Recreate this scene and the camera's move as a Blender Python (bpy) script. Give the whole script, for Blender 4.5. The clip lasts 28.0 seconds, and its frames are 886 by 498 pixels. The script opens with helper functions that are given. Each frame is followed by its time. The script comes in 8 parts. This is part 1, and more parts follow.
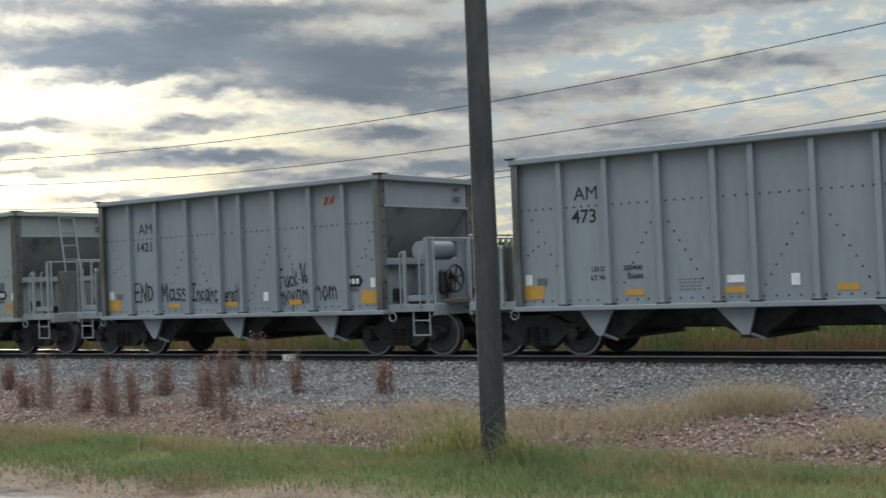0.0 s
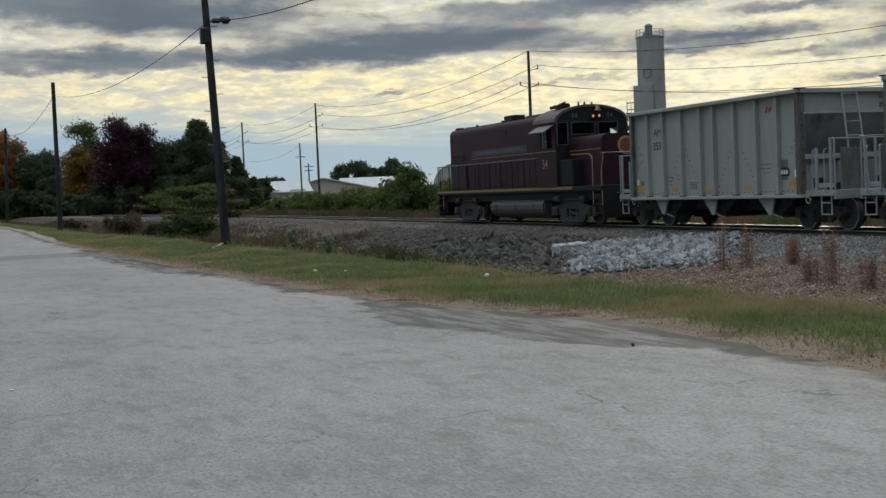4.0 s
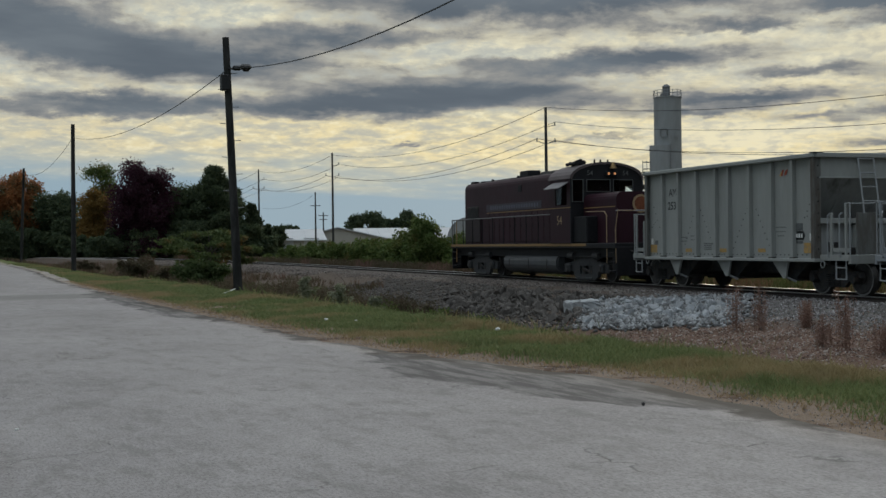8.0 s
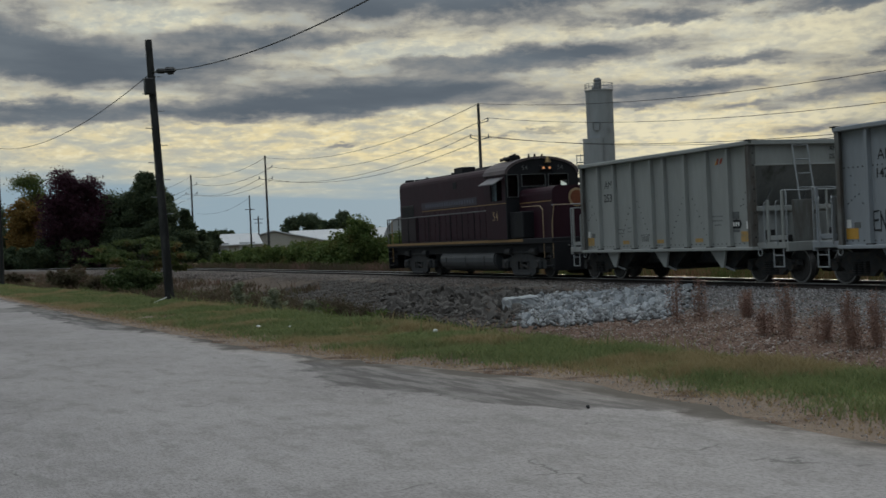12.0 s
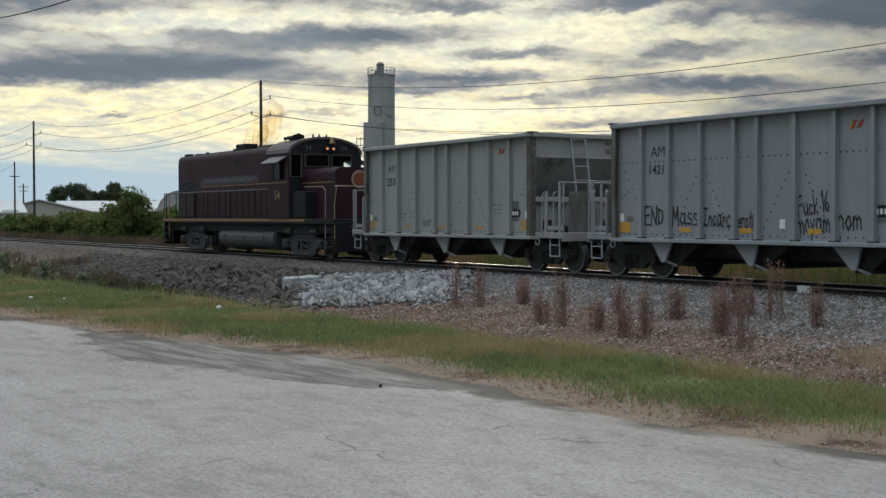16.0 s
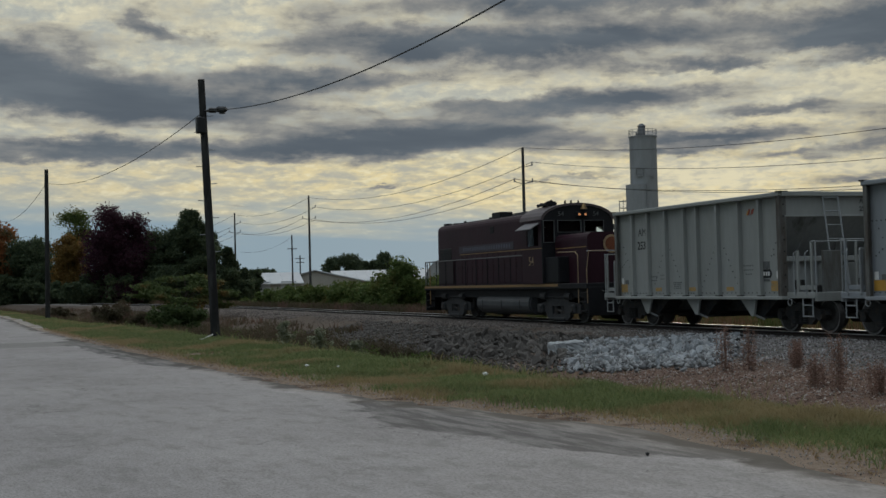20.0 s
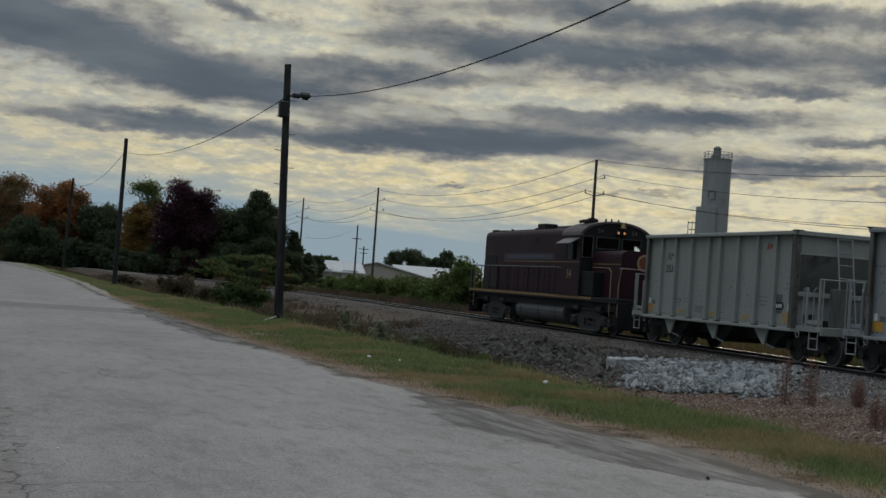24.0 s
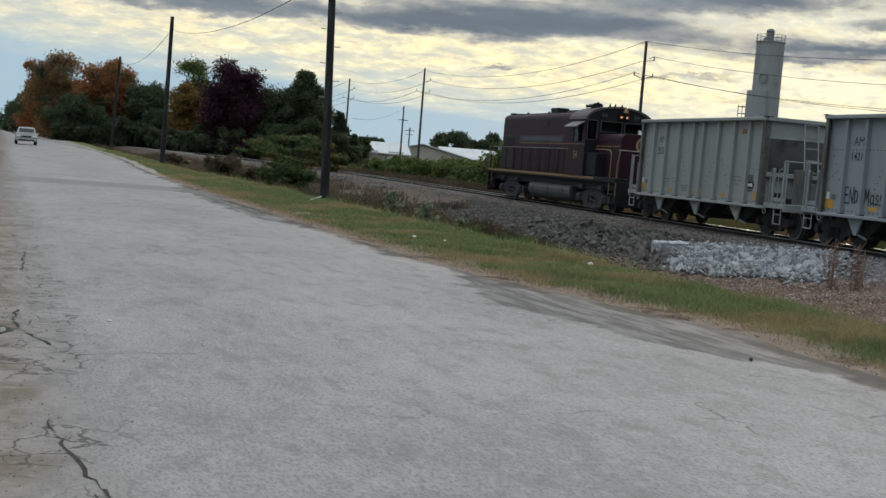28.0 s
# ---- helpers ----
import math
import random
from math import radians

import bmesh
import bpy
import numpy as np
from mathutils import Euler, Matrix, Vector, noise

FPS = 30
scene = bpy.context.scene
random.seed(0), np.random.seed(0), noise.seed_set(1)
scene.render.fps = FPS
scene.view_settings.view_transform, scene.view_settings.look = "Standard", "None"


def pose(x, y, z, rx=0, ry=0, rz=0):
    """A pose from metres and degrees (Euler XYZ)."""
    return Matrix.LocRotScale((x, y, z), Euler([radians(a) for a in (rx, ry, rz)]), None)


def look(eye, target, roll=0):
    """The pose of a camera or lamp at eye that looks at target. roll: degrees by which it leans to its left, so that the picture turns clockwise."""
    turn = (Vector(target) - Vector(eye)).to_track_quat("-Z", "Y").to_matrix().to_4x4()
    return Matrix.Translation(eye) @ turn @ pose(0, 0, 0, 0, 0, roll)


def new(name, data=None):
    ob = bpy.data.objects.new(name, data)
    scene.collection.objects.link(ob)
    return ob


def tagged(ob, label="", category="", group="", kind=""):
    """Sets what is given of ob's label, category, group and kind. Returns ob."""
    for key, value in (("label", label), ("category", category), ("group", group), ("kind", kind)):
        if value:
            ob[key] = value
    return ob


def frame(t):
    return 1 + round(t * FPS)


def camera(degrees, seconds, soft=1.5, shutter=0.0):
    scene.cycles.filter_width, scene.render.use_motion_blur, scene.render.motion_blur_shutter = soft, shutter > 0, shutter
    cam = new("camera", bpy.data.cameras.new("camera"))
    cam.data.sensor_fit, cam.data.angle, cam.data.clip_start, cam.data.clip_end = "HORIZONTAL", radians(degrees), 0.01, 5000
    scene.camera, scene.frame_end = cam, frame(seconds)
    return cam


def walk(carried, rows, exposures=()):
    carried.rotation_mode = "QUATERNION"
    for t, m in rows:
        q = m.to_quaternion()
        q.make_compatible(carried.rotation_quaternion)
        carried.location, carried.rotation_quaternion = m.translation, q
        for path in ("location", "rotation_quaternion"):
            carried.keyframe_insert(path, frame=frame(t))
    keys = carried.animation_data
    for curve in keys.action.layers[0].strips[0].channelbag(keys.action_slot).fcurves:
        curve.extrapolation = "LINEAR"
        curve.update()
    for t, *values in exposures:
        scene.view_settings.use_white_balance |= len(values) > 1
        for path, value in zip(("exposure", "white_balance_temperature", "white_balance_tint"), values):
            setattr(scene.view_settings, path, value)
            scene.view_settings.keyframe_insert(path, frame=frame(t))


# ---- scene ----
cam = camera(38.35, 28.0, soft=1.5, shutter=0.1)
# seconds, eye, target, roll
PATH = [
    (0, (-0.021, -0.574, 1.648), (1.6643, 0.5025, 1.6946), -2.28),
    (0.5, (-0.050, -0.543, 1.638), (1.4400, 0.7910, 1.6702), -2.83),
    (1, (-0.061, -0.505, 1.620), (1.2547, 1.0017, 1.6172), -3.21),
    (1.5, (-0.053, -0.461, 1.614), (1.1041, 1.1702, 1.5749), -3.82),
    (2, (-0.053, -0.442, 1.603), (0.9700, 1.2751, 1.5281), -4.18),
    (2.5, (-0.051, -0.420, 1.597), (0.8693, 1.3524, 1.4986), -4.05),
    (3, (-0.056, -0.422, 1.589), (0.7928, 1.3860, 1.4809), -3.61),
    (3.5, (-0.059, -0.428, 1.593), (0.7499, 1.3983, 1.4865), -3.00),
    (4, (-0.052, -0.416, 1.600), (0.7388, 1.4187, 1.5067), -2.49),
    (4.5, (-0.057, -0.402, 1.590), (0.7243, 1.4373, 1.5157), -2.22),
    (6.5, (-0.058, -0.415, 1.574), (0.7272, 1.4238, 1.5408), -1.88),
    (7, (-0.043, -0.407, 1.576), (0.7494, 1.4289, 1.5427), -1.49),
    (7.5, (-0.039, -0.395, 1.577), (0.7534, 1.4408, 1.5519), -1.04),
    (8, (-0.033, -0.375, 1.589), (0.7424, 1.4681, 1.5793), -0.69),
    (8.5, (-0.006, -0.265, 1.607), (0.7404, 1.5901, 1.6151), -0.22),
    (9, (0.051, -0.208, 1.596), (0.7885, 1.6512, 1.6148), 0.16),
    (9.5, (0.179, -0.128, 1.596), (0.9393, 1.7215, 1.6099), 0.40),
    (10, (0.234, -0.014, 1.606), (1.0619, 1.8071, 1.6105), 0.42),
    (10.5, (0.266, 0.092, 1.606), (1.1784, 1.8715, 1.5988), -0.06),
    (11, (0.337, 0.113, 1.615), (1.3340, 1.8465, 1.5999), -0.85),
    (11.5, (0.328, 0.152, 1.613), (1.3252, 1.8852, 1.5900), -1.64),
    (12, (0.284, 0.186, 1.605), (1.1485, 1.9892, 1.5905), -2.57),
    (12.5, (0.305, 0.212, 1.601), (1.0124, 2.0825, 1.6218), -3.05),
    (14.5, (0.304, 0.315, 1.584), (0.8256, 2.2452, 1.6383), 0.00),
    (15, (0.156, 0.343, 1.556), (0.9647, 2.1716, 1.5366), -0.09),
    (15.5, (0.080, 0.275, 1.582), (1.1314, 1.9749, 1.5132), -0.07),
    (16, (0.074, 0.269, 1.583), (1.2410, 1.8927, 1.5320), -0.09),
    (16.5, (0.052, 0.199, 1.635), (1.2015, 1.8356, 1.6388), -0.47),
    (17, (0.073, 0.181, 1.639), (1.1551, 1.8621, 1.6911), -0.98),
    (17.5, (0.105, 0.185, 1.633), (1.1338, 1.8984, 1.7103), -1.27),
    (18, (0.087, 0.214, 1.636), (1.0759, 1.9507, 1.7112), -1.54),
    (18.5, (0.081, 0.218, 1.626), (1.0415, 1.9712, 1.6871), -1.74),
    (19, (0.098, 0.252, 1.599), (1.0154, 2.0290, 1.6325), -2.01),
    (19.5, (0.131, 0.245, 1.607), (0.9947, 2.0483, 1.6521), -1.74),
    (20, (0.085, 0.240, 1.613), (0.8950, 2.0681, 1.6675), -1.41),
    (20.5, (0.090, 0.263, 1.620), (0.8431, 2.1155, 1.6694), -1.03),
    (21, (0.103, 0.294, 1.578), (0.8124, 2.1637, 1.6225), -0.43),
    (21.5, (0.038, 0.250, 1.601), (0.7154, 2.1313, 1.6368), 0.42),
    (23.5, (-0.162, 0.166, 1.616), (0.4861, 2.0564, 1.6976), 4.15),
    (24, (-0.141, 0.158, 1.620), (0.5783, 2.0238, 1.6740), 4.10),
    (24.5, (-0.109, 0.160, 1.617), (0.6664, 2.0034, 1.6293), 4.00),
    (25, (-0.119, 0.125, 1.629), (0.6845, 1.9561, 1.6032), 4.55),
    (25.5, (-0.097, 0.191, 1.616), (0.6998, 2.0245, 1.5621), 5.51),
    (26, (-0.132, 0.185, 1.605), (0.6419, 2.0273, 1.5233), 6.92),
    (26.5, (-0.124, 0.183, 1.588), (0.6215, 2.0356, 1.4775), 8.22),
    (27, (-0.150, 0.172, 1.586), (0.5695, 2.0330, 1.4504), 8.55),
    (27.5, (-0.161, 0.159, 1.579), (0.5303, 2.0301, 1.4344), 7.30),
    (28, (-0.141, 0.168, 1.586), (0.5234, 2.0492, 1.4508), 4.68),
]
EXPOSURES = [(0.0, 1.15), (0.5, 0.62), (1.0, 0.34), (2.0, 0.24), (3.0, 0.28), (4.0, 0.36), (6.5, 0.14), (9.0, 0.02), (12.0, -0.04), (15.0, -0.14), (15.8, 0.56), (16.3, 0.52), (17.0, 0.02), (18.0, -0.14), (24.0, -0.2), (25.0, -0.05), (26.0, 0.2), (27.0, 0.40), (28.0, 0.55)]
walk(cam, [(t, look(eye, target, roll)) for t, eye, target, roll in PATH], EXPOSURES)

# ---------------------------------------------------------------- world, sun
OVERHEAD = 3.75
SUN_AZ, SUN_EL = 38.0, 14.0          # degrees from the road's direction to the right; above the horizon
sun_dir = Vector((math.sin(radians(SUN_AZ)) * math.cos(radians(SUN_EL)),
                  math.cos(radians(SUN_AZ)) * math.cos(radians(SUN_EL)), math.sin(radians(SUN_EL))))
glow_dir = Vector((math.sin(radians(40)) * math.cos(radians(8.4)), math.cos(radians(40)) * math.cos(radians(8.4)), math.sin(radians(8.4))))


class Nodes:
    """Small shorthand for building a node tree."""

    def __init__(self, tree):
        self.t = tree
        self.t.nodes.clear()

    def add(self, kind, **values):
        n = self.t.nodes.new(kind)
        for k, v in values.items():
            if k in n.inputs:
                n.inputs[k].default_value = v
            elif k == "op":
                n.operation = v
            elif k == "blend":
                n.blend_type = v
            elif k == "dims":
                n.noise_dimensions = v
        return n

    def link(self, a, b):
        self.t.links.new(a, b)

    def val(self, socket, v):
        if hasattr(v, "is_output"):
            self.link(v, socket)
        else:
            socket.default_value = v

    def math(self, op, a, b=0.0, c=None, clamp=False):
        n = self.t.nodes.new("ShaderNodeMath")
        n.operation, n.use_clamp = op, clamp
        self.val(n.inputs[0], a)
        self.val(n.inputs[1], b)
        if c is not None:
            self.val(n.inputs[2], c)
        return n.outputs[0]

    def mix(self, f, a, b, blend="MIX"):
        n = self.t.nodes.new("ShaderNodeMix")
        n.data_type, n.blend_type = "RGBA", blend
        self.val(n.inputs[0], f)
        self.val(n.inputs[6], a if hasattr(a, "is_output") else (*a[:3], 1))
        self.val(n.inputs[7], b if hasattr(b, "is_output") else (*b[:3], 1))
        return n.outputs[2]

    def step(self, v, lo, hi):
        n = self.t.nodes.new("ShaderNodeMapRange")
        n.interpolation_type = "SMOOTHSTEP"
        self.val(n.inputs[0], v)
        self.val(n.inputs[1], lo)
        self.val(n.inputs[2], hi)
        return n.outputs[0]

    def noise(self, vec, scale, detail=4.0, rough=0.55, dist=0.0):
        n = self.t.nodes.new("ShaderNodeTexNoise")
        n.inputs["Scale"].default_value, n.inputs["Detail"].default_value = scale, detail
        n.inputs["Roughness"].default_value, n.inputs["Distortion"].default_value = rough, dist
        if vec is not None:
            self.link(vec, n.inputs["Vector"])
        return n.outputs["Fac"]

    def scaled(self, vec, s, loc=(0, 0, 0), rot=(0, 0, 0)):
        n = self.t.nodes.new("ShaderNodeMapping")
        n.inputs["Scale"].default_value, n.inputs["Location"].default_value, n.inputs["Rotation"].default_value = s, loc, rot
        self.link(vec, n.inputs["Vector"])
        return n.outputs[0]

    def xyz(self, vec):
        n = self.t.nodes.new("ShaderNodeSeparateXYZ")
        self.link(vec, n.inputs[0])
        return n.outputs

    def vec(self, x, y, z):
        n = self.t.nodes.new("ShaderNodeCombineXYZ")
        for i, v in enumerate((x, y, z)):
            self.val(n.inputs[i], v)
        return n.outputs[0]


# cloud masses in the part of the sky over the railway: bearing and height in degrees, half-widths, slant, weight
CLOUDS = (
    (-3.0, 10.6, 5.0, 1.5, -0.10, 0.9), (4.0, 9.6, 5.5, 1.2, -0.12, 1.0), (11.0, 8.2, 6.0, 0.8, -0.08, 0.9), (17.5, 9.2, 4.5, 0.55, -0.04, 0.8),
    (9.0, 6.1, 7.0, 0.45, 0.0, 0.95), (23.0, 6.5, 6.5, 0.7, 0.02, 1.0), (29.5, 7.9, 7.0, 0.5, 0.02, 0.9), (11.4, 11.4, 1.6, 0.4, -0.25, 0.7),
    (27.0, 10.7, 9.0, 0.75, 0.0, 1.0), (31.0, 12.5, 9.0, 0.6, 0.0, 0.9), (36.5, 6.2, 3.0, 0.3, 0.0, 0.7), (41.0, 5.3, 4.0, 0.28, 0.05, 0.6),
    (44.5, 10.7, 5.5, 0.8, 0.06, 0.95), (47.0, 7.2, 3.5, 0.35, 0.08, 0.6), (52.5, 9.7, 5.5, 1.2, -0.05, 1.05), (58.0, 7.9, 4.0, 0.5, -0.10, 0.8),
    (62.0, 10.8, 5.0, 1.1, 0.05, 0.9), (69.0, 8.6, 6.0, 0.5, 0.06, 0.7), (52.0, 4.7, 6.0, 0.4, 0.0, 0.65), (66.0, 5.4, 10.0, 1.0, 0.0, 0.70), (43.0, 9.3, 3.0, 0.3, 0.1, 0.7), (50.0, 12.2, 7.0, 0.5, 0.0, 0.7), (46.5, 6.0, 2.5, 0.25, 0.0, 0.6), (72.0, 11.5, 5.0, 0.5, 0.0, 0.6),
    (34.0, 5.6, 2.5, 0.22, 0.0, 0.6), (38.5, 7.2, 2.2, 0.25, 0.03, 0.65), (44.0, 4.2, 3.0, 0.22, 0.0, 0.6), (49.0, 5.7, 2.5, 0.28, 0.0, 0.65), (55.0, 6.5, 3.0, 0.35, -0.03, 0.7), (58.0, 5.0, 2.5, 0.3, 0.0, 0.65),
    (33.0, 3.8, 2.5, 0.18, 0.0, 0.5), (47.5, 8.7, 2.0, 0.28, 0.05, 0.65), (55.0, 3.7, 4.0, 0.28, 0.0, 0.6), (41.0, 10.0, 2.5, 0.3, 0.05, 0.7), (36.0, 9.3, 2.5, 0.25, 0.0, 0.65), (21.0, 4.4, 2.0, 0.14, 0.0, 0.7), (30.0, 4.6, 3.0, 0.16, 0.02, 0.7), (15.0, 3.7, 1.0, 0.12, 0.0, 0.6),
)


def build_world():
    w = bpy.data.worlds.new("sky")
    scene.world = w
    w.use_nodes = True
    n = Nodes(w.node_tree)
    out = n.add("ShaderNodeOutputWorld")
    bg = n.add("ShaderNodeBackground", Strength=1.0)
    n.link(bg.outputs[0], out.inputs[0])
    sky = n.add("ShaderNodeTexSky")
    sky.sky_type, sky.sun_disc = "NISHITA", False
    sky.sun_elevation, sky.sun_rotation = radians(SUN_EL), radians(SUN_AZ)
    d = n.add("ShaderNodeTexCoord").outputs["Generated"]
    x, y, z = n.xyz(d)
    az = n.math("ARCTAN2", x, y)
    v = n.math("LOGARITHM", n.math("ADD", n.math("MAXIMUM", z, 0.0), 0.07), math.e)
    p = n.vec(az, v, 0.0)
    tilt = n.vec(n.math("MULTIPLY_ADD", v, 0.10, az), n.math("MULTIPLY_ADD", az, 0.10, v), 0.0)
    big = n.noise(n.scaled(tilt, (2.4, 5.6, 1), (5.3, 1.9, 0)), 1.0, 3.0, 0.5, 0.3)
    mid = n.noise(n.scaled(tilt, (7.0, 7.6, 1), (0.7, 4.2, 0)), 1.0, 5.0, 0.52, 0.2)
    fine = n.noise(n.scaled(p, (34.0, 20.0, 1), (9.0, 2.0, 0)), 1.0, 6.0, 0.58, 0.3)
    small = n.noise(n.scaled(p, (85.0, 38.0, 1), (3.0, 7.0, 0)), 1.0, 4.0, 0.55, 0.3)
    # bearings and heights in degrees, pushed about so that the edges billow
    wob = n.math("SUBTRACT", n.noise(n.scaled(p, (18.0, 8.0, 1), (4.0, 8.0, 0)), 1.0, 6.0, 0.6), 0.5)
    wob2 = n.math("SUBTRACT", n.noise(n.scaled(p, (24.0, 11.0, 1), (1.0, 3.0, 0)), 1.0, 6.0, 0.62), 0.5)
    ad = n.math("ADD", n.math("MULTIPLY", az, 57.2958), n.math("MULTIPLY", wob, 5.0))
    ed = n.math("ADD", n.math("MULTIPLY", n.math("ARCSINE", z), 57.2958), n.math("MULTIPLY", wob2, 1.7))
    mass = 0.0
    for a0, e0, ra, re, sl, wt in CLOUDS:
        da = n.math("SUBTRACT", ad, a0)
        de = n.math("SUBTRACT", n.math("SUBTRACT", ed, e0), n.math("MULTIPLY", da, sl))
        q = n.math("ADD", n.math("POWER", n.math("ABSOLUTE", n.math("DIVIDE", da, ra)), 2.0), n.math("POWER", n.math("ABSOLUTE", n.math("DIVIDE", de, re)), 2.0))
        mass = n.math("ADD", mass, n.math("MULTIPLY", n.math("EXPONENT", n.math("MULTIPLY", q, -0.8)), wt))
    mass = n.math("MINIMUM", mass, 1.15)
    # elsewhere the deck goes on as broken streets of cloud
    there = n.math("MULTIPLY", n.math("MULTIPLY", n.step(az, -0.30, -0.12), n.step(az, 1.55, 1.32)), n.step(z, 0.30, 0.22))
    deck = n.math("ADD", n.math("MULTIPLY", there, n.math("MULTIPLY_ADD", mass, 0.60, -0.02)), n.math("MULTIPLY", n.math("SUBTRACT", 1.0, there), n.math("MULTIPLY_ADD", big, 1.6, -0.50)))
    tex = n.math("ADD", n.math("MULTIPLY", n.math("SUBTRACT", mid, 0.5), 0.95), n.math("ADD", n.math("MULTIPLY", n.math("SUBTRACT", fine, 0.5), 0.46), n.math("MULTIPLY", n.math("SUBTRACT", small, 0.5), 0.12)))
    high = n.step(n.math("MULTIPLY_ADD", az, 0.03, z), 0.075, 0.13)
    dens = n.math("ADD", n.math("ADD", deck, tex), n.math("MULTIPLY", high, 0.16))
    dark = n.step(dens, 0.17, 0.44)
    core = n.step(dens, 0.32, 0.68)
    # nearness to the hidden sun
    def nearness(direction, lo):
        dot = n.t.nodes.new("ShaderNodeVectorMath")
        dot.operation = "DOT_PRODUCT"
        n.link(d, dot.inputs[0])
        dot.inputs[1].default_value = direction
        return n.step(dot.outputs["Value"], lo, 1.0)
    near = nearness(sun_dir, 0.50)
    glow = nearness(glow_dir, 0.962)
    nish = n.mix(1.0, sky.outputs[0], (0.10, 0.10, 0.10), "MULTIPLY")
    clear = n.mix(0.015, (0.270, 0.375, 0.450), nish)
    # thin lit cloud between the masses: warm low down, whiter higher up and towards the sun
    warm = n.mix(near, (0.36, 0.39, 0.40), n.mix(n.step(z, 0.14, 0.085), (0.79, 0.735, 0.53), (0.84, 0.715, 0.41)))
    bright = n.mix(near, (0.50, 0.515, 0.50), (0.93, 0.86, 0.60))
    rough = n.math("ADD", z, n.math("MULTIPLY", n.math("SUBTRACT", mid, 0.5), 0.06))
    haze = n.step(rough, n.math("MULTIPLY_ADD", az, -0.055, 0.052), n.math("MULTIPLY_ADD", az, -0.055, 0.098))
    haze = n.math("MULTIPLY", haze, n.step(n.math("MULTIPLY_ADD", z, 3.2, az), 0.02, 0.36))
    east = n.math("SUBTRACT", 1.0, n.math("MULTIPLY", n.step(az, 0.82, 1.12), n.step(n.math("ADD", fine, n.math("MULTIPLY", mid, 0.6)), 0.95, 0.70)))
    haze = n.math("MULTIPLY", haze, n.math("MULTIPLY_ADD", east, 0.75, 0.25))
    veil = n.step(n.math("ADD", n.math("MULTIPLY", fine, 0.6), n.math("MULTIPLY", mid, 0.4)), 0.36, 0.60)
    gaps = n.mix(n.math("MULTIPLY", haze, n.math("MULTIPLY_ADD", veil, 0.45, 0.55)), clear, warm)
    ripple = n.math("MULTIPLY", n.math("MULTIPLY", n.step(small, 0.50, 0.66), n.step(fine, 0.42, 0.56)), haze)
    gaps = n.mix(n.math("MULTIPLY", ripple, 0.55), gaps, bright)
    gaps = n.mix(n.math("MULTIPLY", glow, n.math("MULTIPLY", haze, n.step(dens, 0.30, 0.0))), gaps, (0.80, 0.735, 0.52))
    gaps = n.mix(n.math("MULTIPLY", n.step(n.math("ADD", n.math("MULTIPLY", fine, 0.5), n.math("MULTIPLY", small, 0.5)), 0.56, 0.38), n.math("MULTIPLY", haze, 0.45)), gaps, (0.34, 0.36, 0.37))
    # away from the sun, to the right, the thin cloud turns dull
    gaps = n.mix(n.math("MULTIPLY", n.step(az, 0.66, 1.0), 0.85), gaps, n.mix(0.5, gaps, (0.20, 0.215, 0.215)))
    # cloud undersides: pale at the thin edges, blue-grey in the heart
    edge = n.mix(near, (0.255, 0.272, 0.284), (0.295, 0.294, 0.280))
    heart = n.mix(n.step(mid, 0.36, 0.66), (0.154, 0.182, 0.208), (0.109, 0.133, 0.160))
    shade = n.mix(core, edge, heart)
    col = n.mix(n.math("MULTIPLY", dark, n.step(z, 0.02, 0.07)), gaps, shade)
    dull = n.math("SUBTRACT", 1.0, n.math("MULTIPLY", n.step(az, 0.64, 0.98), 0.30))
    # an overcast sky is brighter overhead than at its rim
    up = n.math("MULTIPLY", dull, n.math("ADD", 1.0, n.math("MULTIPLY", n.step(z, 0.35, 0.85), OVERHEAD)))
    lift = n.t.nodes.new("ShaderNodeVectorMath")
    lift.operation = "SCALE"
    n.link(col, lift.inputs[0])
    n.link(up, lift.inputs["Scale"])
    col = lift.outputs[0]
    # below the horizon: dull ground colour for bounced light
    col = n.mix(n.step(z, -0.02, -0.001), (0.10, 0.10, 0.09), col)
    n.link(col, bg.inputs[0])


build_world()
sun = new("sun", bpy.data.lights.new("sun", "SUN"))
sun.data.energy, sun.data.angle, sun.data.color = 0.8, radians(14), (1.0, 0.90, 0.74)
sun.matrix_world = look((0, 0, 60), Vector((0, 0, 60)) - sun_dir)


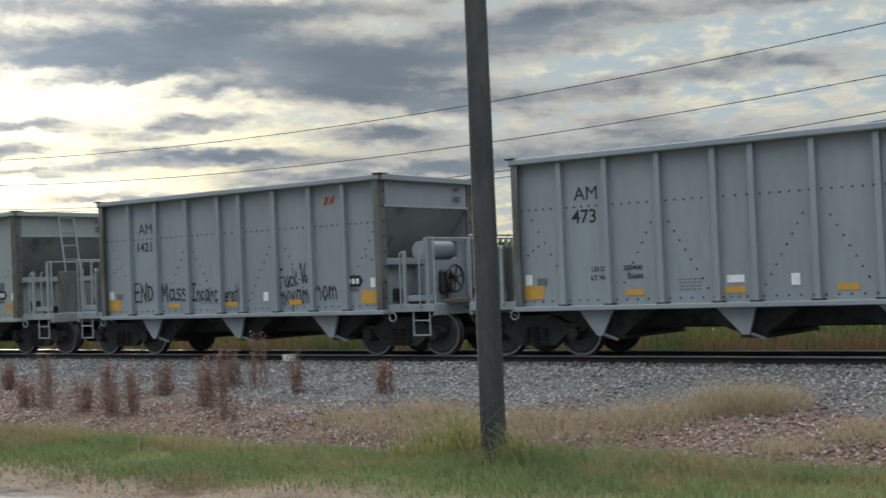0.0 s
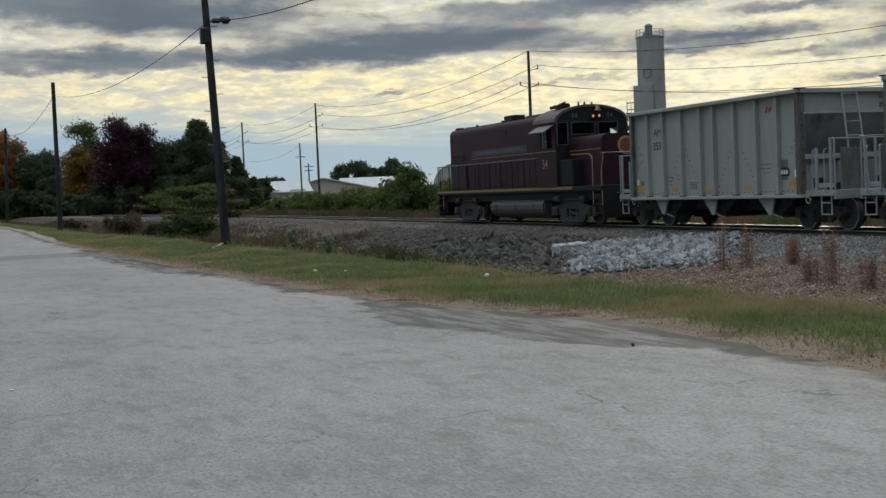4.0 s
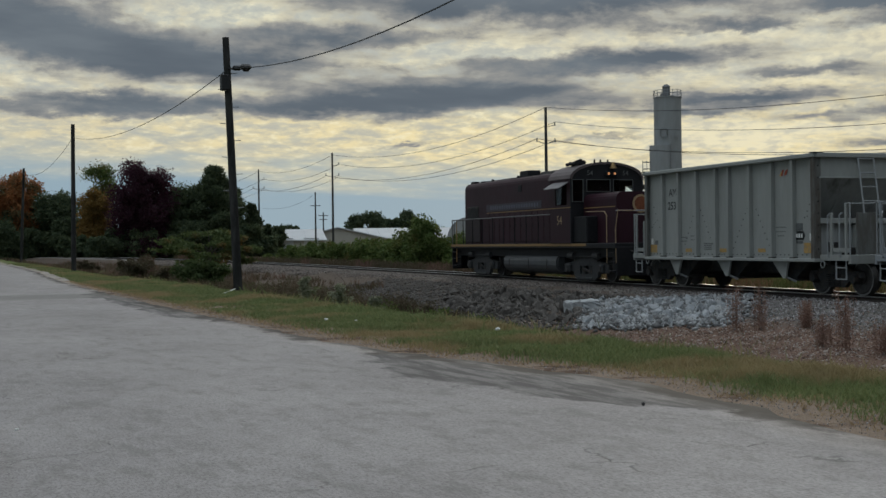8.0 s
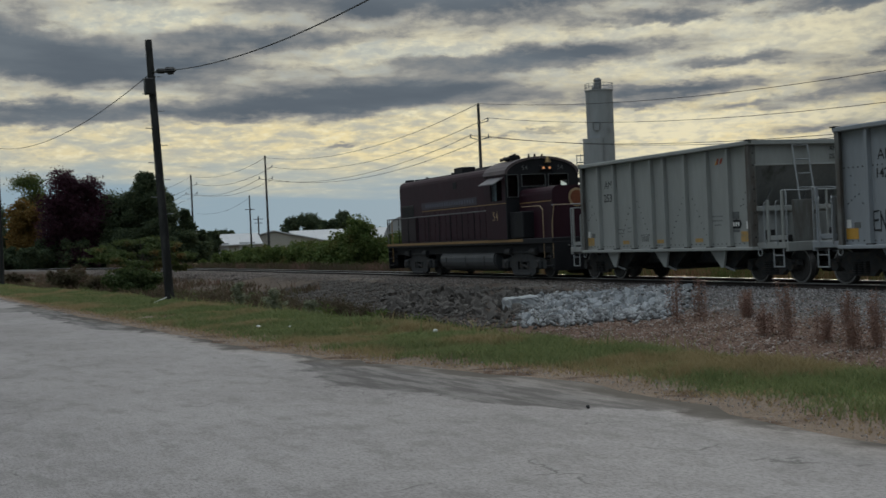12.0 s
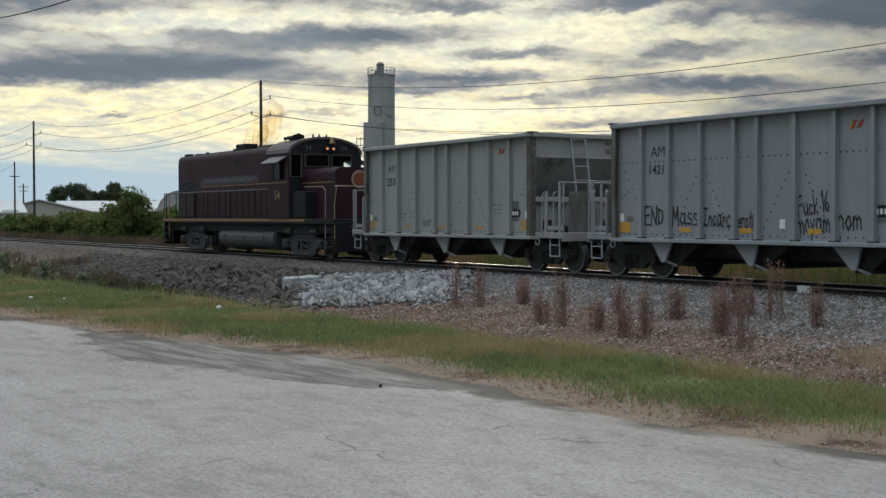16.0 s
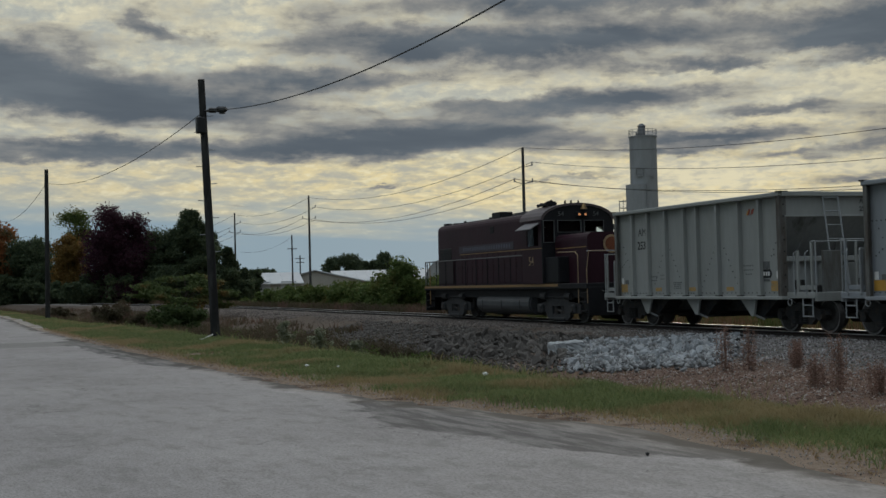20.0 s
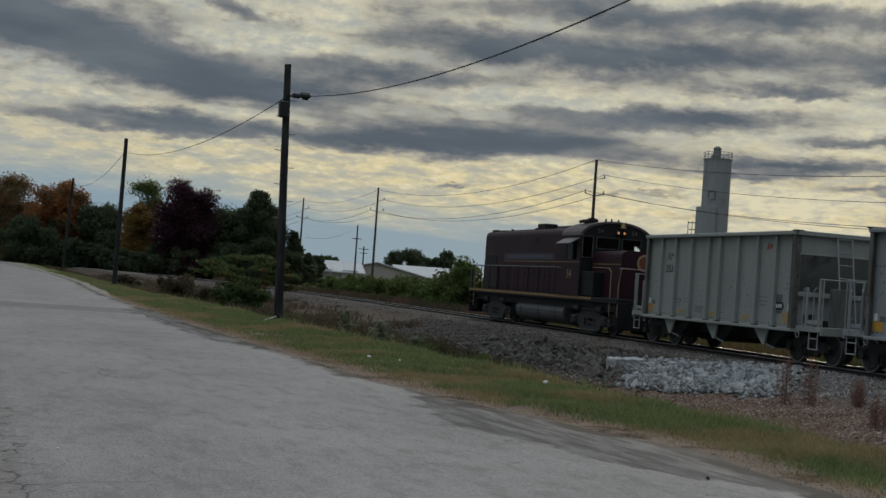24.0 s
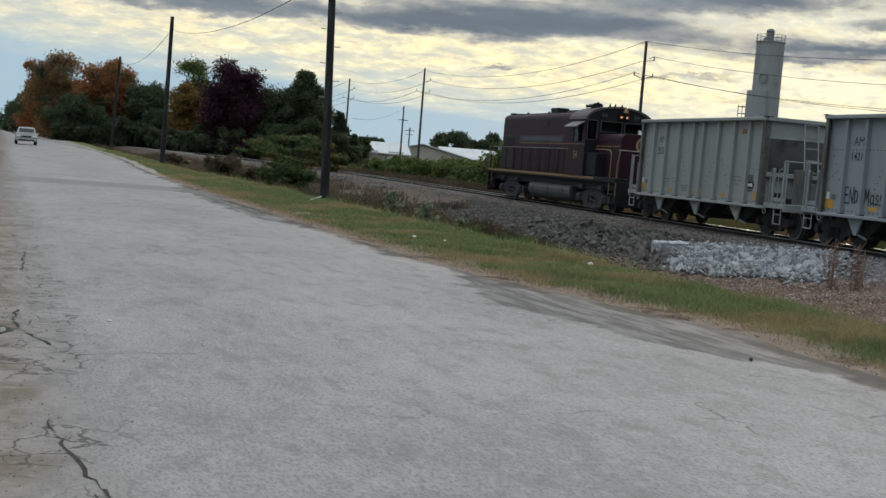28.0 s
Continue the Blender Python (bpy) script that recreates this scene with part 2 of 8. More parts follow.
# ---------------------------------------------------------------- materials
def make_mat(name, col, rough=0.6, metal=0.0, var=0.18, scale=2.0, bump=0.15, bscale=30.0, col2=None, mixlo=0.45, mixhi=0.65, streak=False, spec=0.4, rand=0.0):
    """A worn surface: base colour with broad and fine variation, a second colour in patches (rust, dirt), fine relief."""
    m = bpy.data.materials.new(name)
    m.use_nodes = True
    n = Nodes(m.node_tree)
    out = n.add("ShaderNodeOutputMaterial")
    b = n.add("ShaderNodeBsdfPrincipled", Metallic=metal)
    b.inputs["Specular IOR Level"].default_value = spec
    n.link(b.outputs[0], out.inputs[0])
    o = n.add("ShaderNodeTexCoord").outputs["Object"]
    v = n.scaled(o, (1, 1, 0.22)) if streak else o
    broad, grain = n.noise(v, scale, 4.0), n.noise(v, scale * 11, 3.0)
    f = n.math("ADD", n.math("MULTIPLY", broad, 0.6), n.math("MULTIPLY", grain, 0.4))
    lo, hi = [c * (1 - var) for c in col], [min(1, c * (1 + var)) for c in col]
    c = n.mix(n.step(f, 0.3, 0.7), lo, hi)
    if col2:
        c = n.mix(n.step(n.noise(v, scale * 1.7, 7.0, 0.65), mixlo, mixhi), c, col2)
    if rand:
        r = n.add("ShaderNodeObjectInfo").outputs["Random"]
        c = n.mix(n.math("MULTIPLY", r, rand), c, [k * 0.45 for k in col])
    n.link(c, b.inputs["Base Color"])
    n.link(n.math("ADD", rough - 0.08, n.math("MULTIPLY", grain, 0.16)), b.inputs["Roughness"])
    if bump:
        bp = n.add("ShaderNodeBump", Strength=bump, Distance=0.02)
        n.link(n.noise(o, bscale, 4.0), bp.inputs["Height"])
        n.link(bp.outputs[0], b.inputs["Normal"])
    return m


def leaf_mat(name, a, b2, c3=None):
    """Foliage: colours that vary leaf by leaf and clump by clump, a little light passing through."""
    m = bpy.data.materials.new(name)
    m.use_nodes = True
    n = Nodes(m.node_tree)
    out = n.add("ShaderNodeOutputMaterial")
    b = n.add("ShaderNodeBsdfPrincipled", Roughness=0.7)
    b.inputs["Specular IOR Level"].default_value = 0.2
    g = n.add("ShaderNodeNewGeometry")
    o = n.add("ShaderNodeTexCoord").outputs["Object"]
    c = n.mix(g.outputs["Random Per Island"], a, b2)
    if c3:
        c = n.mix(n.step(n.noise(o, 0.35, 3.0), 0.5, 0.62), c, c3)
    n.link(c, b.inputs["Base Color"])
    tr = n.add("ShaderNodeBsdfTranslucent")
    n.link(c, tr.inputs[0])
    mx = n.add("ShaderNodeMixShader", Fac=0.40)
    n.link(b.outputs[0], mx.inputs[1])
    n.link(tr.outputs[0], mx.inputs[2])
    n.link(mx.outputs[0], out.inputs[0])
    return m


def glow_mat(name, col, strength):
    m = bpy.data.materials.new(name)
    m.use_nodes = True
    n = Nodes(m.node_tree)
    out = n.add("ShaderNodeOutputMaterial")
    e = n.add("ShaderNodeEmission", Strength=strength)
    e.inputs[0].default_value = (*col, 1)
    n.link(e.outputs[0], out.inputs[0])
    return m


def glass_mat(name, tint=(0.9, 0.95, 0.95)):
    m = bpy.data.materials.new(name)
    m.use_nodes = True
    n = Nodes(m.node_tree)
    out = n.add("ShaderNodeOutputMaterial")
    b = n.add("ShaderNodeBsdfPrincipled", Roughness=0.05)
    b.inputs["Base Color"].default_value = (*tint, 1)
    b.inputs["Transmission Weight"].default_value = 1.0
    b.inputs["IOR"].default_value = 1.1
    n.link(b.outputs[0], out.inputs[0])
    return m


M = {}
M["car_grey"] = make_mat("hopper_paint", (0.228, 0.245, 0.262), 0.55, var=0.10, scale=0.8, bump=0.06, bscale=8, col2=(0.27, 0.25, 0.22), mixlo=0.60, mixhi=0.85, streak=True)
M["car_grey_light"] = make_mat("hopper_paint_pale", (0.262, 0.270, 0.258), 0.55, var=0.10, scale=0.8, bump=0.06, bscale=8, col2=(0.30, 0.27, 0.22), mixlo=0.60, mixhi=0.85, streak=True)
M["under"] = make_mat("underframe_grime", (0.028, 0.029, 0.030), 0.8, var=0.3, scale=3, bump=0.3, bscale=25, col2=(0.046, 0.041, 0.036), spec=0.2)
M["truck"] = make_mat("truck_casting", (0.034, 0.035, 0.036), 0.75, var=0.3, scale=4, bump=0.3, col2=(0.052, 0.044, 0.038), spec=0.25)
M["steel"] = make_mat("worn_steel", (0.20, 0.195, 0.19), 0.45, metal=0.8, var=0.15, scale=6, bump=0.05)
M["wheel"] = make_mat("wheel_steel", (0.050, 0.047, 0.045), 0.6, metal=0.3, var=0.3, scale=6, bump=0.15)
M["black"] = make_mat("black_paint", (0.015, 0.015, 0.016), 0.5, var=0.25, scale=5, bump=0.05)
M["yellow"] = make_mat("yellow_reflector", (0.48, 0.26, 0.045), 0.5, var=0.10, scale=8, bump=0.03)
M["white"] = make_mat("white_label", (0.68, 0.68, 0.66), 0.6, var=0.12, scale=9, bump=0.03)
M["red_logo"] = make_mat("red_orange_paint", (0.26, 0.048, 0.025), 0.5, var=0.2, scale=9, bump=0.0)
M["maroon"] = make_mat("maroon_paint", (0.026, 0.0078, 0.0135), 0.5, var=0.20, scale=0.9, bump=0.05, bscale=6, col2=(0.032, 0.013, 0.018), mixlo=0.55, mixhi=0.85, streak=True, spec=0.20)
M["loco_black"] = make_mat("locomotive_black", (0.013, 0.013, 0.015), 0.55, var=0.3, scale=1.5, bump=0.08, spec=0.18)
M["gold"] = make_mat("gold_stripe", (0.22, 0.13, 0.048), 0.5, var=0.15, scale=6, bump=0.0)
M["brass"] = make_mat("brass", (0.16, 0.11, 0.055), 0.35, metal=1.0, var=0.15, scale=8, bump=0.03)
M["glass"] = glass_mat("window_glass")
M["lamp"] = glow_mat("headlight_glow", (1.0, 0.45, 0.20), 0.5)
M["wood_pole"] = make_mat("weathered_pole_wood", (0.042, 0.042, 0.042), 0.85, var=0.35, scale=2.5, bump=0.5, bscale=18, col2=(0.060, 0.060, 0.059), streak=True)
M["wood_dark"] = make_mat("dark_pole_wood", (0.024, 0.024, 0.024), 0.85, var=0.35, scale=2.5, bump=0.5, bscale=18, col2=(0.045, 0.045, 0.044), streak=True, spec=0.15)
M["wire"] = make_mat("cable", (0.02, 0.02, 0.02), 0.6, bump=0)
M["concrete"] = make_mat("concrete", (0.42, 0.42, 0.41), 0.85, var=0.18, scale=3, bump=0.3, bscale=25, col2=(0.30, 0.29, 0.27))
M["silo"] = make_mat("silo_concrete", (0.27, 0.285, 0.295), 0.8, var=0.12, scale=0.25, bump=0.1, bscale=3, col2=(0.21, 0.22, 0.23), streak=True)
M["galv"] = make_mat("galvanised_steel", (0.26, 0.27, 0.28), 0.55, metal=0.6, var=0.2, scale=5, bump=0.05)
M["rock_white"] = make_mat("pale_limestone", (0.36, 0.375, 0.388), 0.85, var=0.25, scale=4, bump=0.5, bscale=20, rand=0.6)
M["rock_dark"] = make_mat("dark_rubble", (0.112, 0.100, 0.090), 0.9, var=0.35, scale=4, bump=0.5, bscale=20, rand=0.7)
M["tie"] = make_mat("creosoted_tie", (0.06, 0.052, 0.046), 0.9, var=0.35, scale=3, bump=0.4)
M["rail_side"] = make_mat("rusted_rail", (0.035, 0.028, 0.024), 0.75, metal=0.2, var=0.25, scale=5, bump=0.1)
M["rail_top"] = make_mat("polished_railhead", (0.42, 0.42, 0.42), 0.34, metal=1.0, var=0.08, scale=3, bump=0.0)
M["roof_white"] = make_mat("pale_metal_roof", (0.50, 0.51, 0.52), 0.5, var=0.08, scale=0.3, bump=0.05)
M["wall_tan"] = make_mat("tan_metal_wall", (0.36, 0.34, 0.30), 0.7, var=0.1, scale=0.4, bump=0.05)
M["bark"] = make_mat("bark", (0.07, 0.058, 0.047), 0.9, var=0.35, scale=3, bump=0.6, bscale=15)
M["puddle"] = make_mat("shallow_water", (0.10, 0.10, 0.10), 0.04, var=0.1, bump=0.0, spec=0.6)
M["tank"] = make_mat("grey_tank_paint", (0.058, 0.061, 0.064), 0.45, var=0.2, scale=2, bump=0.05, spec=0.35)
M["tyre"] = make_mat("tyre_rubber", (0.02, 0.02, 0.02), 0.85, var=0.2, bump=0.1)
M["orange"] = make_mat("orange_marker", (0.60, 0.10, 0.035), 0.55, var=0.15, bump=0.03)
M["leaf_dark"] = leaf_mat("foliage_dark_green", (0.043, 0.067, 0.041), (0.099, 0.122, 0.061))
M["leaf_purple"] = leaf_mat("foliage_purple", (0.035, 0.016, 0.025), (0.069, 0.025, 0.039))
M["leaf_orange"] = leaf_mat("foliage_orange", (0.38, 0.135, 0.052), (0.24, 0.125, 0.052), (0.11, 0.10, 0.050))
M["leaf_rust"] = leaf_mat("foliage_rust_olive", (0.156, 0.126, 0.066), (0.288, 0.144, 0.066), (0.078, 0.084, 0.048))
M["leaf_yellow"] = leaf_mat("foliage_yellow", (0.245, 0.137, 0.040), (0.144, 0.101, 0.032))
M["leaf_green"] = leaf_mat("foliage_green", (0.060, 0.098, 0.027), (0.120, 0.150, 0.045), (0.150, 0.128, 0.045))
M["leaf_sumac"] = leaf_mat("foliage_yellow_green", (0.060, 0.090, 0.032), (0.105, 0.130, 0.048), (0.150, 0.105, 0.040))
M["grass"] = leaf_mat("grass_green", (0.115, 0.150, 0.058), (0.205, 0.235, 0.105), (0.28, 0.225, 0.120))
M["grass_dry"] = leaf_mat("grass_dry", (0.25, 0.175, 0.10), (0.36, 0.275, 0.165))
M["weed_red"] = leaf_mat("weed_russet", (0.20, 0.118, 0.090), (0.31, 0.195, 0.155))
M["brush"] = leaf_mat("ditch_brush", (0.095, 0.068, 0.049), (0.074, 0.070, 0.038), (0.142, 0.089, 0.068))


# ---------------------------------------------------------------- mesh helpers
def part(name, bm, material, parent, label="", m=None):
    """Links a bmesh as one mesh object under a thing or part."""
    me = bpy.data.meshes.new(name)
    bm.to_mesh(me)
    bm.free()
    ob = new(name, me)
    if material:
        me.materials.append(material)
    if parent is not None:
        ob.parent = parent
    if m is not None:
        ob.matrix_basis = m
    if label:
        ob["label"] = label
    return ob


def shared(name, src, parent, m, label=""):
    """Another object on the mesh of src."""
    ob = new(name, src.data)
    ob.parent = parent
    ob.matrix_basis = m
    if label:
        ob["label"] = label
    return ob


def box(bm, c, s, bevel=0.0, m=None):
    r = bmesh.ops.create_cube(bm, size=1.0)
    vs = r["verts"]
    bmesh.ops.scale(bm, vec=s, verts=vs)
    if bevel:
        es = list({e for v in vs for e in v.link_edges})
        b = bmesh.ops.bevel(bm, geom=es, offset=bevel, segments=1, affect="EDGES")
        vs = list({v for f in b["faces"] for v in f.verts} | {v for v in vs if v.is_valid})
    if m is not None:
        bmesh.ops.transform(bm, matrix=m, verts=vs)
    bmesh.ops.translate(bm, vec=c, verts=vs)
    return vs


def rod(bm, a, b, r0, r1=None, n=8, caps=True):
    a, b = Vector(a), Vector(b)
    q = (b - a).to_track_quat("Z", "Y").to_matrix().to_4x4()
    m = Matrix.Translation((a + b) / 2) @ q
    return bmesh.ops.create_cone(bm, cap_ends=caps, segments=n, radius1=r0, radius2=r0 if r1 is None else r1, depth=(b - a).length, matrix=m)["verts"]


def pipe(bm, pts, r, n=6):
    """One unbroken round tube through the points, with mitred bends."""
    pts = [Vector(q) for q in pts]
    rings, side = [], None
    for i, q in enumerate(pts):
        a = (q - pts[i - 1]).normalized() if i else None
        b = (pts[i + 1] - q).normalized() if i < len(pts) - 1 else None
        d = ((a or b) + (b or a)).normalized() if (a or b) is not None else Vector((0, 0, 1))
        if side is None:
            side = d.orthogonal().normalized()
        side = (side - d * side.dot(d)).normalized()
        up = d.cross(side)
        k = 1.0 if a is None or b is None else 1.0 / max(0.45, math.sqrt(max(0.0, (1 + a.dot(b)) / 2)))
        rings.append([bm.verts.new(q + (side * math.cos(t) + up * math.sin(t)) * r * min(k, 1.45)) for t in (2 * math.pi * j / n for j in range(n))])
    for x, y in zip(rings, rings[1:]):
        for j in range(n):
            bm.faces.new((x[j], x[(j + 1) % n], y[(j + 1) % n], y[j]))
    if (pts[0] - pts[-1]).length > 1e-4:
        bm.faces.new(rings[0][::-1])
        bm.faces.new(rings[-1])


def prism(bm, outline, axis, lo, hi):
    """Extrudes a closed outline of (u, v) along an axis from lo to hi. axis 'x': (y, z); 'y': (x, z); 'z': (x, y)."""
    def at(u, v, w):
        return {"x": (w, u, v), "y": (u, w, v), "z": (u, v, w)}[axis]
    a = [bm.verts.new(at(u, v, lo)) for u, v in outline]
    b = [bm.verts.new(at(u, v, hi)) for u, v in outline]
    k = len(a)
    fs = [bm.faces.new(a), bm.faces.new(b[::-1])]
    for i in range(k):
        fs.append(bm.faces.new((a[i], b[i], b[(i + 1) % k], a[(i + 1) % k])))
    bmesh.ops.recalc_face_normals(bm, faces=fs)
    return a + b


def B(fn):
    bm = bmesh.new()
    fn(bm)
    return bm


def one(kind, *a, **k):
    bm = bmesh.new()
    kind(bm, *a, **k)
    return bm


def lettering(text, size, material, parent, m, label="", bold=0.0, name="lettering"):
    """Painted words as a thin mesh, standing 4 mm proud, in the local x-y plane of m."""
    cu = bpy.data.curves.new(name, "FONT")
    cu.body, cu.size, cu.extrude, cu.offset = text, size, 0.001, bold
    cu.align_x, cu.align_y, cu.resolution_u = "CENTER", "CENTER", 2
    tmp = new("tmp_text", cu)
    me = bpy.data.meshes.new_from_object(tmp.evaluated_get(bpy.context.evaluated_depsgraph_get()))
    bpy.data.objects.remove(tmp)
    bpy.data.curves.remove(cu)
    me.materials.clear()
    me.materials.append(material)
    ob = new(name, me)
    ob.parent, ob.matrix_basis = parent, m
    if label:
        ob["label"] = label
    return ob


def empty(name, m, label, category, group=""):
    e = new(name)
    e.matrix_basis = m
    return tagged(e, label, category, group)


def soup(name, verts, faces, material, parent=None, smooth=False):
    """A mesh from arrays."""
    me = bpy.data.meshes.new(name)
    v, f = np.asarray(verts, np.float32), np.asarray(faces, np.int32)
    me.vertices.add(len(v))
    me.vertices.foreach_set("co", v.ravel())
    k = f.shape[1]
    me.loops.add(f.size)
    me.loops.foreach_set("vertex_index", f.ravel())
    me.polygons.add(len(f))
    me.polygons.foreach_set("loop_start", np.arange(len(f), dtype=np.int32) * k)
    me.polygons.foreach_set("loop_total", np.full(len(f), k, np.int32))
    if smooth:
        me.polygons.foreach_set("use_smooth", np.ones(len(f), bool))
    me.update(calc_edges=True)
    me.materials.append(material)
    ob = new(name, me)
    if parent is not None:
        ob.parent = parent
    return ob


# ---------------------------------------------------------------- lie of the land
def track_x(y):
    """The track's middle line: straight past the train, then bending towards the road."""
    y = np.asarray(y, float)
    return 22.35 + 0.062 * y - 0.0012 * np.clip(y - 62, 0, None) ** 2


def rise(y):
    return 0.004 * np.clip(np.asarray(y, float) - 75, 0, 110)


def land(x, y):
    x, y = np.asarray(x, float), np.asarray(y, float)
    s = x - track_x(y)
    verge = np.interp(x, [-60, -20, -3, -1, 0, 7, 9.5, 10.4, 12.5, 15, 18, 30], [-0.4, -0.5, -0.15, -0.05, -0.04, -0.04, -0.03, -0.10, -0.70, -1.10, -1.25, -1.3])
    bed = np.interp(s, [-30, -11, -8, -2.5, -1.9, 1.9, 2.5, 6, 15, 60], [-1.4, -1.2, -0.87, -0.17, -0.11, -0.11, -0.17, -0.62, -0.45, 0.0])
    lumps = 0.03 * np.sin(x * 1.7 + 0.6 * y) * np.sin(y * 1.3 - 0.4 * x) + 0.02 * np.sin(3.1 * y + x)
    flat = (np.abs(s) < 2.6) | ((x > -0.5) & (x < 7.5))
    return np.maximum(verge, bed) + np.where(flat, 0, lumps) + rise(y)


def right_edge(y):
    return np.interp(y, [-80, 4, 6.4, 8, 9.5, 12, 15, 17, 20, 28, 41, 60, 72, 85, 110, 150, 185, 210, 400], [7.8, 7.6, 7.1, 7.0, 7.3, 7.5, 7.0, 6.5, 6.3, 6.2, 6.2, 6.5, 7.0, 7.6, 7.8, 6.3, 4.2, 3.3, 2.6])


def left_edge(y):
    return np.interp(y, [-80, 5, 20, 40, 88, 96, 130, 140, 400], [-1.3, -1.2, -0.8, -0.45, -0.1, -7.0, -7.0, -1.5, -1.0])


def ground_material():
    m = bpy.data.materials.new("ground_cover")
    m.use_nodes = True
    n = Nodes(m.node_tree)
    out = n.add("ShaderNodeOutputMaterial")
    b = n.add("ShaderNodeBsdfPrincipled", Roughness=0.95)
    b.inputs["Specular IOR Level"].default_value = 0.15
    n.link(b.outputs[0], out.inputs[0])
    pos = n.add("ShaderNodeNewGeometry").outputs["Position"]
    x, y, z = n.xyz(pos)
    bend = n.math("POWER", n.math("MAXIMUM", n.math("SUBTRACT", y, 62.0), 0.0), 2.0)
    xc = n.math("SUBTRACT", n.math("MULTIPLY_ADD", y, 0.062, 22.35), n.math("MULTIPLY", bend, 0.0012))
    s = n.math("SUBTRACT", x, xc)
    w = n.math("MULTIPLY", n.math("SUBTRACT", n.noise(pos, 0.55, 6.0, 0.6), 0.5), 3.0)
    fine = n.noise(pos, 9.0, 5.0, 0.7)
    mid = n.noise(pos, 1.3, 4.0)
    green = n.mix(n.step(mid, 0.35, 0.65), (0.065, 0.105, 0.028), (0.13, 0.14, 0.048))
    green = n.mix(n.step(n.noise(pos, 0.7, 5.0, 0.65), 0.52, 0.66), green, (0.17, 0.125, 0.060))
    dirt = n.mix(fine, (0.135, 0.098, 0.074), (0.27, 0.205, 0.155))
    dirt = n.mix(n.step(n.noise(pos, 0.9, 5.0, 0.7), 0.50, 0.62), dirt, (0.075, 0.044, 0.030))
    dirt = n.mix(n.math("MULTIPLY", n.step(n.math("ADD", y, w), 54.0, 64.0), n.step(n.noise(pos, 0.8, 4.0), 0.35, 0.55)), dirt, (0.30, 0.275, 0.25))
    chips = n.mix(n.noise(pos, 22.0, 4.0, 0.75), (0.09, 0.083, 0.074), (0.24, 0.222, 0.195))
    dirt = n.mix(n.step(x, 3.0, 2.0), dirt, chips)
    grey = n.mix(n.noise(pos, 14.0, 4.0, 0.75), (0.055, 0.050, 0.045), (0.20, 0.185, 0.17))
    red = n.mix(n.noise(pos, 12.0, 4.0, 0.75), (0.075, 0.044, 0.032), (0.22, 0.145, 0.11))
    far = n.mix(mid, (0.10, 0.085, 0.040), (0.17, 0.13, 0.065))
    sw = n.math("ADD", s, w)
    stone = n.mix(n.step(sw, -5.6, -4.2), red, grey)
    soil = n.mix(fine, (0.045, 0.035, 0.028), (0.115, 0.088, 0.070))
    stone = n.mix(n.math("MULTIPLY", n.step(n.math("ADD", y, w), 31.0, 36.0), n.step(sw, -2.0, -2.8)), stone, soil)
    c = n.mix(n.step(sw, -9.0, -7.8), green, stone)
    c = n.mix(n.step(n.math("ADD", s, n.math("MULTIPLY", w, 0.4)), 2.6, 3.6), c, far)
    c = n.mix(n.step(n.math("ADD", x, n.math("MULTIPLY", w, 0.55)), 8.9, 7.9), c, dirt)
    c = n.mix(n.step(n.math("ADD", x, n.math("MULTIPLY", w, 0.3)), -0.2, -0.9), c, green)
    n.link(c, b.inputs["Base Color"])
    bp = n.add("ShaderNodeBump", Strength=0.8, Distance=0.06)
    n.link(n.math("ADD", fine, mid), bp.inputs["Height"])
    n.link(bp.outputs[0], b.inputs["Normal"])
    return m


def build_ground():
    xs = np.concatenate([[-3500, -1200, -400, -150, -60, -30], np.arange(-20, 45, 0.5), [50, 60, 80, 110, 150, 220, 400, 1200, 3500]])
    ys = np.concatenate([[-3500, -1000, -300, -120, -60, -40], np.arange(-25, 75, 0.6), np.arange(75, 200, 2.5), [215, 240, 280, 340, 450, 700, 1500, 4000]])
    gx, gy = np.meshgrid(xs, ys)
    gz = land(gx, gy)
    v = np.stack([gx, gy, gz], -1).reshape(-1, 3)
    k = len(xs)
    i, j = np.meshgrid(np.arange(len(ys) - 1), np.arange(k - 1), indexing="ij")
    a = (i * k + j).ravel()
    f = np.stack([a, a + 1, a + k + 1, a + k], 1)
    tagged(soup("ground", v, f, ground_material(), smooth=True), "grass verge, ditch and railway bank of mixed gravel", "ground", kind="structure")


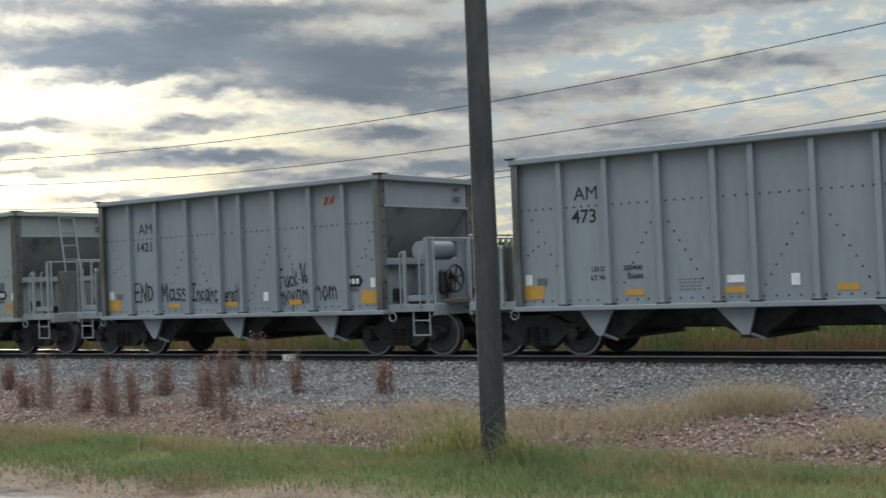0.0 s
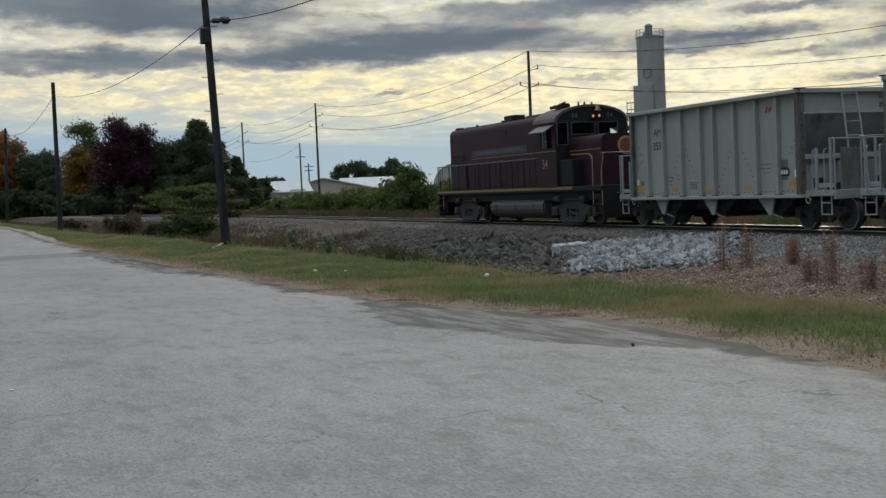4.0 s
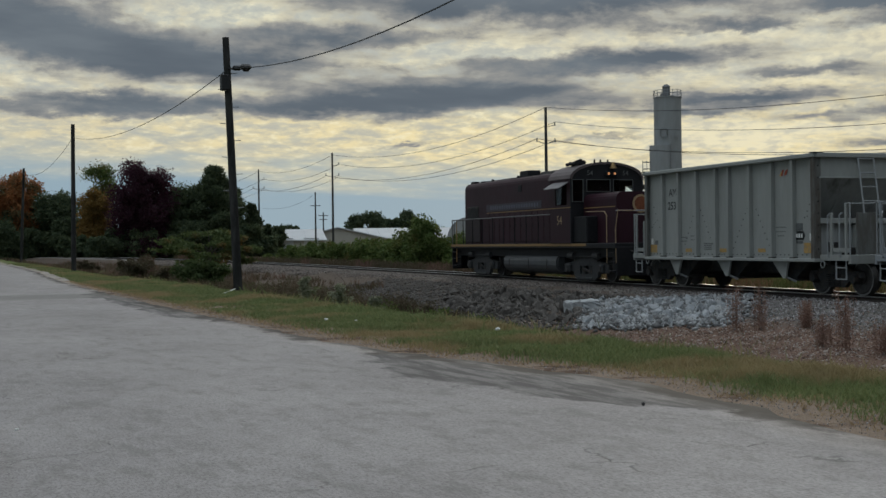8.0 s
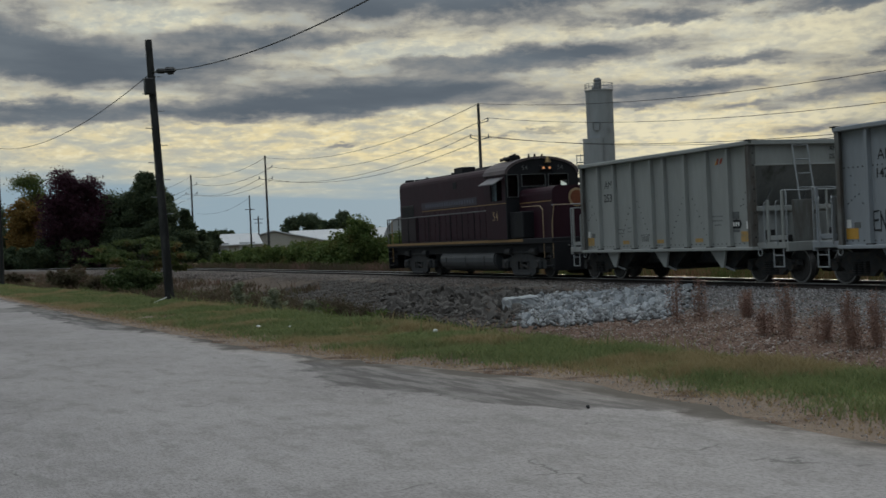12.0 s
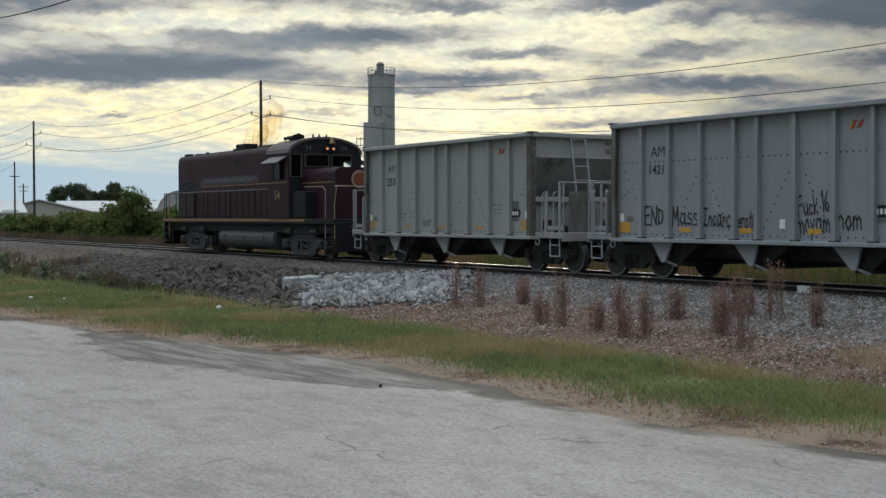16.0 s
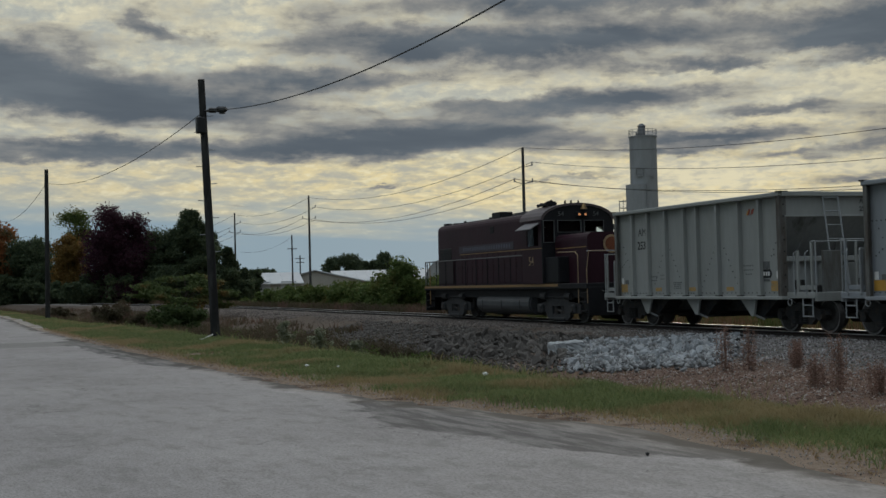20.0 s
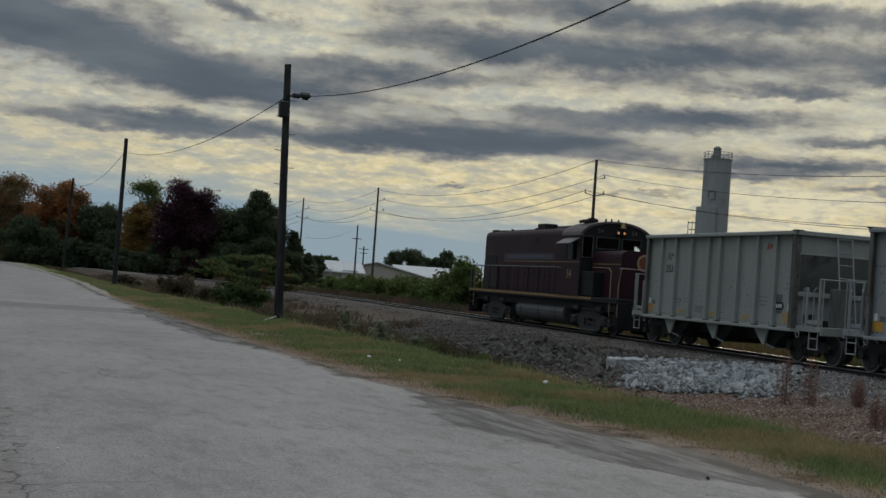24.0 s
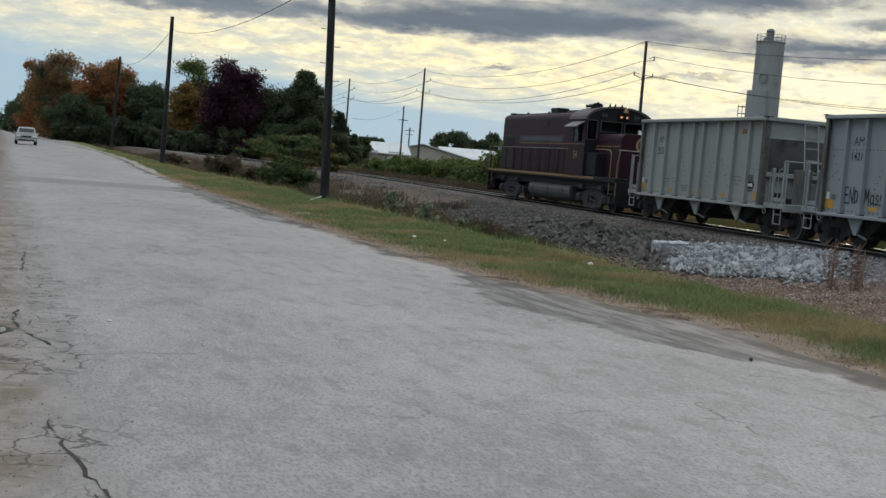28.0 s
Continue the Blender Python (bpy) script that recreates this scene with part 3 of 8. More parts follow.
def road_material():
    m = bpy.data.materials.new("worn_asphalt")
    m.use_nodes = True
    n = Nodes(m.node_tree)
    out = n.add("ShaderNodeOutputMaterial")
    b = n.add("ShaderNodeBsdfPrincipled")
    b.inputs["Specular IOR Level"].default_value = 0.18
    n.link(b.outputs[0], out.inputs[0])
    pos = n.add("ShaderNodeNewGeometry").outputs["Position"]
    x, y, z = n.xyz(pos)
    broad = n.noise(n.scaled(pos, (1, 0.6, 1)), 0.42, 6.0, 0.62)
    agg = n.noise(n.scaled(pos, (1, 0.4, 1)), 46.0, 3.0, 0.8)
    blot = n.noise(n.scaled(pos, (1, 0.35, 1)), 13.0, 4.0, 0.7)
    spots = n.noise(n.scaled(pos, (1, 0.4, 1)), 3.6, 8.0, 0.75)
    c = n.mix(n.step(broad, 0.3, 0.7), (0.240, 0.225, 0.223), (0.325, 0.306, 0.302))
    c = n.mix(n.math("MULTIPLY", n.step(agg, 0.45, 0.60), 0.50), c, (0.105, 0.098, 0.096))
    c = n.mix(n.math("MULTIPLY", n.step(blot, 0.50, 0.66), 0.35), c, (0.375, 0.355, 0.345))
    c = n.mix(n.math("MULTIPLY", n.step(spots, 0.46, 0.66), 0.45), c, (0.135, 0.128, 0.120))
    # worn, oil-dark surface along the outer edge, widest at the hollow
    e = n.t.nodes.new("ShaderNodeAttribute")
    e.attribute_name = "edge_distance"
    inner = e.outputs["Fac"]
    rag = n.math("MULTIPLY", n.math("SUBTRACT", n.noise(n.scaled(pos, (1, 0.45, 1)), 1.5, 6.0, 0.65), 0.5), 1.5)
    q = n.math("POWER", n.math("DIVIDE", n.math("SUBTRACT", y, 13.2), 4.0), 2.0)
    hollow = n.math("MULTIPLY", n.math("MAXIMUM", n.math("SUBTRACT", 1.0, q), 0.0), 1.70)
    far = n.math("MULTIPLY", n.math("MULTIPLY", n.step(y, 25.0, 29.0), n.step(y, 47.0, 43.0)), 0.75)
    width = n.math("ADD", n.math("ADD", n.math("ADD", hollow, far), 0.12), rag)
    depth = n.math("SUBTRACT", width, inner)
    worn = n.step(depth, -0.04, 0.12)
    streaks = n.noise(n.scaled(pos, (1, 0.16, 1), (0, 0, 0), (0, 0, 0.18)), 4.5, 5.0, 0.65)
    dull = n.mix(n.step(streaks, 0.40, 0.66), (0.065, 0.062, 0.064), (0.135, 0.128, 0.128))
    dull = n.mix(n.math("MULTIPLY", n.step(agg, 0.45, 0.60), 0.35), dull, (0.06, 0.058, 0.056))
    c = n.mix(n.math("MULTIPLY", worn, n.math("MULTIPLY_ADD", n.step(streaks, 0.62, 0.42), 0.35, 0.58)), c, dull)
    black = n.math("MULTIPLY", n.step(n.math("SUBTRACT", n.math("ADD", 0.34, n.math("MULTIPLY", rag, 0.8)), inner), -0.05, 0.15), n.math("MAXIMUM", n.step(n.noise(pos, 0.45, 3.0), 0.42, 0.54), n.math("MULTIPLY", n.step(y, 8.6, 9.6), n.step(y, 12.6, 11.0))))
    c = n.mix(n.math("MULTIPLY", black, 0.8), c, (0.030, 0.027, 0.025))
    # an old trench repair across the lanes
    trench = n.math("MULTIPLY", n.step(n.math("ADD", y, n.math("MULTIPLY", rag, 0.25)), 40.3, 40.6), n.step(n.math("ADD", y, n.math("MULTIPLY", rag, 0.25)), 44.7, 44.4))
    c = n.mix(n.math("MULTIPLY", trench, 0.5), c, (0.13, 0.126, 0.12))
    # crumbled near edge
    frayed = n.math("ADD", x, n.math("MULTIPLY", rag, 0.75))
    crumb = n.step(frayed, 0.75, 0.20)
    c = n.mix(n.math("MULTIPLY", crumb, 0.6), c, n.mix(n.step(spots, 0.4, 0.6), (0.12, 0.105, 0.095), (0.25, 0.225, 0.205)))
    bare = n.step(frayed, 0.22, -0.02)
    grit = n.noise(pos, 26.0, 5.0, 0.75)
    earth = n.mix(n.step(n.noise(pos, 1.8, 5.0, 0.6), 0.42, 0.58), n.mix(grit, (0.085, 0.068, 0.052), (0.20, 0.165, 0.13)), n.mix(grit, (0.15, 0.13, 0.115), (0.32, 0.28, 0.25)))
    c = n.mix(n.math("MULTIPLY", bare, 0.95), c, earth)
    # dusty edge with washed-on soil
    edge = n.step(n.math("ADD", inner, n.math("MULTIPLY", n.noise(pos, 0.9, 5.0, 0.65), 0.9)), 0.50, 0.25)
    edge = n.math("MULTIPLY", edge, n.step(hollow, 0.9, 0.3))
    c = n.mix(n.math("MULTIPLY", edge, 0.5), c, (0.20, 0.16, 0.125))
    # cracks
    warp = n.t.nodes.new("ShaderNodeVectorMath")
    warp.operation = "ADD"
    nz = n.t.nodes.new("ShaderNodeTexNoise")
    nz.inputs["Scale"].default_value, nz.inputs["Detail"].default_value = 1.4, 5.0
    n.link(pos, nz.inputs["Vector"])
    n.link(pos, warp.inputs[0])
    n.link(nz.outputs["Color"], warp.inputs[1])
    vo = n.t.nodes.new("ShaderNodeTexVoronoi")
    vo.feature = "DISTANCE_TO_EDGE"
    vo.inputs["Scale"].default_value = 0.33
    n.link(warp.outputs[0], vo.inputs["Vector"])
    crack = n.step(vo.outputs["Distance"], 0.006, 0.001)
    some = n.step(n.noise(pos, 0.6, 4.0, 0.7), 0.50, 0.58)
    crack = n.math("MULTIPLY", crack, some)
    c = n.mix(n.math("MULTIPLY", crack, 0.55), c, (0.06, 0.058, 0.055))
    # a net of small cracks where the near edge has broken up
    vn = n.t.nodes.new("ShaderNodeTexVoronoi")
    vn.feature = "DISTANCE_TO_EDGE"
    vn.inputs["Scale"].default_value = 3.2
    n.link(warp.outputs[0], vn.inputs["Vector"])
    net = n.math("MULTIPLY", n.step(vn.outputs["Distance"], 0.045, 0.008), n.math("MULTIPLY", n.step(frayed, 0.70, 0.40), n.step(frayed, -0.35, 0.05)))
    net = n.math("MULTIPLY", net, n.step(n.noise(pos, 0.7, 3.0), 0.40, 0.55))
    c = n.mix(n.math("MULTIPLY", net, 0.8), c, (0.045, 0.042, 0.040))
    crack = n.math("MAXIMUM", crack, net)
    n.link(c, b.inputs["Base Color"])
    n.link(n.math("ADD", 0.78, n.math("MULTIPLY", spots, 0.2)), b.inputs["Roughness"])
    bp = n.add("ShaderNodeBump", Strength=0.35, Distance=0.012)
    n.link(n.math("SUBTRACT", agg, n.math("MULTIPLY", crack, 2.0)), bp.inputs["Height"])
    n.link(bp.outputs[0], b.inputs["Normal"])
    return m


def strip(name, y0, y1, dy, lo, hi, z, thick, material, wob, seed, cols=14):
    """A flat paved sheet between two edge lines, with ragged edges and a thickness."""
    rng = np.random.default_rng(seed)
    ys = np.arange(y0, y1, dy)
    jl, jr = rng.normal(0, wob, len(ys)), rng.normal(0, wob, len(ys))
    L, R = np.array([lo(y) for y in ys]) + jl, np.array([hi(y) for y in ys]) + jr
    u = np.linspace(0, 1, cols)
    X = L[:, None] * (1 - u) + R[:, None] * u
    Y = np.repeat(ys[:, None], cols, 1)
    Zt = z + rise(Y) + 0.0 * X
    top = np.stack([X, Y, Zt], -1).reshape(-1, 3)
    bot = top - (0, 0, thick)
    k, nrow = cols, len(ys)
    i, j = np.meshgrid(np.arange(nrow - 1), np.arange(k - 1), indexing="ij")
    a = (i * k + j).ravel()
    f = [np.stack([a, a + 1, a + k + 1, a + k], 1)]
    o = len(top)
    r = np.arange(nrow - 1) * k
    f.append(np.stack([r, r + k, r + k + o, r + o], 1))
    r = r + k - 1
    f.append(np.stack([r, r + o, r + k + o, r + k], 1))
    c = np.arange(k - 1)
    f.append(np.stack([c, c + o, c + 1 + o, c + 1], 1))
    c = c + (nrow - 1) * k
    f.append(np.stack([c, c + 1, c + 1 + o, c + o], 1))
    ob = soup(name, np.concatenate([top, bot]), np.concatenate(f), material)
    inner = (R[:, None] - X).reshape(-1).astype(np.float32)
    ob.data.attributes.new("edge_distance", "FLOAT", "POINT").data.foreach_set("value", np.concatenate([inner, inner]))
    return ob


build_ground()
M["asphalt"] = road_material()
tagged(strip("road", -60, 360, 0.5, left_edge, right_edge, 0.0, 0.10, M["asphalt"], 0.05, 3), "pale worn asphalt road with cracks and broken edges", "road", kind="structure")


# ---------------------------------------------------------------- railway track
HEAD = -math.degrees(math.atan(0.062))     # turn of the train's line
RAIL = 0.05                                # height of the railhead


def on_track(y, z=RAIL):
    return pose(float(track_x(min(y, 62))) if y < 62 else 22.35 + 0.062 * y, y, z, 0, 0, HEAD)


def sweep(name, profile, ys, off, material, parent):
    """A profile of (x, z) carried along the track's line at a sideways offset."""
    ys = np.asarray(ys, float)
    xc = track_x(ys)
    tx = np.gradient(xc, ys)
    k = len(profile)
    v = []
    for x0, y0, t in zip(xc, ys, tx):
        nx, ny = 1 / math.hypot(1, t), -t / math.hypot(1, t)
        for px, pz in profile:
            v.append((x0 + nx * (px + off), y0 + ny * (px + off), pz + float(rise(y0))))
    f = []
    for i in range(len(ys) - 1):
        for j in range(k):
            a, b = i * k + j, i * k + (j + 1) % k
            f.append((a, b, b + k, a + k))
    return soup(name, v, f, material, parent)


def build_track():
    ys = np.concatenate([np.arange(-60, 62, 2.0), np.arange(62, 153, 1.5)])
    tr = empty("railway_track", pose(0, 0, 0), "single railway track with rusty rails and dark ties", "railway track")
    tagged(tr, kind="structure")
    prof = [(-0.075, -0.10), (0.075, -0.10), (0.075, -0.085), (0.012, -0.06), (0.012, 0.0), (0.036, 0.012), (0.036, 0.046), (-0.036, 0.046), (-0.036, 0.012), (-0.012, 0.0), (-0.012, -0.06), (-0.075, -0.085)]
    for off in (-0.755, 0.755):
        r = sweep("rail", prof, ys, off, M["rail_side"], tr)
        sweep("railhead", [(-0.0375, 0.026), (0.0375, 0.026), (0.036, 0.050), (-0.036, 0.050)], ys, off, M["rail_top"], r)["label"] = "bright polished running surface"
    bm = one(box, (0, 0, 0), (2.6, 0.22, 0.17), 0.012)
    first = part("tie", bm, M["tie"], tr, m=pose(float(track_x(-8)), -8, -0.175, 0, 0, HEAD))
    rng = random.Random(5)
    y = -8 + 0.56
    while y < 112:
        t = (float(track_x(y + 0.1)) - float(track_x(y))) / 0.1
        shared("tie", first, tr, pose(float(track_x(y)) + rng.uniform(-0.05, 0.05), y, -0.175 + float(rise(y)) + rng.uniform(-0.012, 0.006), 0, 0, -math.degrees(math.atan(t)) + rng.uniform(-1.5, 1.5)))
        y += 0.56 if y < 70 else 0.62
    # a pale whistle-stop marker block on the ties
    mk = part("rail_marker", one(box, (0, 0, 0), (0.10, 0.34, 0.20), 0.01), M["white"], None, m=pose(float(track_x(18.0)) - 1.05, 18.0, -0.02, 0, 0, HEAD))
    tagged(mk, "small white marker box beside the near rail", "marker")


build_track()


# ---------------------------------------------------------------- rolling stock
SIDE = Matrix(((0, 0, -1, 0), (-1, 0, 0, 0), (0, 1, 0, 0), (0, 0, 0, 1)))   # words on the side that faces the road
ENDM = Matrix(((1, 0, 0, 0), (0, 0, -1, 0), (0, 1, 0, 0), (0, 0, 0, 1)))    # words on an end that faces back along the track


def on_side(x, y, z):
    return Matrix.Translation((x, y, z)) @ SIDE


def on_end(x, y, z):
    return Matrix.Translation((x, y, z)) @ ENDM


WHEELS = []          # (wheelset, rest pose, radius)


def wheelset(car, y, r):
    w = part("axle", one(rod, (-0.95, 0, 0), (0.95, 0, 0), 0.085, n=12), M["wheel"], car, m=pose(0, y, r))
    for sx in (-1, 1):
        def wheel(bm):
            rod(bm, (sx * 0.69, 0, 0), (sx * 0.72, 0, 0), r + 0.028, n=32)
            rod(bm, (sx * 0.72, 0, 0), (sx * 0.83, 0, 0), r + 0.004, r - 0.004, n=32)
            rod(bm, (sx * 0.83, 0, 0), (sx * 0.845, 0, 0), r - 0.07, r - 0.09, n=32)
            rod(bm, (sx * 0.84, 0, 0), (sx * 0.90, 0, 0), 0.15, 0.12, n=16)
            for k in range(6):
                a = k * math.pi / 3
                rod(bm, (sx * 0.84, 0.24 * math.cos(a), 0.24 * math.sin(a)), (sx * 0.852, 0.24 * math.cos(a), 0.24 * math.sin(a)), 0.03, n=6)
        wh = part("wheel", B(wheel), M["wheel"], w)
        def rim(bm):
            n = 32
            for i in range(n):
                a, b = 2 * math.pi * i / n, 2 * math.pi * (i + 1) / n
                q = [bm.verts.new((sx * 0.832, rr * math.cos(t), rr * math.sin(t))) for rr, t in ((r - 0.045, a), (r, a), (r, b), (r - 0.045, b))]
                bm.faces.new(q if sx < 0 else q[::-1])
        part("tread_rim", B(rim), M["steel"], w, "bright worn steel rim")
    WHEELS.append((w, (0, y, r), r))
    return w


def freight_truck(car, yc, r=0.457):
    for sx in (-1, 1):
        def frame_side(bm):
            o = [(-1.12, 0.50), (-1.10, 0.62), (-0.66, 0.66), (-0.40, 0.80), (0.40, 0.80), (0.66, 0.66), (1.10, 0.62), (1.12, 0.50), (0.72, 0.46), (0.42, 0.22), (-0.42, 0.22), (-0.72, 0.46)]
            prism(bm, [(yc + a, b) for a, b in o], "x", sx * 1.0 - 0.07, sx * 1.0 + 0.07)
        fr = part("side_frame", B(frame_side), M["truck"], car)
        for dy in (-0.875, 0.875):
            def bearing(bm):
                rod(bm, (sx * 0.98, yc + dy, r), (sx * 1.16, yc + dy, r), 0.14, 0.12, n=14)
                box(bm, (sx * 1.0, yc + dy, r + 0.15), (0.2, 0.30, 0.10), 0.02)
            part("bearing", B(bearing), M["truck"], fr)
        def springs(bm):
            for dy in (-0.2, 0.0, 0.2):
                for k in range(6):
                    rod(bm, (sx * 1.08, yc + dy, 0.27 + k * 0.055), (sx * 1.08, yc + dy, 0.30 + k * 0.055), 0.085, n=10)
        part("spring_nest", B(springs), M["under"], fr)
    part("bolster", one(box, (0, yc, 0.68), (2.0, 0.42, 0.24), 0.03), M["truck"], car)
    wheelset(car, yc - 0.875, r)
    wheelset(car, yc + 0.875, r)


def coupler(car, y0, y1):
    def f(bm):
        box(bm, (0, (y0 + y1) / 2, 0.86), (0.16, abs(y1 - y0), 0.18), 0.02)
        box(bm, (0, y1, 0.86), (0.30, 0.26, 0.30), 0.04)
    part("coupler", B(f), M["truck"], car)


RIBS = (-1.0, -0.774, -0.557, -0.318, -0.078, 0.078, 0.318, 0.557, 0.774, 1.0)


M["deck_grey"] = make_mat("worn_deck_steel", (0.20, 0.20, 0.195), 0.75, var=0.25, scale=3, bump=0.2, col2=(0.12, 0.10, 0.085))


def hopper_end(car, s, L, paint, brake, ladder, c_len):
    """The platform end of a hopper car; s is +1 or -1 along the track."""
    h = L / 2
    def on(bm, c, size, bevel=0.0):
        box(bm, (c[0], s * (h + c[1]), c[2]), size, bevel)
    part("end_panel", one(box, (0, s * (h - 0.02), 3.47), (3.06, 0.04, 0.60)), paint, car)
    part("panel_lip", one(box, (0, s * (h + 0.005), 3.17), (3.08, 0.05, 0.05), 0.008), paint, car)
    def chute(bm):
        a = [(s * (h - 0.01), 3.16), (s * (h - 0.06), 3.16), (s * (h - 1.75), 1.02), (s * (h - 1.70), 1.00)]
        prism(bm, a, "x", -1.52, 1.52)
    sl = part("slope_sheet", B(chute), M["slope_paint"], car, "dusty grey slope sheet streaked with dark stains")
    for x in (-0.62, 0.62):
        def stiff(bm):
            prism(bm, [(s * (h - 0.40), 2.66), (s * (h - 0.47), 2.62), (s * (h - 1.10), 1.80), (s * (h - 0.95), 1.80)], "x", x - 0.04, x + 0.04)
        part("stiffener", B(stiff), M["slope_paint"], sl)
    part("end_chord", one(box, (0, s * (h + 0.03), 3.77), (3.34, 0.18, 0.13), 0.015), paint, car)
    part("end_sill", one(box, (0, s * (h + 1.22), 0.98), (3.0, 0.10, 0.24), 0.01), paint, car)
    part("deck", one(box, (0, s * (h + 0.62), 1.00), (2.9, 1.15, 0.04)), M["deck_grey"], car)
    # upright plate over the truck, capped by a pale cross beam
    part("shear_plate", one(box, (0, s * (h - 0.10), 1.47), (2.98, 0.03, 0.94)), M["slope_paint"], car)
    part("cross_beam", one(box, (0, s * (h - 0.04), 2.00), (3.04, 0.20, 0.14), 0.012), paint, car)
    # the plate is uncut: dark blocks stand for the shade in its openings
    for x in (-1.05, 1.05):
        part("plate_opening", one(box, (x, s * (h - 0.075), 1.30), (0.34, 0.03, 0.26), 0.006), M["under"], car)
    for x in (-0.42, 0.42):
        part("plate_web", one(box, (x, s * (h + 0.18), 1.45), (0.04, 0.55, 0.86), 0.006), paint, car)
    part("valve_box", one(box, (-0.78, s * (h + 0.24), 1.16), (0.30, 0.26, 0.24), 0.03), M["under"], car)
    for sx in (-1, 1):
        def post(bm):
            on(bm, (sx * 1.60, -0.01, 2.35), (0.22, 0.07, 2.80))
            on(bm, (sx * 1.70, -0.05, 2.35), (0.03, 0.14, 2.80))
        cp = part("corner_post", B(post), M["post_dirty"], car, "dirt-darkened corner post")
        part("post_cap", one(box, (sx * 1.62, s * (h + 0.02), 3.838), (0.30, 0.20, 0.03), 0.008), M["under"], cp)
        def heads(bm):
            for k in range(8):
                rod(bm, (sx * 1.58, s * (h + 0.02), 1.25 + 0.32 * k), (sx * 1.58, s * (h + 0.04), 1.25 + 0.32 * k), 0.024, n=6)
        part("bolt_row", B(heads), M["under"], cp)["kind"] = "stuff"
        part("end_side_sill", one(box, (sx * 1.48, s * (h + 0.62), 1.02), (0.10, 1.22, 0.16), 0.01), paint, car)
        part("toe_board", one(box, (sx * 1.44, s * (h + 0.78), 1.22), (0.05, 0.75, 0.12), 0.008), paint, car)
        part("grab_post", one(box, (sx * 1.48, s * (h + 0.46), 1.58), (0.07, 0.09, 1.25), 0.01), paint, car)
        for dy in (0.40, 0.90):
            part("grab_iron", B(lambda bm: pipe(bm, [(sx * 1.50, s * (h + dy + 0.06), 1.02), (sx * 1.56, s * (h + dy), 1.06), (sx * 1.56, s * (h + dy), 2.14), (sx * 1.50, s * (h + dy + 0.06), 2.20)], 0.016)), M["rail_paint"], car)
        part("rail_post", one(box, (sx * 1.47, s * (h + 1.06), 1.72), (0.07, 0.06, 1.46), 0.01), paint, car)
        part("handrail", B(lambda bm: pipe(bm, [(sx * 1.47, s * (h + 1.06), 2.44), (sx * 1.47, s * (h + 1.22), 2.44), (sx * 1.47, s * (h + 1.22), 1.05)], 0.018)), M["rail_paint"], car)
        def step(bm):
            y0, y1 = s * (h + 0.66), s * (h + 1.08)
            pipe(bm, [(sx * 1.49, y0, 1.0), (sx * 1.49, y0, 0.46), (sx * 1.49, y1, 0.46), (sx * 1.49, y1, 1.0)], 0.018)
            pipe(bm, [(sx * 1.49, y0, 0.76), (sx * 1.49, y1, 0.76)], 0.016)
        part("sill_step", B(step), M["rail_paint"], car)
    part("cross_rail", B(lambda bm: pipe(bm, [(-1.47, s * (h + 1.06), 2.44), (1.47, s * (h + 1.06), 2.44)], 0.018)), M["rail_paint"], car)
    for x in (-0.05, 0.42):
        part("rail_post", one(box, (x, s * (h + 1.06), 1.72), (0.06, 0.06, 1.46), 0.01), paint, car)
    part("air_reservoir", one(rod, (0.5, s * (h + 0.35), 1.26), (1.2, s * (h + 0.35), 1.26), 0.15, n=16), M["under"], car)
    part("brake_pipe", B(lambda bm: pipe(bm, [(-0.6, s * (h + 1.24), 1.02), (-0.2, s * (h + 1.3), 0.94), (0.5, s * (h + 1.3), 0.70)], 0.022)), M["truck"], car)
    part("air_hose", B(lambda bm: pipe(bm, [(-0.35, s * (h + 1.28), 0.86), (-0.35, s * (h + 1.42), 0.62), (-0.32, s * (h + 1.62), 0.42), (-0.28, s * (h + 1.82), 0.42)], 0.028)), M["black"], car, "black rubber air hose")
    part("tie_ring", B(lambda bm: pipe(bm, [(-1.55, s * (h + 0.16) + 0.09 * math.cos(a), 0.84 + 0.09 * math.sin(a)) for a in np.linspace(0, 2 * math.pi, 13)], 0.014)), M["rail_paint"], car)
    if ladder:
        a0, b0 = Vector((-0.34, s * (h + 0.09), 3.72)), Vector((-0.42, s * (h + 0.62), 1.05))
        lad = part("ladder", B(lambda bm: [rod(bm, a0 + Vector((x, 0, 0)), b0 + Vector((x, 0, 0)), 0.024, n=6) for x in (0.0, 0.50)]), M["rail_paint"], car, "pale steel end ladder")
        for k in range(7):
            q = a0.lerp(b0, (k + 0.12) / 7)
            part("rung", one(rod, q, q + Vector((0.50, 0, 0)), 0.017, n=6), M["rail_paint"], lad)
        part("backing_plate", one(box, (-0.72, s * (h + 0.92), 1.62), (0.66, 0.03, 1.16), 0.01), M["plate_dull"], car)
    if brake:
        # frame plate with a round-cornered opening for the air drum
        def plate(bm):
            for x0, x1, z0, z1 in ((-1.47, 0.04, 1.04, 1.98), (-1.47, 0.04, 2.38, 2.46), (-1.47, -1.22, 1.98, 2.38), (-0.30, 0.04, 1.98, 2.38)):
                on(bm, ((x0 + x1) / 2, 0.98, (z0 + z1) / 2), (x1 - x0, 0.03, z1 - z0))
        part("brake_frame", B(plate), paint, car)
        part("air_drum", one(rod, (-1.25, s * (h + 0.70), 2.20), (-0.25, s * (h + 0.70), 2.20), 0.20, n=20), paint, car)
        part("brake_housing", one(box, (-0.86, s * (h + 1.04), 1.54), (0.36, 0.16, 0.50), 0.05), M["black"], car)
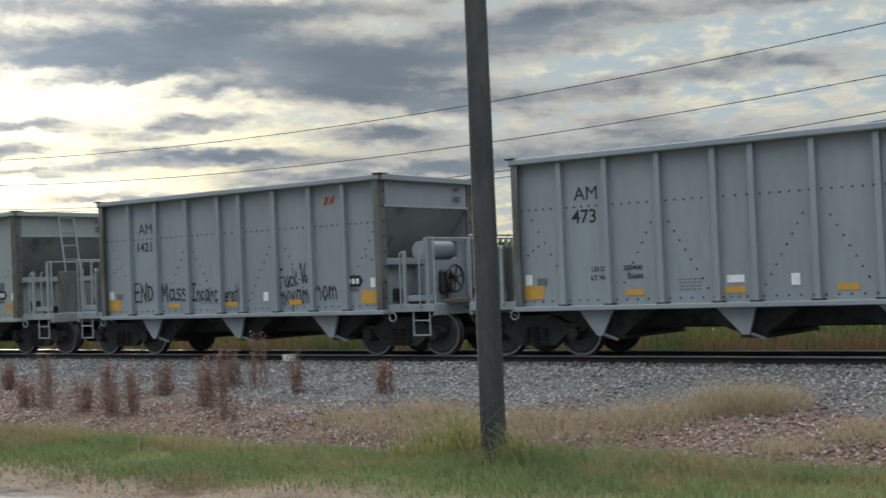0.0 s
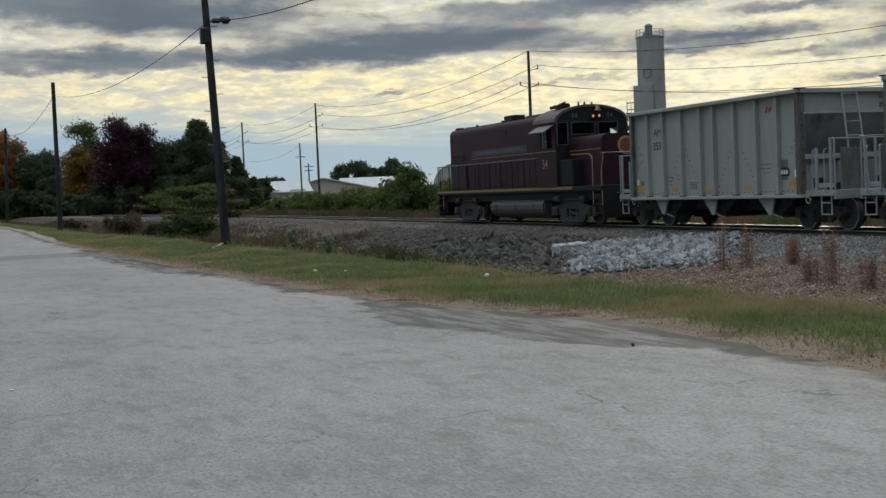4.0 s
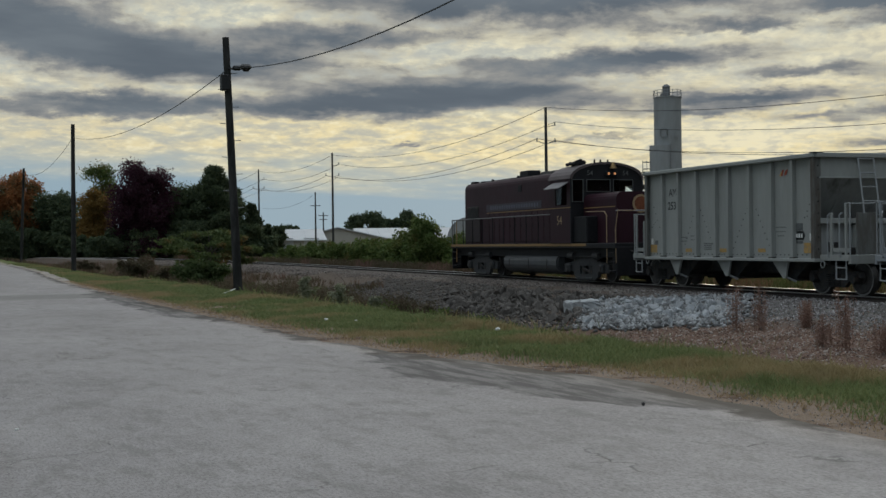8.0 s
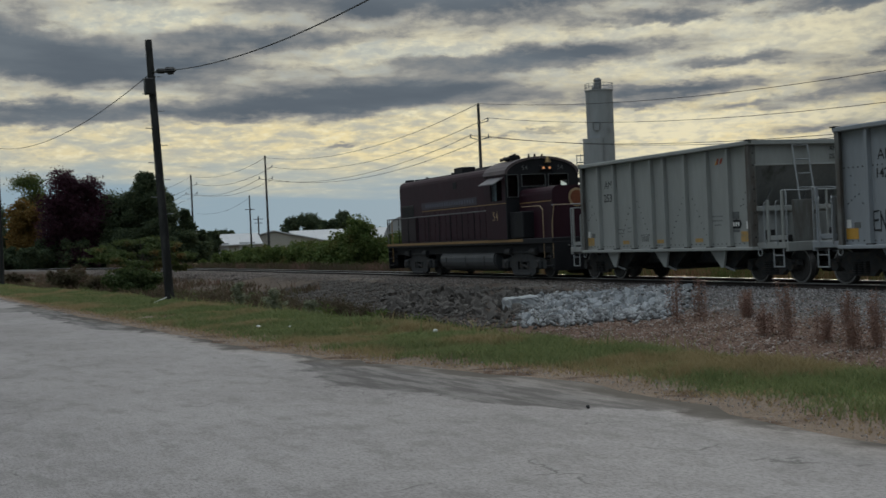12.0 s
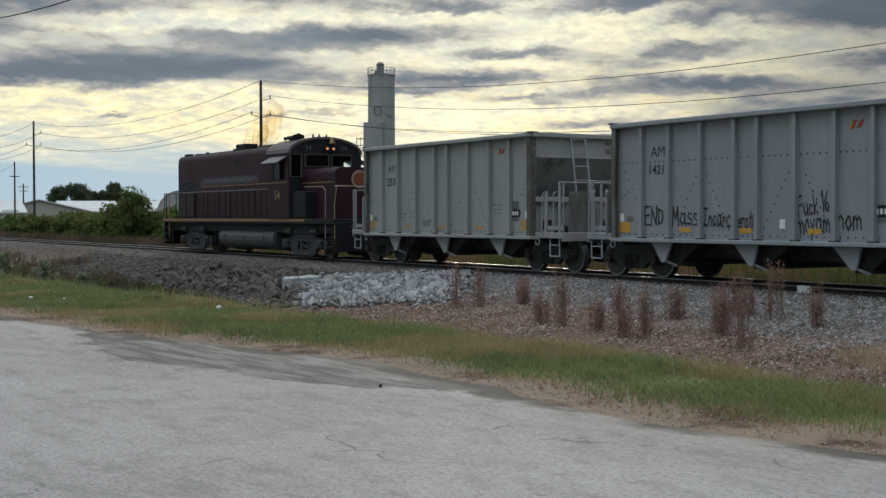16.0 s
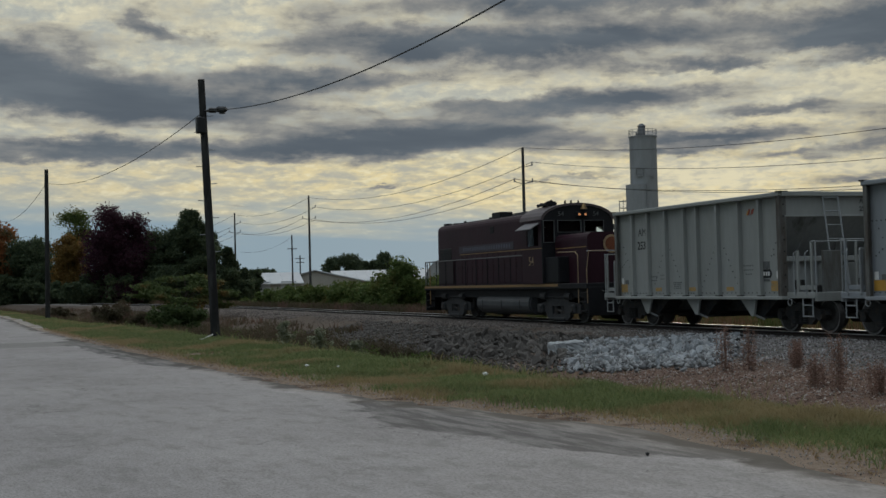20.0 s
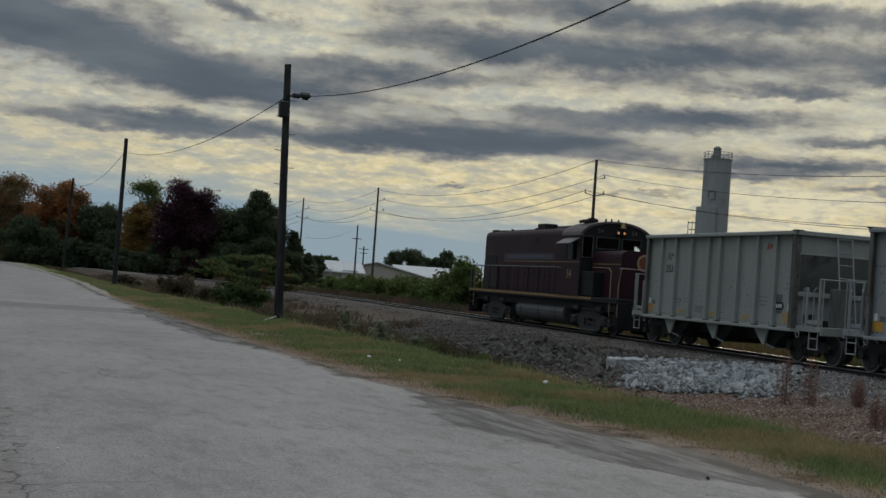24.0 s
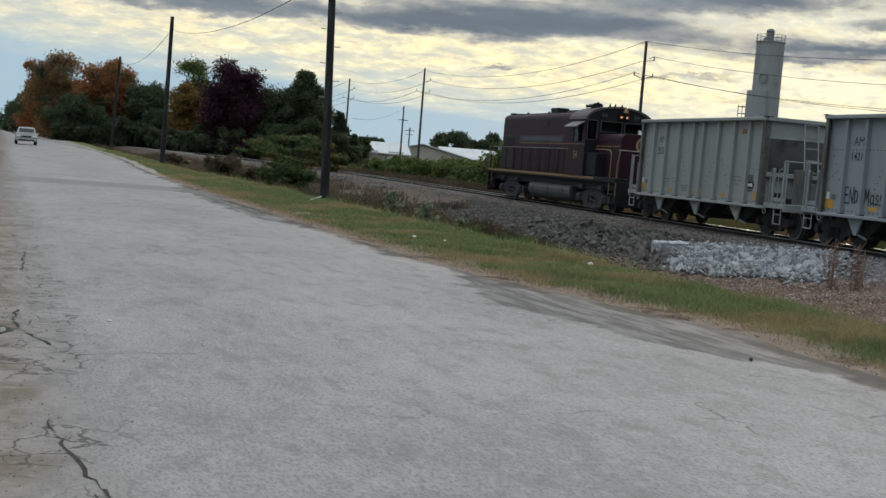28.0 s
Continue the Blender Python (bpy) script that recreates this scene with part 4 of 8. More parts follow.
        part("brake_chain", one(rod, (-0.84, s * (h + 1.06), 1.30), (-0.80, s * (h + 1.06), 0.95), 0.02, n=6), M["black"], car)
        def bw(bm):
            c = Vector((-0.66, s * (h + 1.16), 1.60))
            n = 20
            ring = [c + Vector((0.28 * math.cos(2 * math.pi * i / n), 0, 0.28 * math.sin(2 * math.pi * i / n))) for i in range(n + 1)]
            pipe(bm, ring, 0.026, 6)
            for k in range(6):
                a = 2 * math.pi * k / 6 + 0.3
                rod(bm, c, c + Vector((0.28 * math.cos(a), 0, 0.28 * math.sin(a))), 0.020, n=6)
            rod(bm, c - Vector((0, s * 0.12, 0)), c + Vector((0, s * 0.03, 0)), 0.06, n=10)
        part("brake_wheel", B(bw), M["black"], car, "black spoked hand brake wheel")
        part("brake_platform", one(box, (-0.7, s * (h + 1.28), 1.16), (0.9, 0.22, 0.04), 0.006), M["rust_grate"], car, "rusty brake step")
    coupler(car, s * (h + 1.2), s * c_len)


# one-line letter shapes for sprayed writing, in a box one unit high
STROKES = {
    "E": ((0.50, 1, 0.05, 0.97, 0, 0.02, 0.52, 0), (0.02, 0.5, 0.42, 0.53)),
    "N": ((0, 0, 0.05, 0.95), (0.05, 0.9, 0.42, 0.05, 0.5, 1)),
    "D": ((0.05, 0, 0.08, 0.9, 0.4, 0.78, 0.5, 0.45, 0.36, 0.1, 0.03, 0.02),),
    "M": ((0, 0, 0.10, 0.98, 0.30, 0.35, 0.52, 1, 0.58, 0),),
    "I": ((0.22, 1, 0.24, 0), (0, 1, 0.50, 0.98), (0, 0.02, 0.5, 0)),
    "F": ((0.5, 1, 0.06, 0.96, 0.02, 0), (0.04, 0.52, 0.4, 0.55)),
    "1": ((0.0, 0.8, 0.14, 1, 0.14, 0),),
    "6": ((0.36, 1, 0.06, 0.5, 0.06, 0.15, 0.26, 0, 0.4, 0.2, 0.26, 0.42, 0.05, 0.3),),
    "a": ((0.40, 0.5, 0.12, 0.56, 0, 0.25, 0.12, 0, 0.34, 0.12, 0.40, 0.55, 0.42, 0.08, 0.5, 0),),
    "s": ((0.36, 0.52, 0.12, 0.58, 0.04, 0.40, 0.34, 0.22, 0.30, 0.02, 0, 0.04),),
    "n": ((0, 0, 0.02, 0.56), (0.02, 0.36, 0.22, 0.58, 0.36, 0.42, 0.38, 0),),
    "m": ((0, 0, 0.02, 0.56), (0.02, 0.36, 0.16, 0.58, 0.26, 0.40, 0.27, 0.05), (0.27, 0.36, 0.42, 0.58, 0.53, 0.40, 0.55, 0)),
    "c": ((0.36, 0.48, 0.14, 0.56, 0, 0.28, 0.12, 0.02, 0.36, 0.08),),
    "r": ((0, 0, 0.02, 0.56), (0.02, 0.34, 0.16, 0.56, 0.32, 0.52)),
    "e": ((0.02, 0.28, 0.36, 0.32, 0.26, 0.56, 0.04, 0.44, 0.04, 0.1, 0.36, 0.04),),
    "t": ((0.16, 0.95, 0.14, 0.04, 0.30, 0), (0, 0.6, 0.32, 0.62)),
    "i": ((0.05, 0.52, 0.05, 0), (0.04, 0.74, 0.07, 0.78)),
    "o": ((0.18, 0.55, 0, 0.28, 0.16, 0, 0.36, 0.22, 0.26, 0.52, 0.16, 0.55),),
    "u": ((0, 0.56, 0.04, 0.08, 0.22, 0.02, 0.36, 0.2, 0.38, 0.56, 0.42, 0),),
    "k": ((0, 1, 0.02, 0), (0.36, 0.6, 0.03, 0.28, 0.40, 0),),
    "y": ((0, 0.56, 0.16, 0.16), (0.38, 0.58, 0.16, 0.12, 0.02, -0.35)),
}


def sprayed(text, size, car, m, seed, w=0.022):
    """Handwritten spray paint: soft-ended ribbons that wander from letter to letter."""
    rng = random.Random(seed)
    bm = bmesh.new()
    x0 = 0.0
    for ch in text:
        if ch == " ":
            x0 += 0.3
            continue
        lines = STROKES[ch]
        lift, big = rng.uniform(-0.05, 0.05), rng.uniform(0.92, 1.10)
        for line in lines:
            pts = [Vector(((x0 + u * big) * size, (v * big + lift) * size)) for u, v in zip(line[::2], line[1::2])]
            for a, b in zip(pts, pts[1:]):
                d = (b - a).normalized() * w * 0.5
                nrm = Vector((-d.y, d.x)) * rng.uniform(0.85, 1.25)
                a2, b2 = a - d, b + d
                q = [a2 - nrm * 0.7, a2 - nrm * 0.7 + nrm * 1.4, b2 + nrm, b2 - nrm]
                prism(bm, [(p.x, p.y) for p in q], "z", 0.0, 0.001 + 0.0004 * rng.random())
        x0 += max(max(line[::2]) for line in lines) + 0.16
    return part("graffiti", bm, M["spray"], car, "black sprayed handwriting", m)


def hopper(L, y, number, paint, label, graffiti=False, c_len=6.33, brake=False, rows_top=True):
    car = empty("hopper_car", on_track(y), label, "freight car", "hopper cars of the train")
    h = L / 2
    k0 = h / 4.45
    ribs = [f * h for f in RIBS]
    for sx in (-1, 1):
        for a, b in zip(ribs, ribs[1:]):
            part("side_panel", one(box, (sx * 1.535, (a + b) / 2, 2.36), (0.03, b - a, 2.80)), paint, car)
        for i, a in enumerate(ribs):
            edge = i in (0, len(ribs) - 1)
            if edge:
                continue
            def rib(bm):
                w = 0.05
                prism(bm, [(a - w, 0.98), (a + w, 0.98), (a + w, 3.70), (a - w, 3.70)], "x", min(sx * 1.55, sx * 1.675), max(sx * 1.55, sx * 1.675))
            r = part("rib", B(rib), paint, car)
            part("rib_foot", one(box, (sx * 1.615, a, 1.005), (0.13, 0.22, 0.05), 0.01), M["truck"], r)
        part("top_chord", one(box, (sx * 1.62, 0, 3.77), (0.26, L + 0.14, 0.12), 0.02), paint, car)
        part("side_sill", one(box, (sx * 1.60, 0, 0.95), (0.26, L + 0.1, 0.09), 0.012), paint, car)
        # bolt heads: a row above the middle, slanting rows below, a row along the foot
        pts = []
        for i, (a, b) in enumerate(zip(ribs, ribs[1:])):
            if rows_top:
                m = 3 if i == 4 else 6
                pts += [(a + (b - a) * (k + 0.6) / (m + 0.2), 2.84) for k in range(m)]
            pts += [(a + (b - a) * (k + 0.5) / 5, 1.09) for k in range(5)]
        for y0, z0, y1, z1, m in ((ribs[6] + 0.21, 2.46, ribs[7] - 0.28, 1.40, 7), (ribs[6] - 0.14, 2.46, ribs[5] + 0.22, 1.25, 8),
                                  (ribs[3] + 0.23, 2.46, ribs[4] - 0.14, 1.28, 8), (ribs[3] - 0.24, 2.40, ribs[2] + 0.24, 1.36, 7),
                                  (h - 0.33, 2.64, h - 0.84, 1.75, 5), (h - 0.44, 2.14, h - 0.20, 1.98, 3),
                                  (0.28 - h, 2.64, 0.84 - h, 1.75, 6), (0.50 - h, 2.14, 0.20 - h, 1.98, 3)):
            pts += [(y0 + (y1 - y0) * k / (m - 1), z0 + (z1 - z0) * k / (m - 1)) for k in range(m)]
        def rivets(bm):
            for yy, zz in pts:
                rod(bm, (sx * 1.545, yy, zz), (sx * 1.562, yy, zz), 0.022, 0.018, n=6)
        part("bolt_row", B(rivets), M["bolt"], car, "rows of dark bolt heads")["kind"] = "stuff"
    # three hopper bays
    for y0, y1, tip in ((3.20, 2.47, 2.77), (0.46, -0.28, -0.08), (-2.34, -3.08, -2.89)):
        y0, y1, tip = y0 * k0, y1 * k0, tip * k0
        yb = (y0 + y1) / 2
        def bay(bm):
            prism(bm, [(yb + 1.30, 0.93), (yb - 1.15, 0.93), (yb - 0.42, 0.42), (yb - 0.05, 0.42)], "x", -1.30, 1.30)
        bayo = part("hopper_bay", B(bay), M["under"], car)
        for sx in (-1, 1):
            part("gusset", one(prism, [(y0, 0.92), (y1, 0.92), (tip - 0.06, 0.43), (tip + 0.06, 0.43)], "x", sx * 1.50 - 0.03, sx * 1.50 + 0.03), paint, bayo)
            part("gate_arm", one(rod, (sx * 1.46, tip - 0.02, 0.46), (sx * 1.30, tip - 0.25, 0.34), 0.03, n=6), M["rail_paint"], bayo)
        part("gate", one(box, (0, yb - 0.22, 0.39), (2.5, 0.5, 0.07), 0.01), M["truck"], bayo)
    part("hopper_trough", one(box, (0, 0, 0.74), (1.5, L - 1.6, 0.42), 0.03), M["under"], car)
    part("center_sill", one(box, (0, 0, 0.86), (0.42, L + 2.4, 0.32), 0.02), M["under"], car)
    # no cargo: a dark block put in for the shade inside the body
    part("load", one(box, (0, 0, 2.55), (3.02, L - 2.4, 0.9)), M["under"], car, "dark block standing for the shaded inside of the hopper")
    hopper_end(car, -1, L, paint, brake, not brake, c_len)
    hopper_end(car, 1, L, paint, False, True, c_len + (0.6 if number == "253" else 0.2))
    freight_truck(car, h)
    freight_truck(car, -h)
    # markings on the road side
    X = -1.556
    lettering("AM", 0.36, M["black"], car, on_side(X, 2.93 * k0, 3.07))
    lettering(number, 0.31 if number == "1421" else 0.36, M["black"], car, on_side(X, 2.98 * k0, 2.64), bold=0.005)
    lettering("AM", 0.18, M["black"], car, on_end(1.05, -h - 0.046, 3.58))
    lettering(number, 0.18, M["black"], car, on_end(1.05, -h - 0.046, 3.36), bold=0.003)
    def plate(yy, zz, w, hh, mat, name, label=""):
        return part(name, one(box, (X - 0.002, yy, zz), (0.006, w, hh)), mat, car, label)
    faded = M["yellow"] if number != "253" else M["yellow_dirty"]
    plate(h - 0.31, 1.26, 0.43, 0.26, faded, "reflector", "yellow reflective square")
    plate(-h + 0.45, 1.28, 0.42, 0.28, faded, "reflector", "yellow reflective square")
    for yy in (1.99, 0.06, -1.90):
        plate(yy * k0, 1.21, 0.38, 0.11, faded, "reflector", "yellow reflective strip")
    plate(h - 0.20, 1.50, 0.15, 0.20, M["white"], "label_plate")
    plate(h - 0.50, 1.46, 0.22, 0.14, M["stencil"], "stencil_block")
    plate(-h + 0.33, 1.58, 0.13, 0.20, M["white"], "label_plate")
    if number != "253":
        plate(-1.02, 1.36, 0.15, 0.20, M["white"], "label_plate", "small white notice plate")
        plate(0.05, 1.40, 0.32, 0.13, M["white"], "label_plate") if number == "473" else None
    # round-ended stencil panel with white figures as bars
    oct_ = [(0.26, 0.0), (0.18, 0.12), (-0.18, 0.12), (-0.26, 0.0), (-0.18, -0.12), (0.18, -0.12)]
    sp = part("stencil_panel", one(prism, oct_, "x", -0.003, 0.003), M["black"], car, "dark stencil panel with pale figures", pose(X - 0.002, -h + 0.86, 1.62))
    for k in range(3):
        part("figure_bar", one(box, (-0.005, -0.11 + 0.11 * k, 0.0), (0.004, 0.07, 0.11)), M["white"], sp)
    plate(-h + 0.86, 1.44, 0.28, 0.07, M["stencil"], "stencil_block")
    lines = ((0.95, 1.42, 0.50), (0.95, 1.36, 0.46), (0.95, 1.30, 0.42), (0.95, 1.24, 0.44))
    if number == "253":
        lines += ((2.3, 1.62, 0.42), (2.3, 1.50, 0.36), (1.75, 1.66, 0.40), (1.75, 1.54, 0.36), (-2.75, 1.86, 0.52), (-2.75, 1.74, 0.50), (-2.75, 1.62, 0.34))
        part("stencil_panel", one(box, (X - 0.003, -h + 0.86, 1.86), (0.006, 0.30, 0.20), 0.0), M["stencil"], car)
    for yy, zz, w in lines:
        n = max(3, int(w / 0.09))
        for k in range(n):
            part("stencil_line", one(box, (X, yy * k0 + w * (k / n - 0.5), zz), (0.003, w / n * 0.66, 0.034 if number == "253" else 0.016)), M["stencil"], car)
    # small slanted railway emblem, as plain strokes
    for k, (dy, dz, w, hh) in enumerate(((0.15, -0.02, 0.05, 0.12), (0.06, 0.01, 0.09, 0.17), (-0.05, 0.0, 0.04, 0.14), (-0.12, 0.02, 0.06, 0.15))):
        part("emblem", one(prism, [(-0.05, -hh / 2), (-0.05 + w, -hh / 2), (-0.05 + w - 0.07, hh / 2), (-0.05 - 0.07, hh / 2)], "x", -0.003, 0.003), M["red_logo"] if k else M["yellow"], car, "slanted red-orange emblem stroke", pose(X - 0.003, -2.92 * k0 + dy, 3.37 + dz))
    if graffiti:
        for i, (word, y0, z0, size, tilt, sx) in enumerate((("END", 3.40, 1.32, 0.42, 2, 0.86), ("Mass", 2.42, 1.32, 0.44, 1, 0.84), ("Incarc", 1.38, 1.32, 0.42, -2, 0.62), ("eratio", 0.28, 1.28, 0.36, -3, 0.55), ("Fuck 16", -1.47, 1.54, 0.40, 7, 0.62), ("moyam", -1.46, 1.16, 0.46, 4, 0.62), ("nom", -2.52, 1.24, 0.48, 3, 0.78))):
            sprayed(word, size, car, on_side(X - 0.003, y0, z0) @ pose(0, 0, 0, 0, 0, tilt) @ Matrix.Diagonal((sx, 1, 1, 1)), 40 + i, 0.048)
    return car


M["slope_paint"] = make_mat("stained_slope_paint", (0.27, 0.278, 0.275), 0.65, var=0.15, scale=1.1, bump=0.06, bscale=8, col2=(0.12, 0.115, 0.11), mixlo=0.54, mixhi=0.76, streak=True)
M["post_dirty"] = make_mat("dirty_post_paint", (0.115, 0.115, 0.108), 0.7, var=0.3, scale=2, bump=0.15, col2=(0.07, 0.058, 0.048), streak=True)
M["plate_dull"] = make_mat("dull_plate_paint", (0.15, 0.155, 0.148), 0.7, var=0.25, scale=2, bump=0.1, col2=(0.09, 0.082, 0.072), streak=True)
M["rail_paint"] = make_mat("pale_rail_paint", (0.25, 0.262, 0.268), 0.5, var=0.12, scale=5, bump=0.03)
M["rust_grate"] = make_mat("rusty_grating", (0.20, 0.13, 0.07), 0.8, var=0.3, scale=6, bump=0.2)
M["spray"] = make_mat("black_spray_paint", (0.020, 0.021, 0.024), 0.7, var=0.3, scale=5, bump=0.0)
M["bolt"] = make_mat("dark_bolt_steel", (0.035, 0.037, 0.040), 0.6, var=0.3, scale=9, bump=0.0)
M["stencil"] = make_mat("faded_stencil_paint", (0.11, 0.115, 0.115), 0.6, var=0.2, scale=7, bump=0.0)
M["yellow_dirty"] = make_mat("dirty_yellow_reflector", (0.40, 0.24, 0.075), 0.6, var=0.25, scale=5, bump=0.03, col2=(0.24, 0.20, 0.13))
Y253, Y1421, Y473, YLOCO = 31.76, 19.12, 6.885, 48.0
train = []
train.append(hopper(9.38, Y253, "253", M["car_grey_light"], "pale grey open hopper car numbered 253 on the rails", c_len=6.32, rows_top=False))
train.append(hopper(8.92, Y1421, "1421", M["car_grey"], "grey open hopper car numbered 1421 with black graffiti", graffiti=True, brake=True, c_len=6.12))
car473 = hopper(8.92, Y473, "473", M["car_grey"], "grey open hopper car numbered 473 with yellow reflectors", c_len=6.12)
train.append(car473)
for word, yy, zz in (("LD LMT", 2.66, 1.66), ("LT WT", 2.70, 1.50), ("230400", 2.02, 1.66), ("55600", 1.98, 1.50)):
    lettering(word, 0.13, M["black"], car473, on_side(-1.559, yy, zz), bold=0.002)


M["frame_grey"] = make_mat("grey_rubber", (0.085, 0.088, 0.088), 0.6, bump=0.02)
# cab roof: maroon paled in its base colour to stand for sky sheen
M["cab_roof"] = make_mat("sheen_cab_roof", (0.085, 0.066, 0.068), 0.45, var=0.25, scale=1.2, bump=0.05, spec=0.4)


M["name_pale"] = make_mat("faded_pale_blue_paint", (0.085, 0.085, 0.115), 0.55, var=0.3, scale=9, bump=0.0)
M["name_blue"] = make_mat("dull_blue_paint", (0.040, 0.034, 0.046), 0.55, var=0.25, scale=5, bump=0.0)


M["emblem_rust"] = make_mat("rust_orange_paint", (0.15, 0.045, 0.018), 0.55, var=0.4, scale=8, bump=0.0)
M["panel_dull"] = make_mat("dull_brown_paint", (0.030, 0.022, 0.024), 0.6, var=0.2, scale=1.5, bump=0.05, spec=0.25)
M["sunshade"] = make_mat("pale_grey_sheet", (0.16, 0.15, 0.155), 0.5, var=0.15, scale=3, bump=0.03)
M["gold_dull"] = make_mat("dull_gold_paint", (0.27, 0.19, 0.11), 0.55, var=0.2, scale=6, bump=0.0)
M["rail_dull"] = make_mat("worn_grey_rail", (0.11, 0.11, 0.11), 0.55, var=0.2, scale=5, bump=0.02)
M["truck_grey"] = make_mat("dusty_truck_casting", (0.032, 0.034, 0.036), 0.75, var=0.3, scale=4, bump=0.3, col2=(0.045, 0.042, 0.040), spec=0.3)


def locomotive():
    lo = empty("diesel_locomotive", on_track(YLOCO), "dark maroon diesel road switcher with gold stripe and black cab front", "locomotive")
    mr, bk = M["maroon"], M["loco_black"]
    part("platform", one(box, (0, -0.22, 1.36), (3.0, 17.45, 0.20), 0.02), bk, lo)
    for sx in (-1, 1):
        part("sill_stripe", one(box, (sx * 1.505, 0.95, 1.40), (0.01, 15.0, 0.10)), M["gold"], lo, "gold painted stripe")
    def rounded(x0, z0, z1, r, k=5):
        o = [(-x0, z0), (x0, z0)]
        o += [(x0 - r + r * math.cos(a), z1 - r + r * math.sin(a)) for a in np.linspace(0, math.pi / 2, k)]
        o += [(-x0 + r + r * math.cos(a), z1 - r + r * math.sin(a)) for a in np.linspace(math.pi / 2, math.pi, k)]
        return o
    part("underframe", one(box, (0, -0.2, 1.10), (2.5, 16.6, 0.36), 0.02), bk, lo)
    for y in (5.1, -5.9):
        part("gear_case", one(box, (0, y, 0.72), (1.3, 3.9, 0.62), 0.05), bk, lo)
    # long hood with doors, grilles and roof gear
    part("long_hood", one(prism, rounded(0.90, 1.46, 4.36, 0.28), "y", -3.4, 8.05), mr, lo)
    part("hood_end", one(prism, rounded(0.88, 1.46, 4.30, 0.34), "y", 8.05, 8.12), mr, lo)
    for k in range(14):
        y = -2.9 + k * 0.62
        for sx in (-1, 1):
            d = part("hood_door", one(box, (sx * 0.91, y, 2.20), (0.025, 0.58, 1.30), 0.006), mr, lo)
            part("latch", one(box, (sx * 0.926, y + 0.22, 2.25), (0.02, 0.04, 0.12)), bk, d)
    for sx in (-1, 1):
        part("radiator_grille", one(box, (sx * 0.91, 7.0, 2.45), (0.03, 1.5, 1.55), 0.01), M["truck"], lo, "dark louvred radiator grille")
        for k in range(12):
            part("louvre", one(box, (sx * 0.935, 7.0, 1.78 + k * 0.12), (0.03, 1.45, 0.03)), bk, lo)
        part("name_band", one(box, (sx * 0.912, 2.05, 3.10), (0.014, 6.3, 0.32)), M["name_blue"], lo, "dull blue-grey name band")
        for k in range(20):
            part("name_bar", one(box, (sx * 0.922, -0.7 + k * 0.28, 3.10), (0.006, 0.16, 0.16)), M["name_pale"], lo)
        part("hood_stripe", one(box, (sx * 0.914, 0.9, 2.88), (0.01, 8.5, 0.035)), M["gold"], lo)
        part("cab_stripe", one(box, (sx * 1.555, -4.37, 2.84), (0.01, 1.9, 0.035)), M["gold"], lo)
        part("nose_stripe", one(box, (sx * 1.005, -6.7, 2.80), (0.01, 2.6, 0.035)), M["gold"], lo)
        part("access_hatch", one(box, (sx * 0.91, 1.2, 3.85), (0.02, 0.40, 0.30), 0.01), bk, lo)
        part("dull_panel", one(box, (sx * 0.905, -2.6, 3.72), (0.02, 1.4, 0.72), 0.01), M["panel_dull"], lo, "dull grey-brown replaced hood panel")
        part("dull_panel", one(box, (sx * 0.945, 6.95, 2.1), (0.02, 2.0, 1.1), 0.01), M["panel_dull"], lo)
    part("roof_ridge", one(prism, [(-0.5, 4.34), (0.5, 4.34), (0.40, 4.50), (-0.40, 4.50)], "y", -2.9, 0.0), bk, lo)
    part("radiator_fan_hatch", one(rod, (0, 6.6, 4.34), (0, 6.6, 4.42), 0.62, n=24), bk, lo)
    part("exhaust_stack", one(box, (0, 2.15, 4.52), (0.62, 1.0, 0.32), 0.04), bk, lo, "square sooty exhaust stack")
    part("roof_walk", one(box, (0, 4.6, 4.39), (0.7, 3.6, 0.08), 0.01), bk, lo)
    part("roof_walk", one(box, (0, 1.0, 4.37), (0.9, 1.3, 0.06), 0.01), bk, lo)
    part("hood_corner_light", one(box, (-0.5, 7.7, 4.40), (0.28, 0.5, 0.12), 0.02), bk, lo)
    for y in (2.2, 5.3, 7.6):
        part("lifting_lug", one(box, (-0.55, y, 4.40), (0.08, 0.16, 0.12), 0.01), bk, lo)
    # cab: arched roof, windows through the walls
    half, zr = 1.55, 4.20
    arch = [(-half, 1.46), (half, 1.46), (half, zr - 0.25)] + [(half * math.cos(a), zr - 0.25 + 0.62 * math.sin(a)) for a in np.linspace(0.12, math.pi - 0.12, 13)] + [(-half, zr - 0.25)]
    part("cab_roof", one(prism, [(half * 1.03 * math.cos(a), zr - 0.25 + 0.65 * math.sin(a)) for a in np.linspace(0.0, math.pi, 15)] + [(half * 0.97 * math.cos(a), zr - 0.29 + 0.60 * math.sin(a)) for a in np.linspace(math.pi, 0.0, 15)], "y", -5.40, -3.35), M["cab_roof"], lo)
    part("cab_rear_wall", one(prism, arch, "y", -3.48, -3.4), mr, lo)
    def front(bm):
        z0, z1 = 3.44, 3.92
        y0, y1 = -5.35, -5.27
        for x0, x1, a, b in ((-1.55, 1.55, 1.46, 2.9), (-1.55, -1.50, 2.9, z1), (-1.50, -1.02, 2.9, 3.05), (-1.02, -0.88, 2.9, z1), (0.14, 0.26, 2.9, z1), (1.12, 1.55, 2.9, z1), (-0.88, 1.12, 2.9, z0)):
            prism(bm, [(x0, a), (x1, a), (x1, b), (x0, b)], "y", y0, y1)
        top = [(-half, z1), (half, z1)] + [(half * math.cos(a), zr - 0.25 + 0.62 * math.sin(a)) for a in np.linspace(0.02, math.pi - 0.02, 13)]
        prism(bm, top, "y", y0, y1)
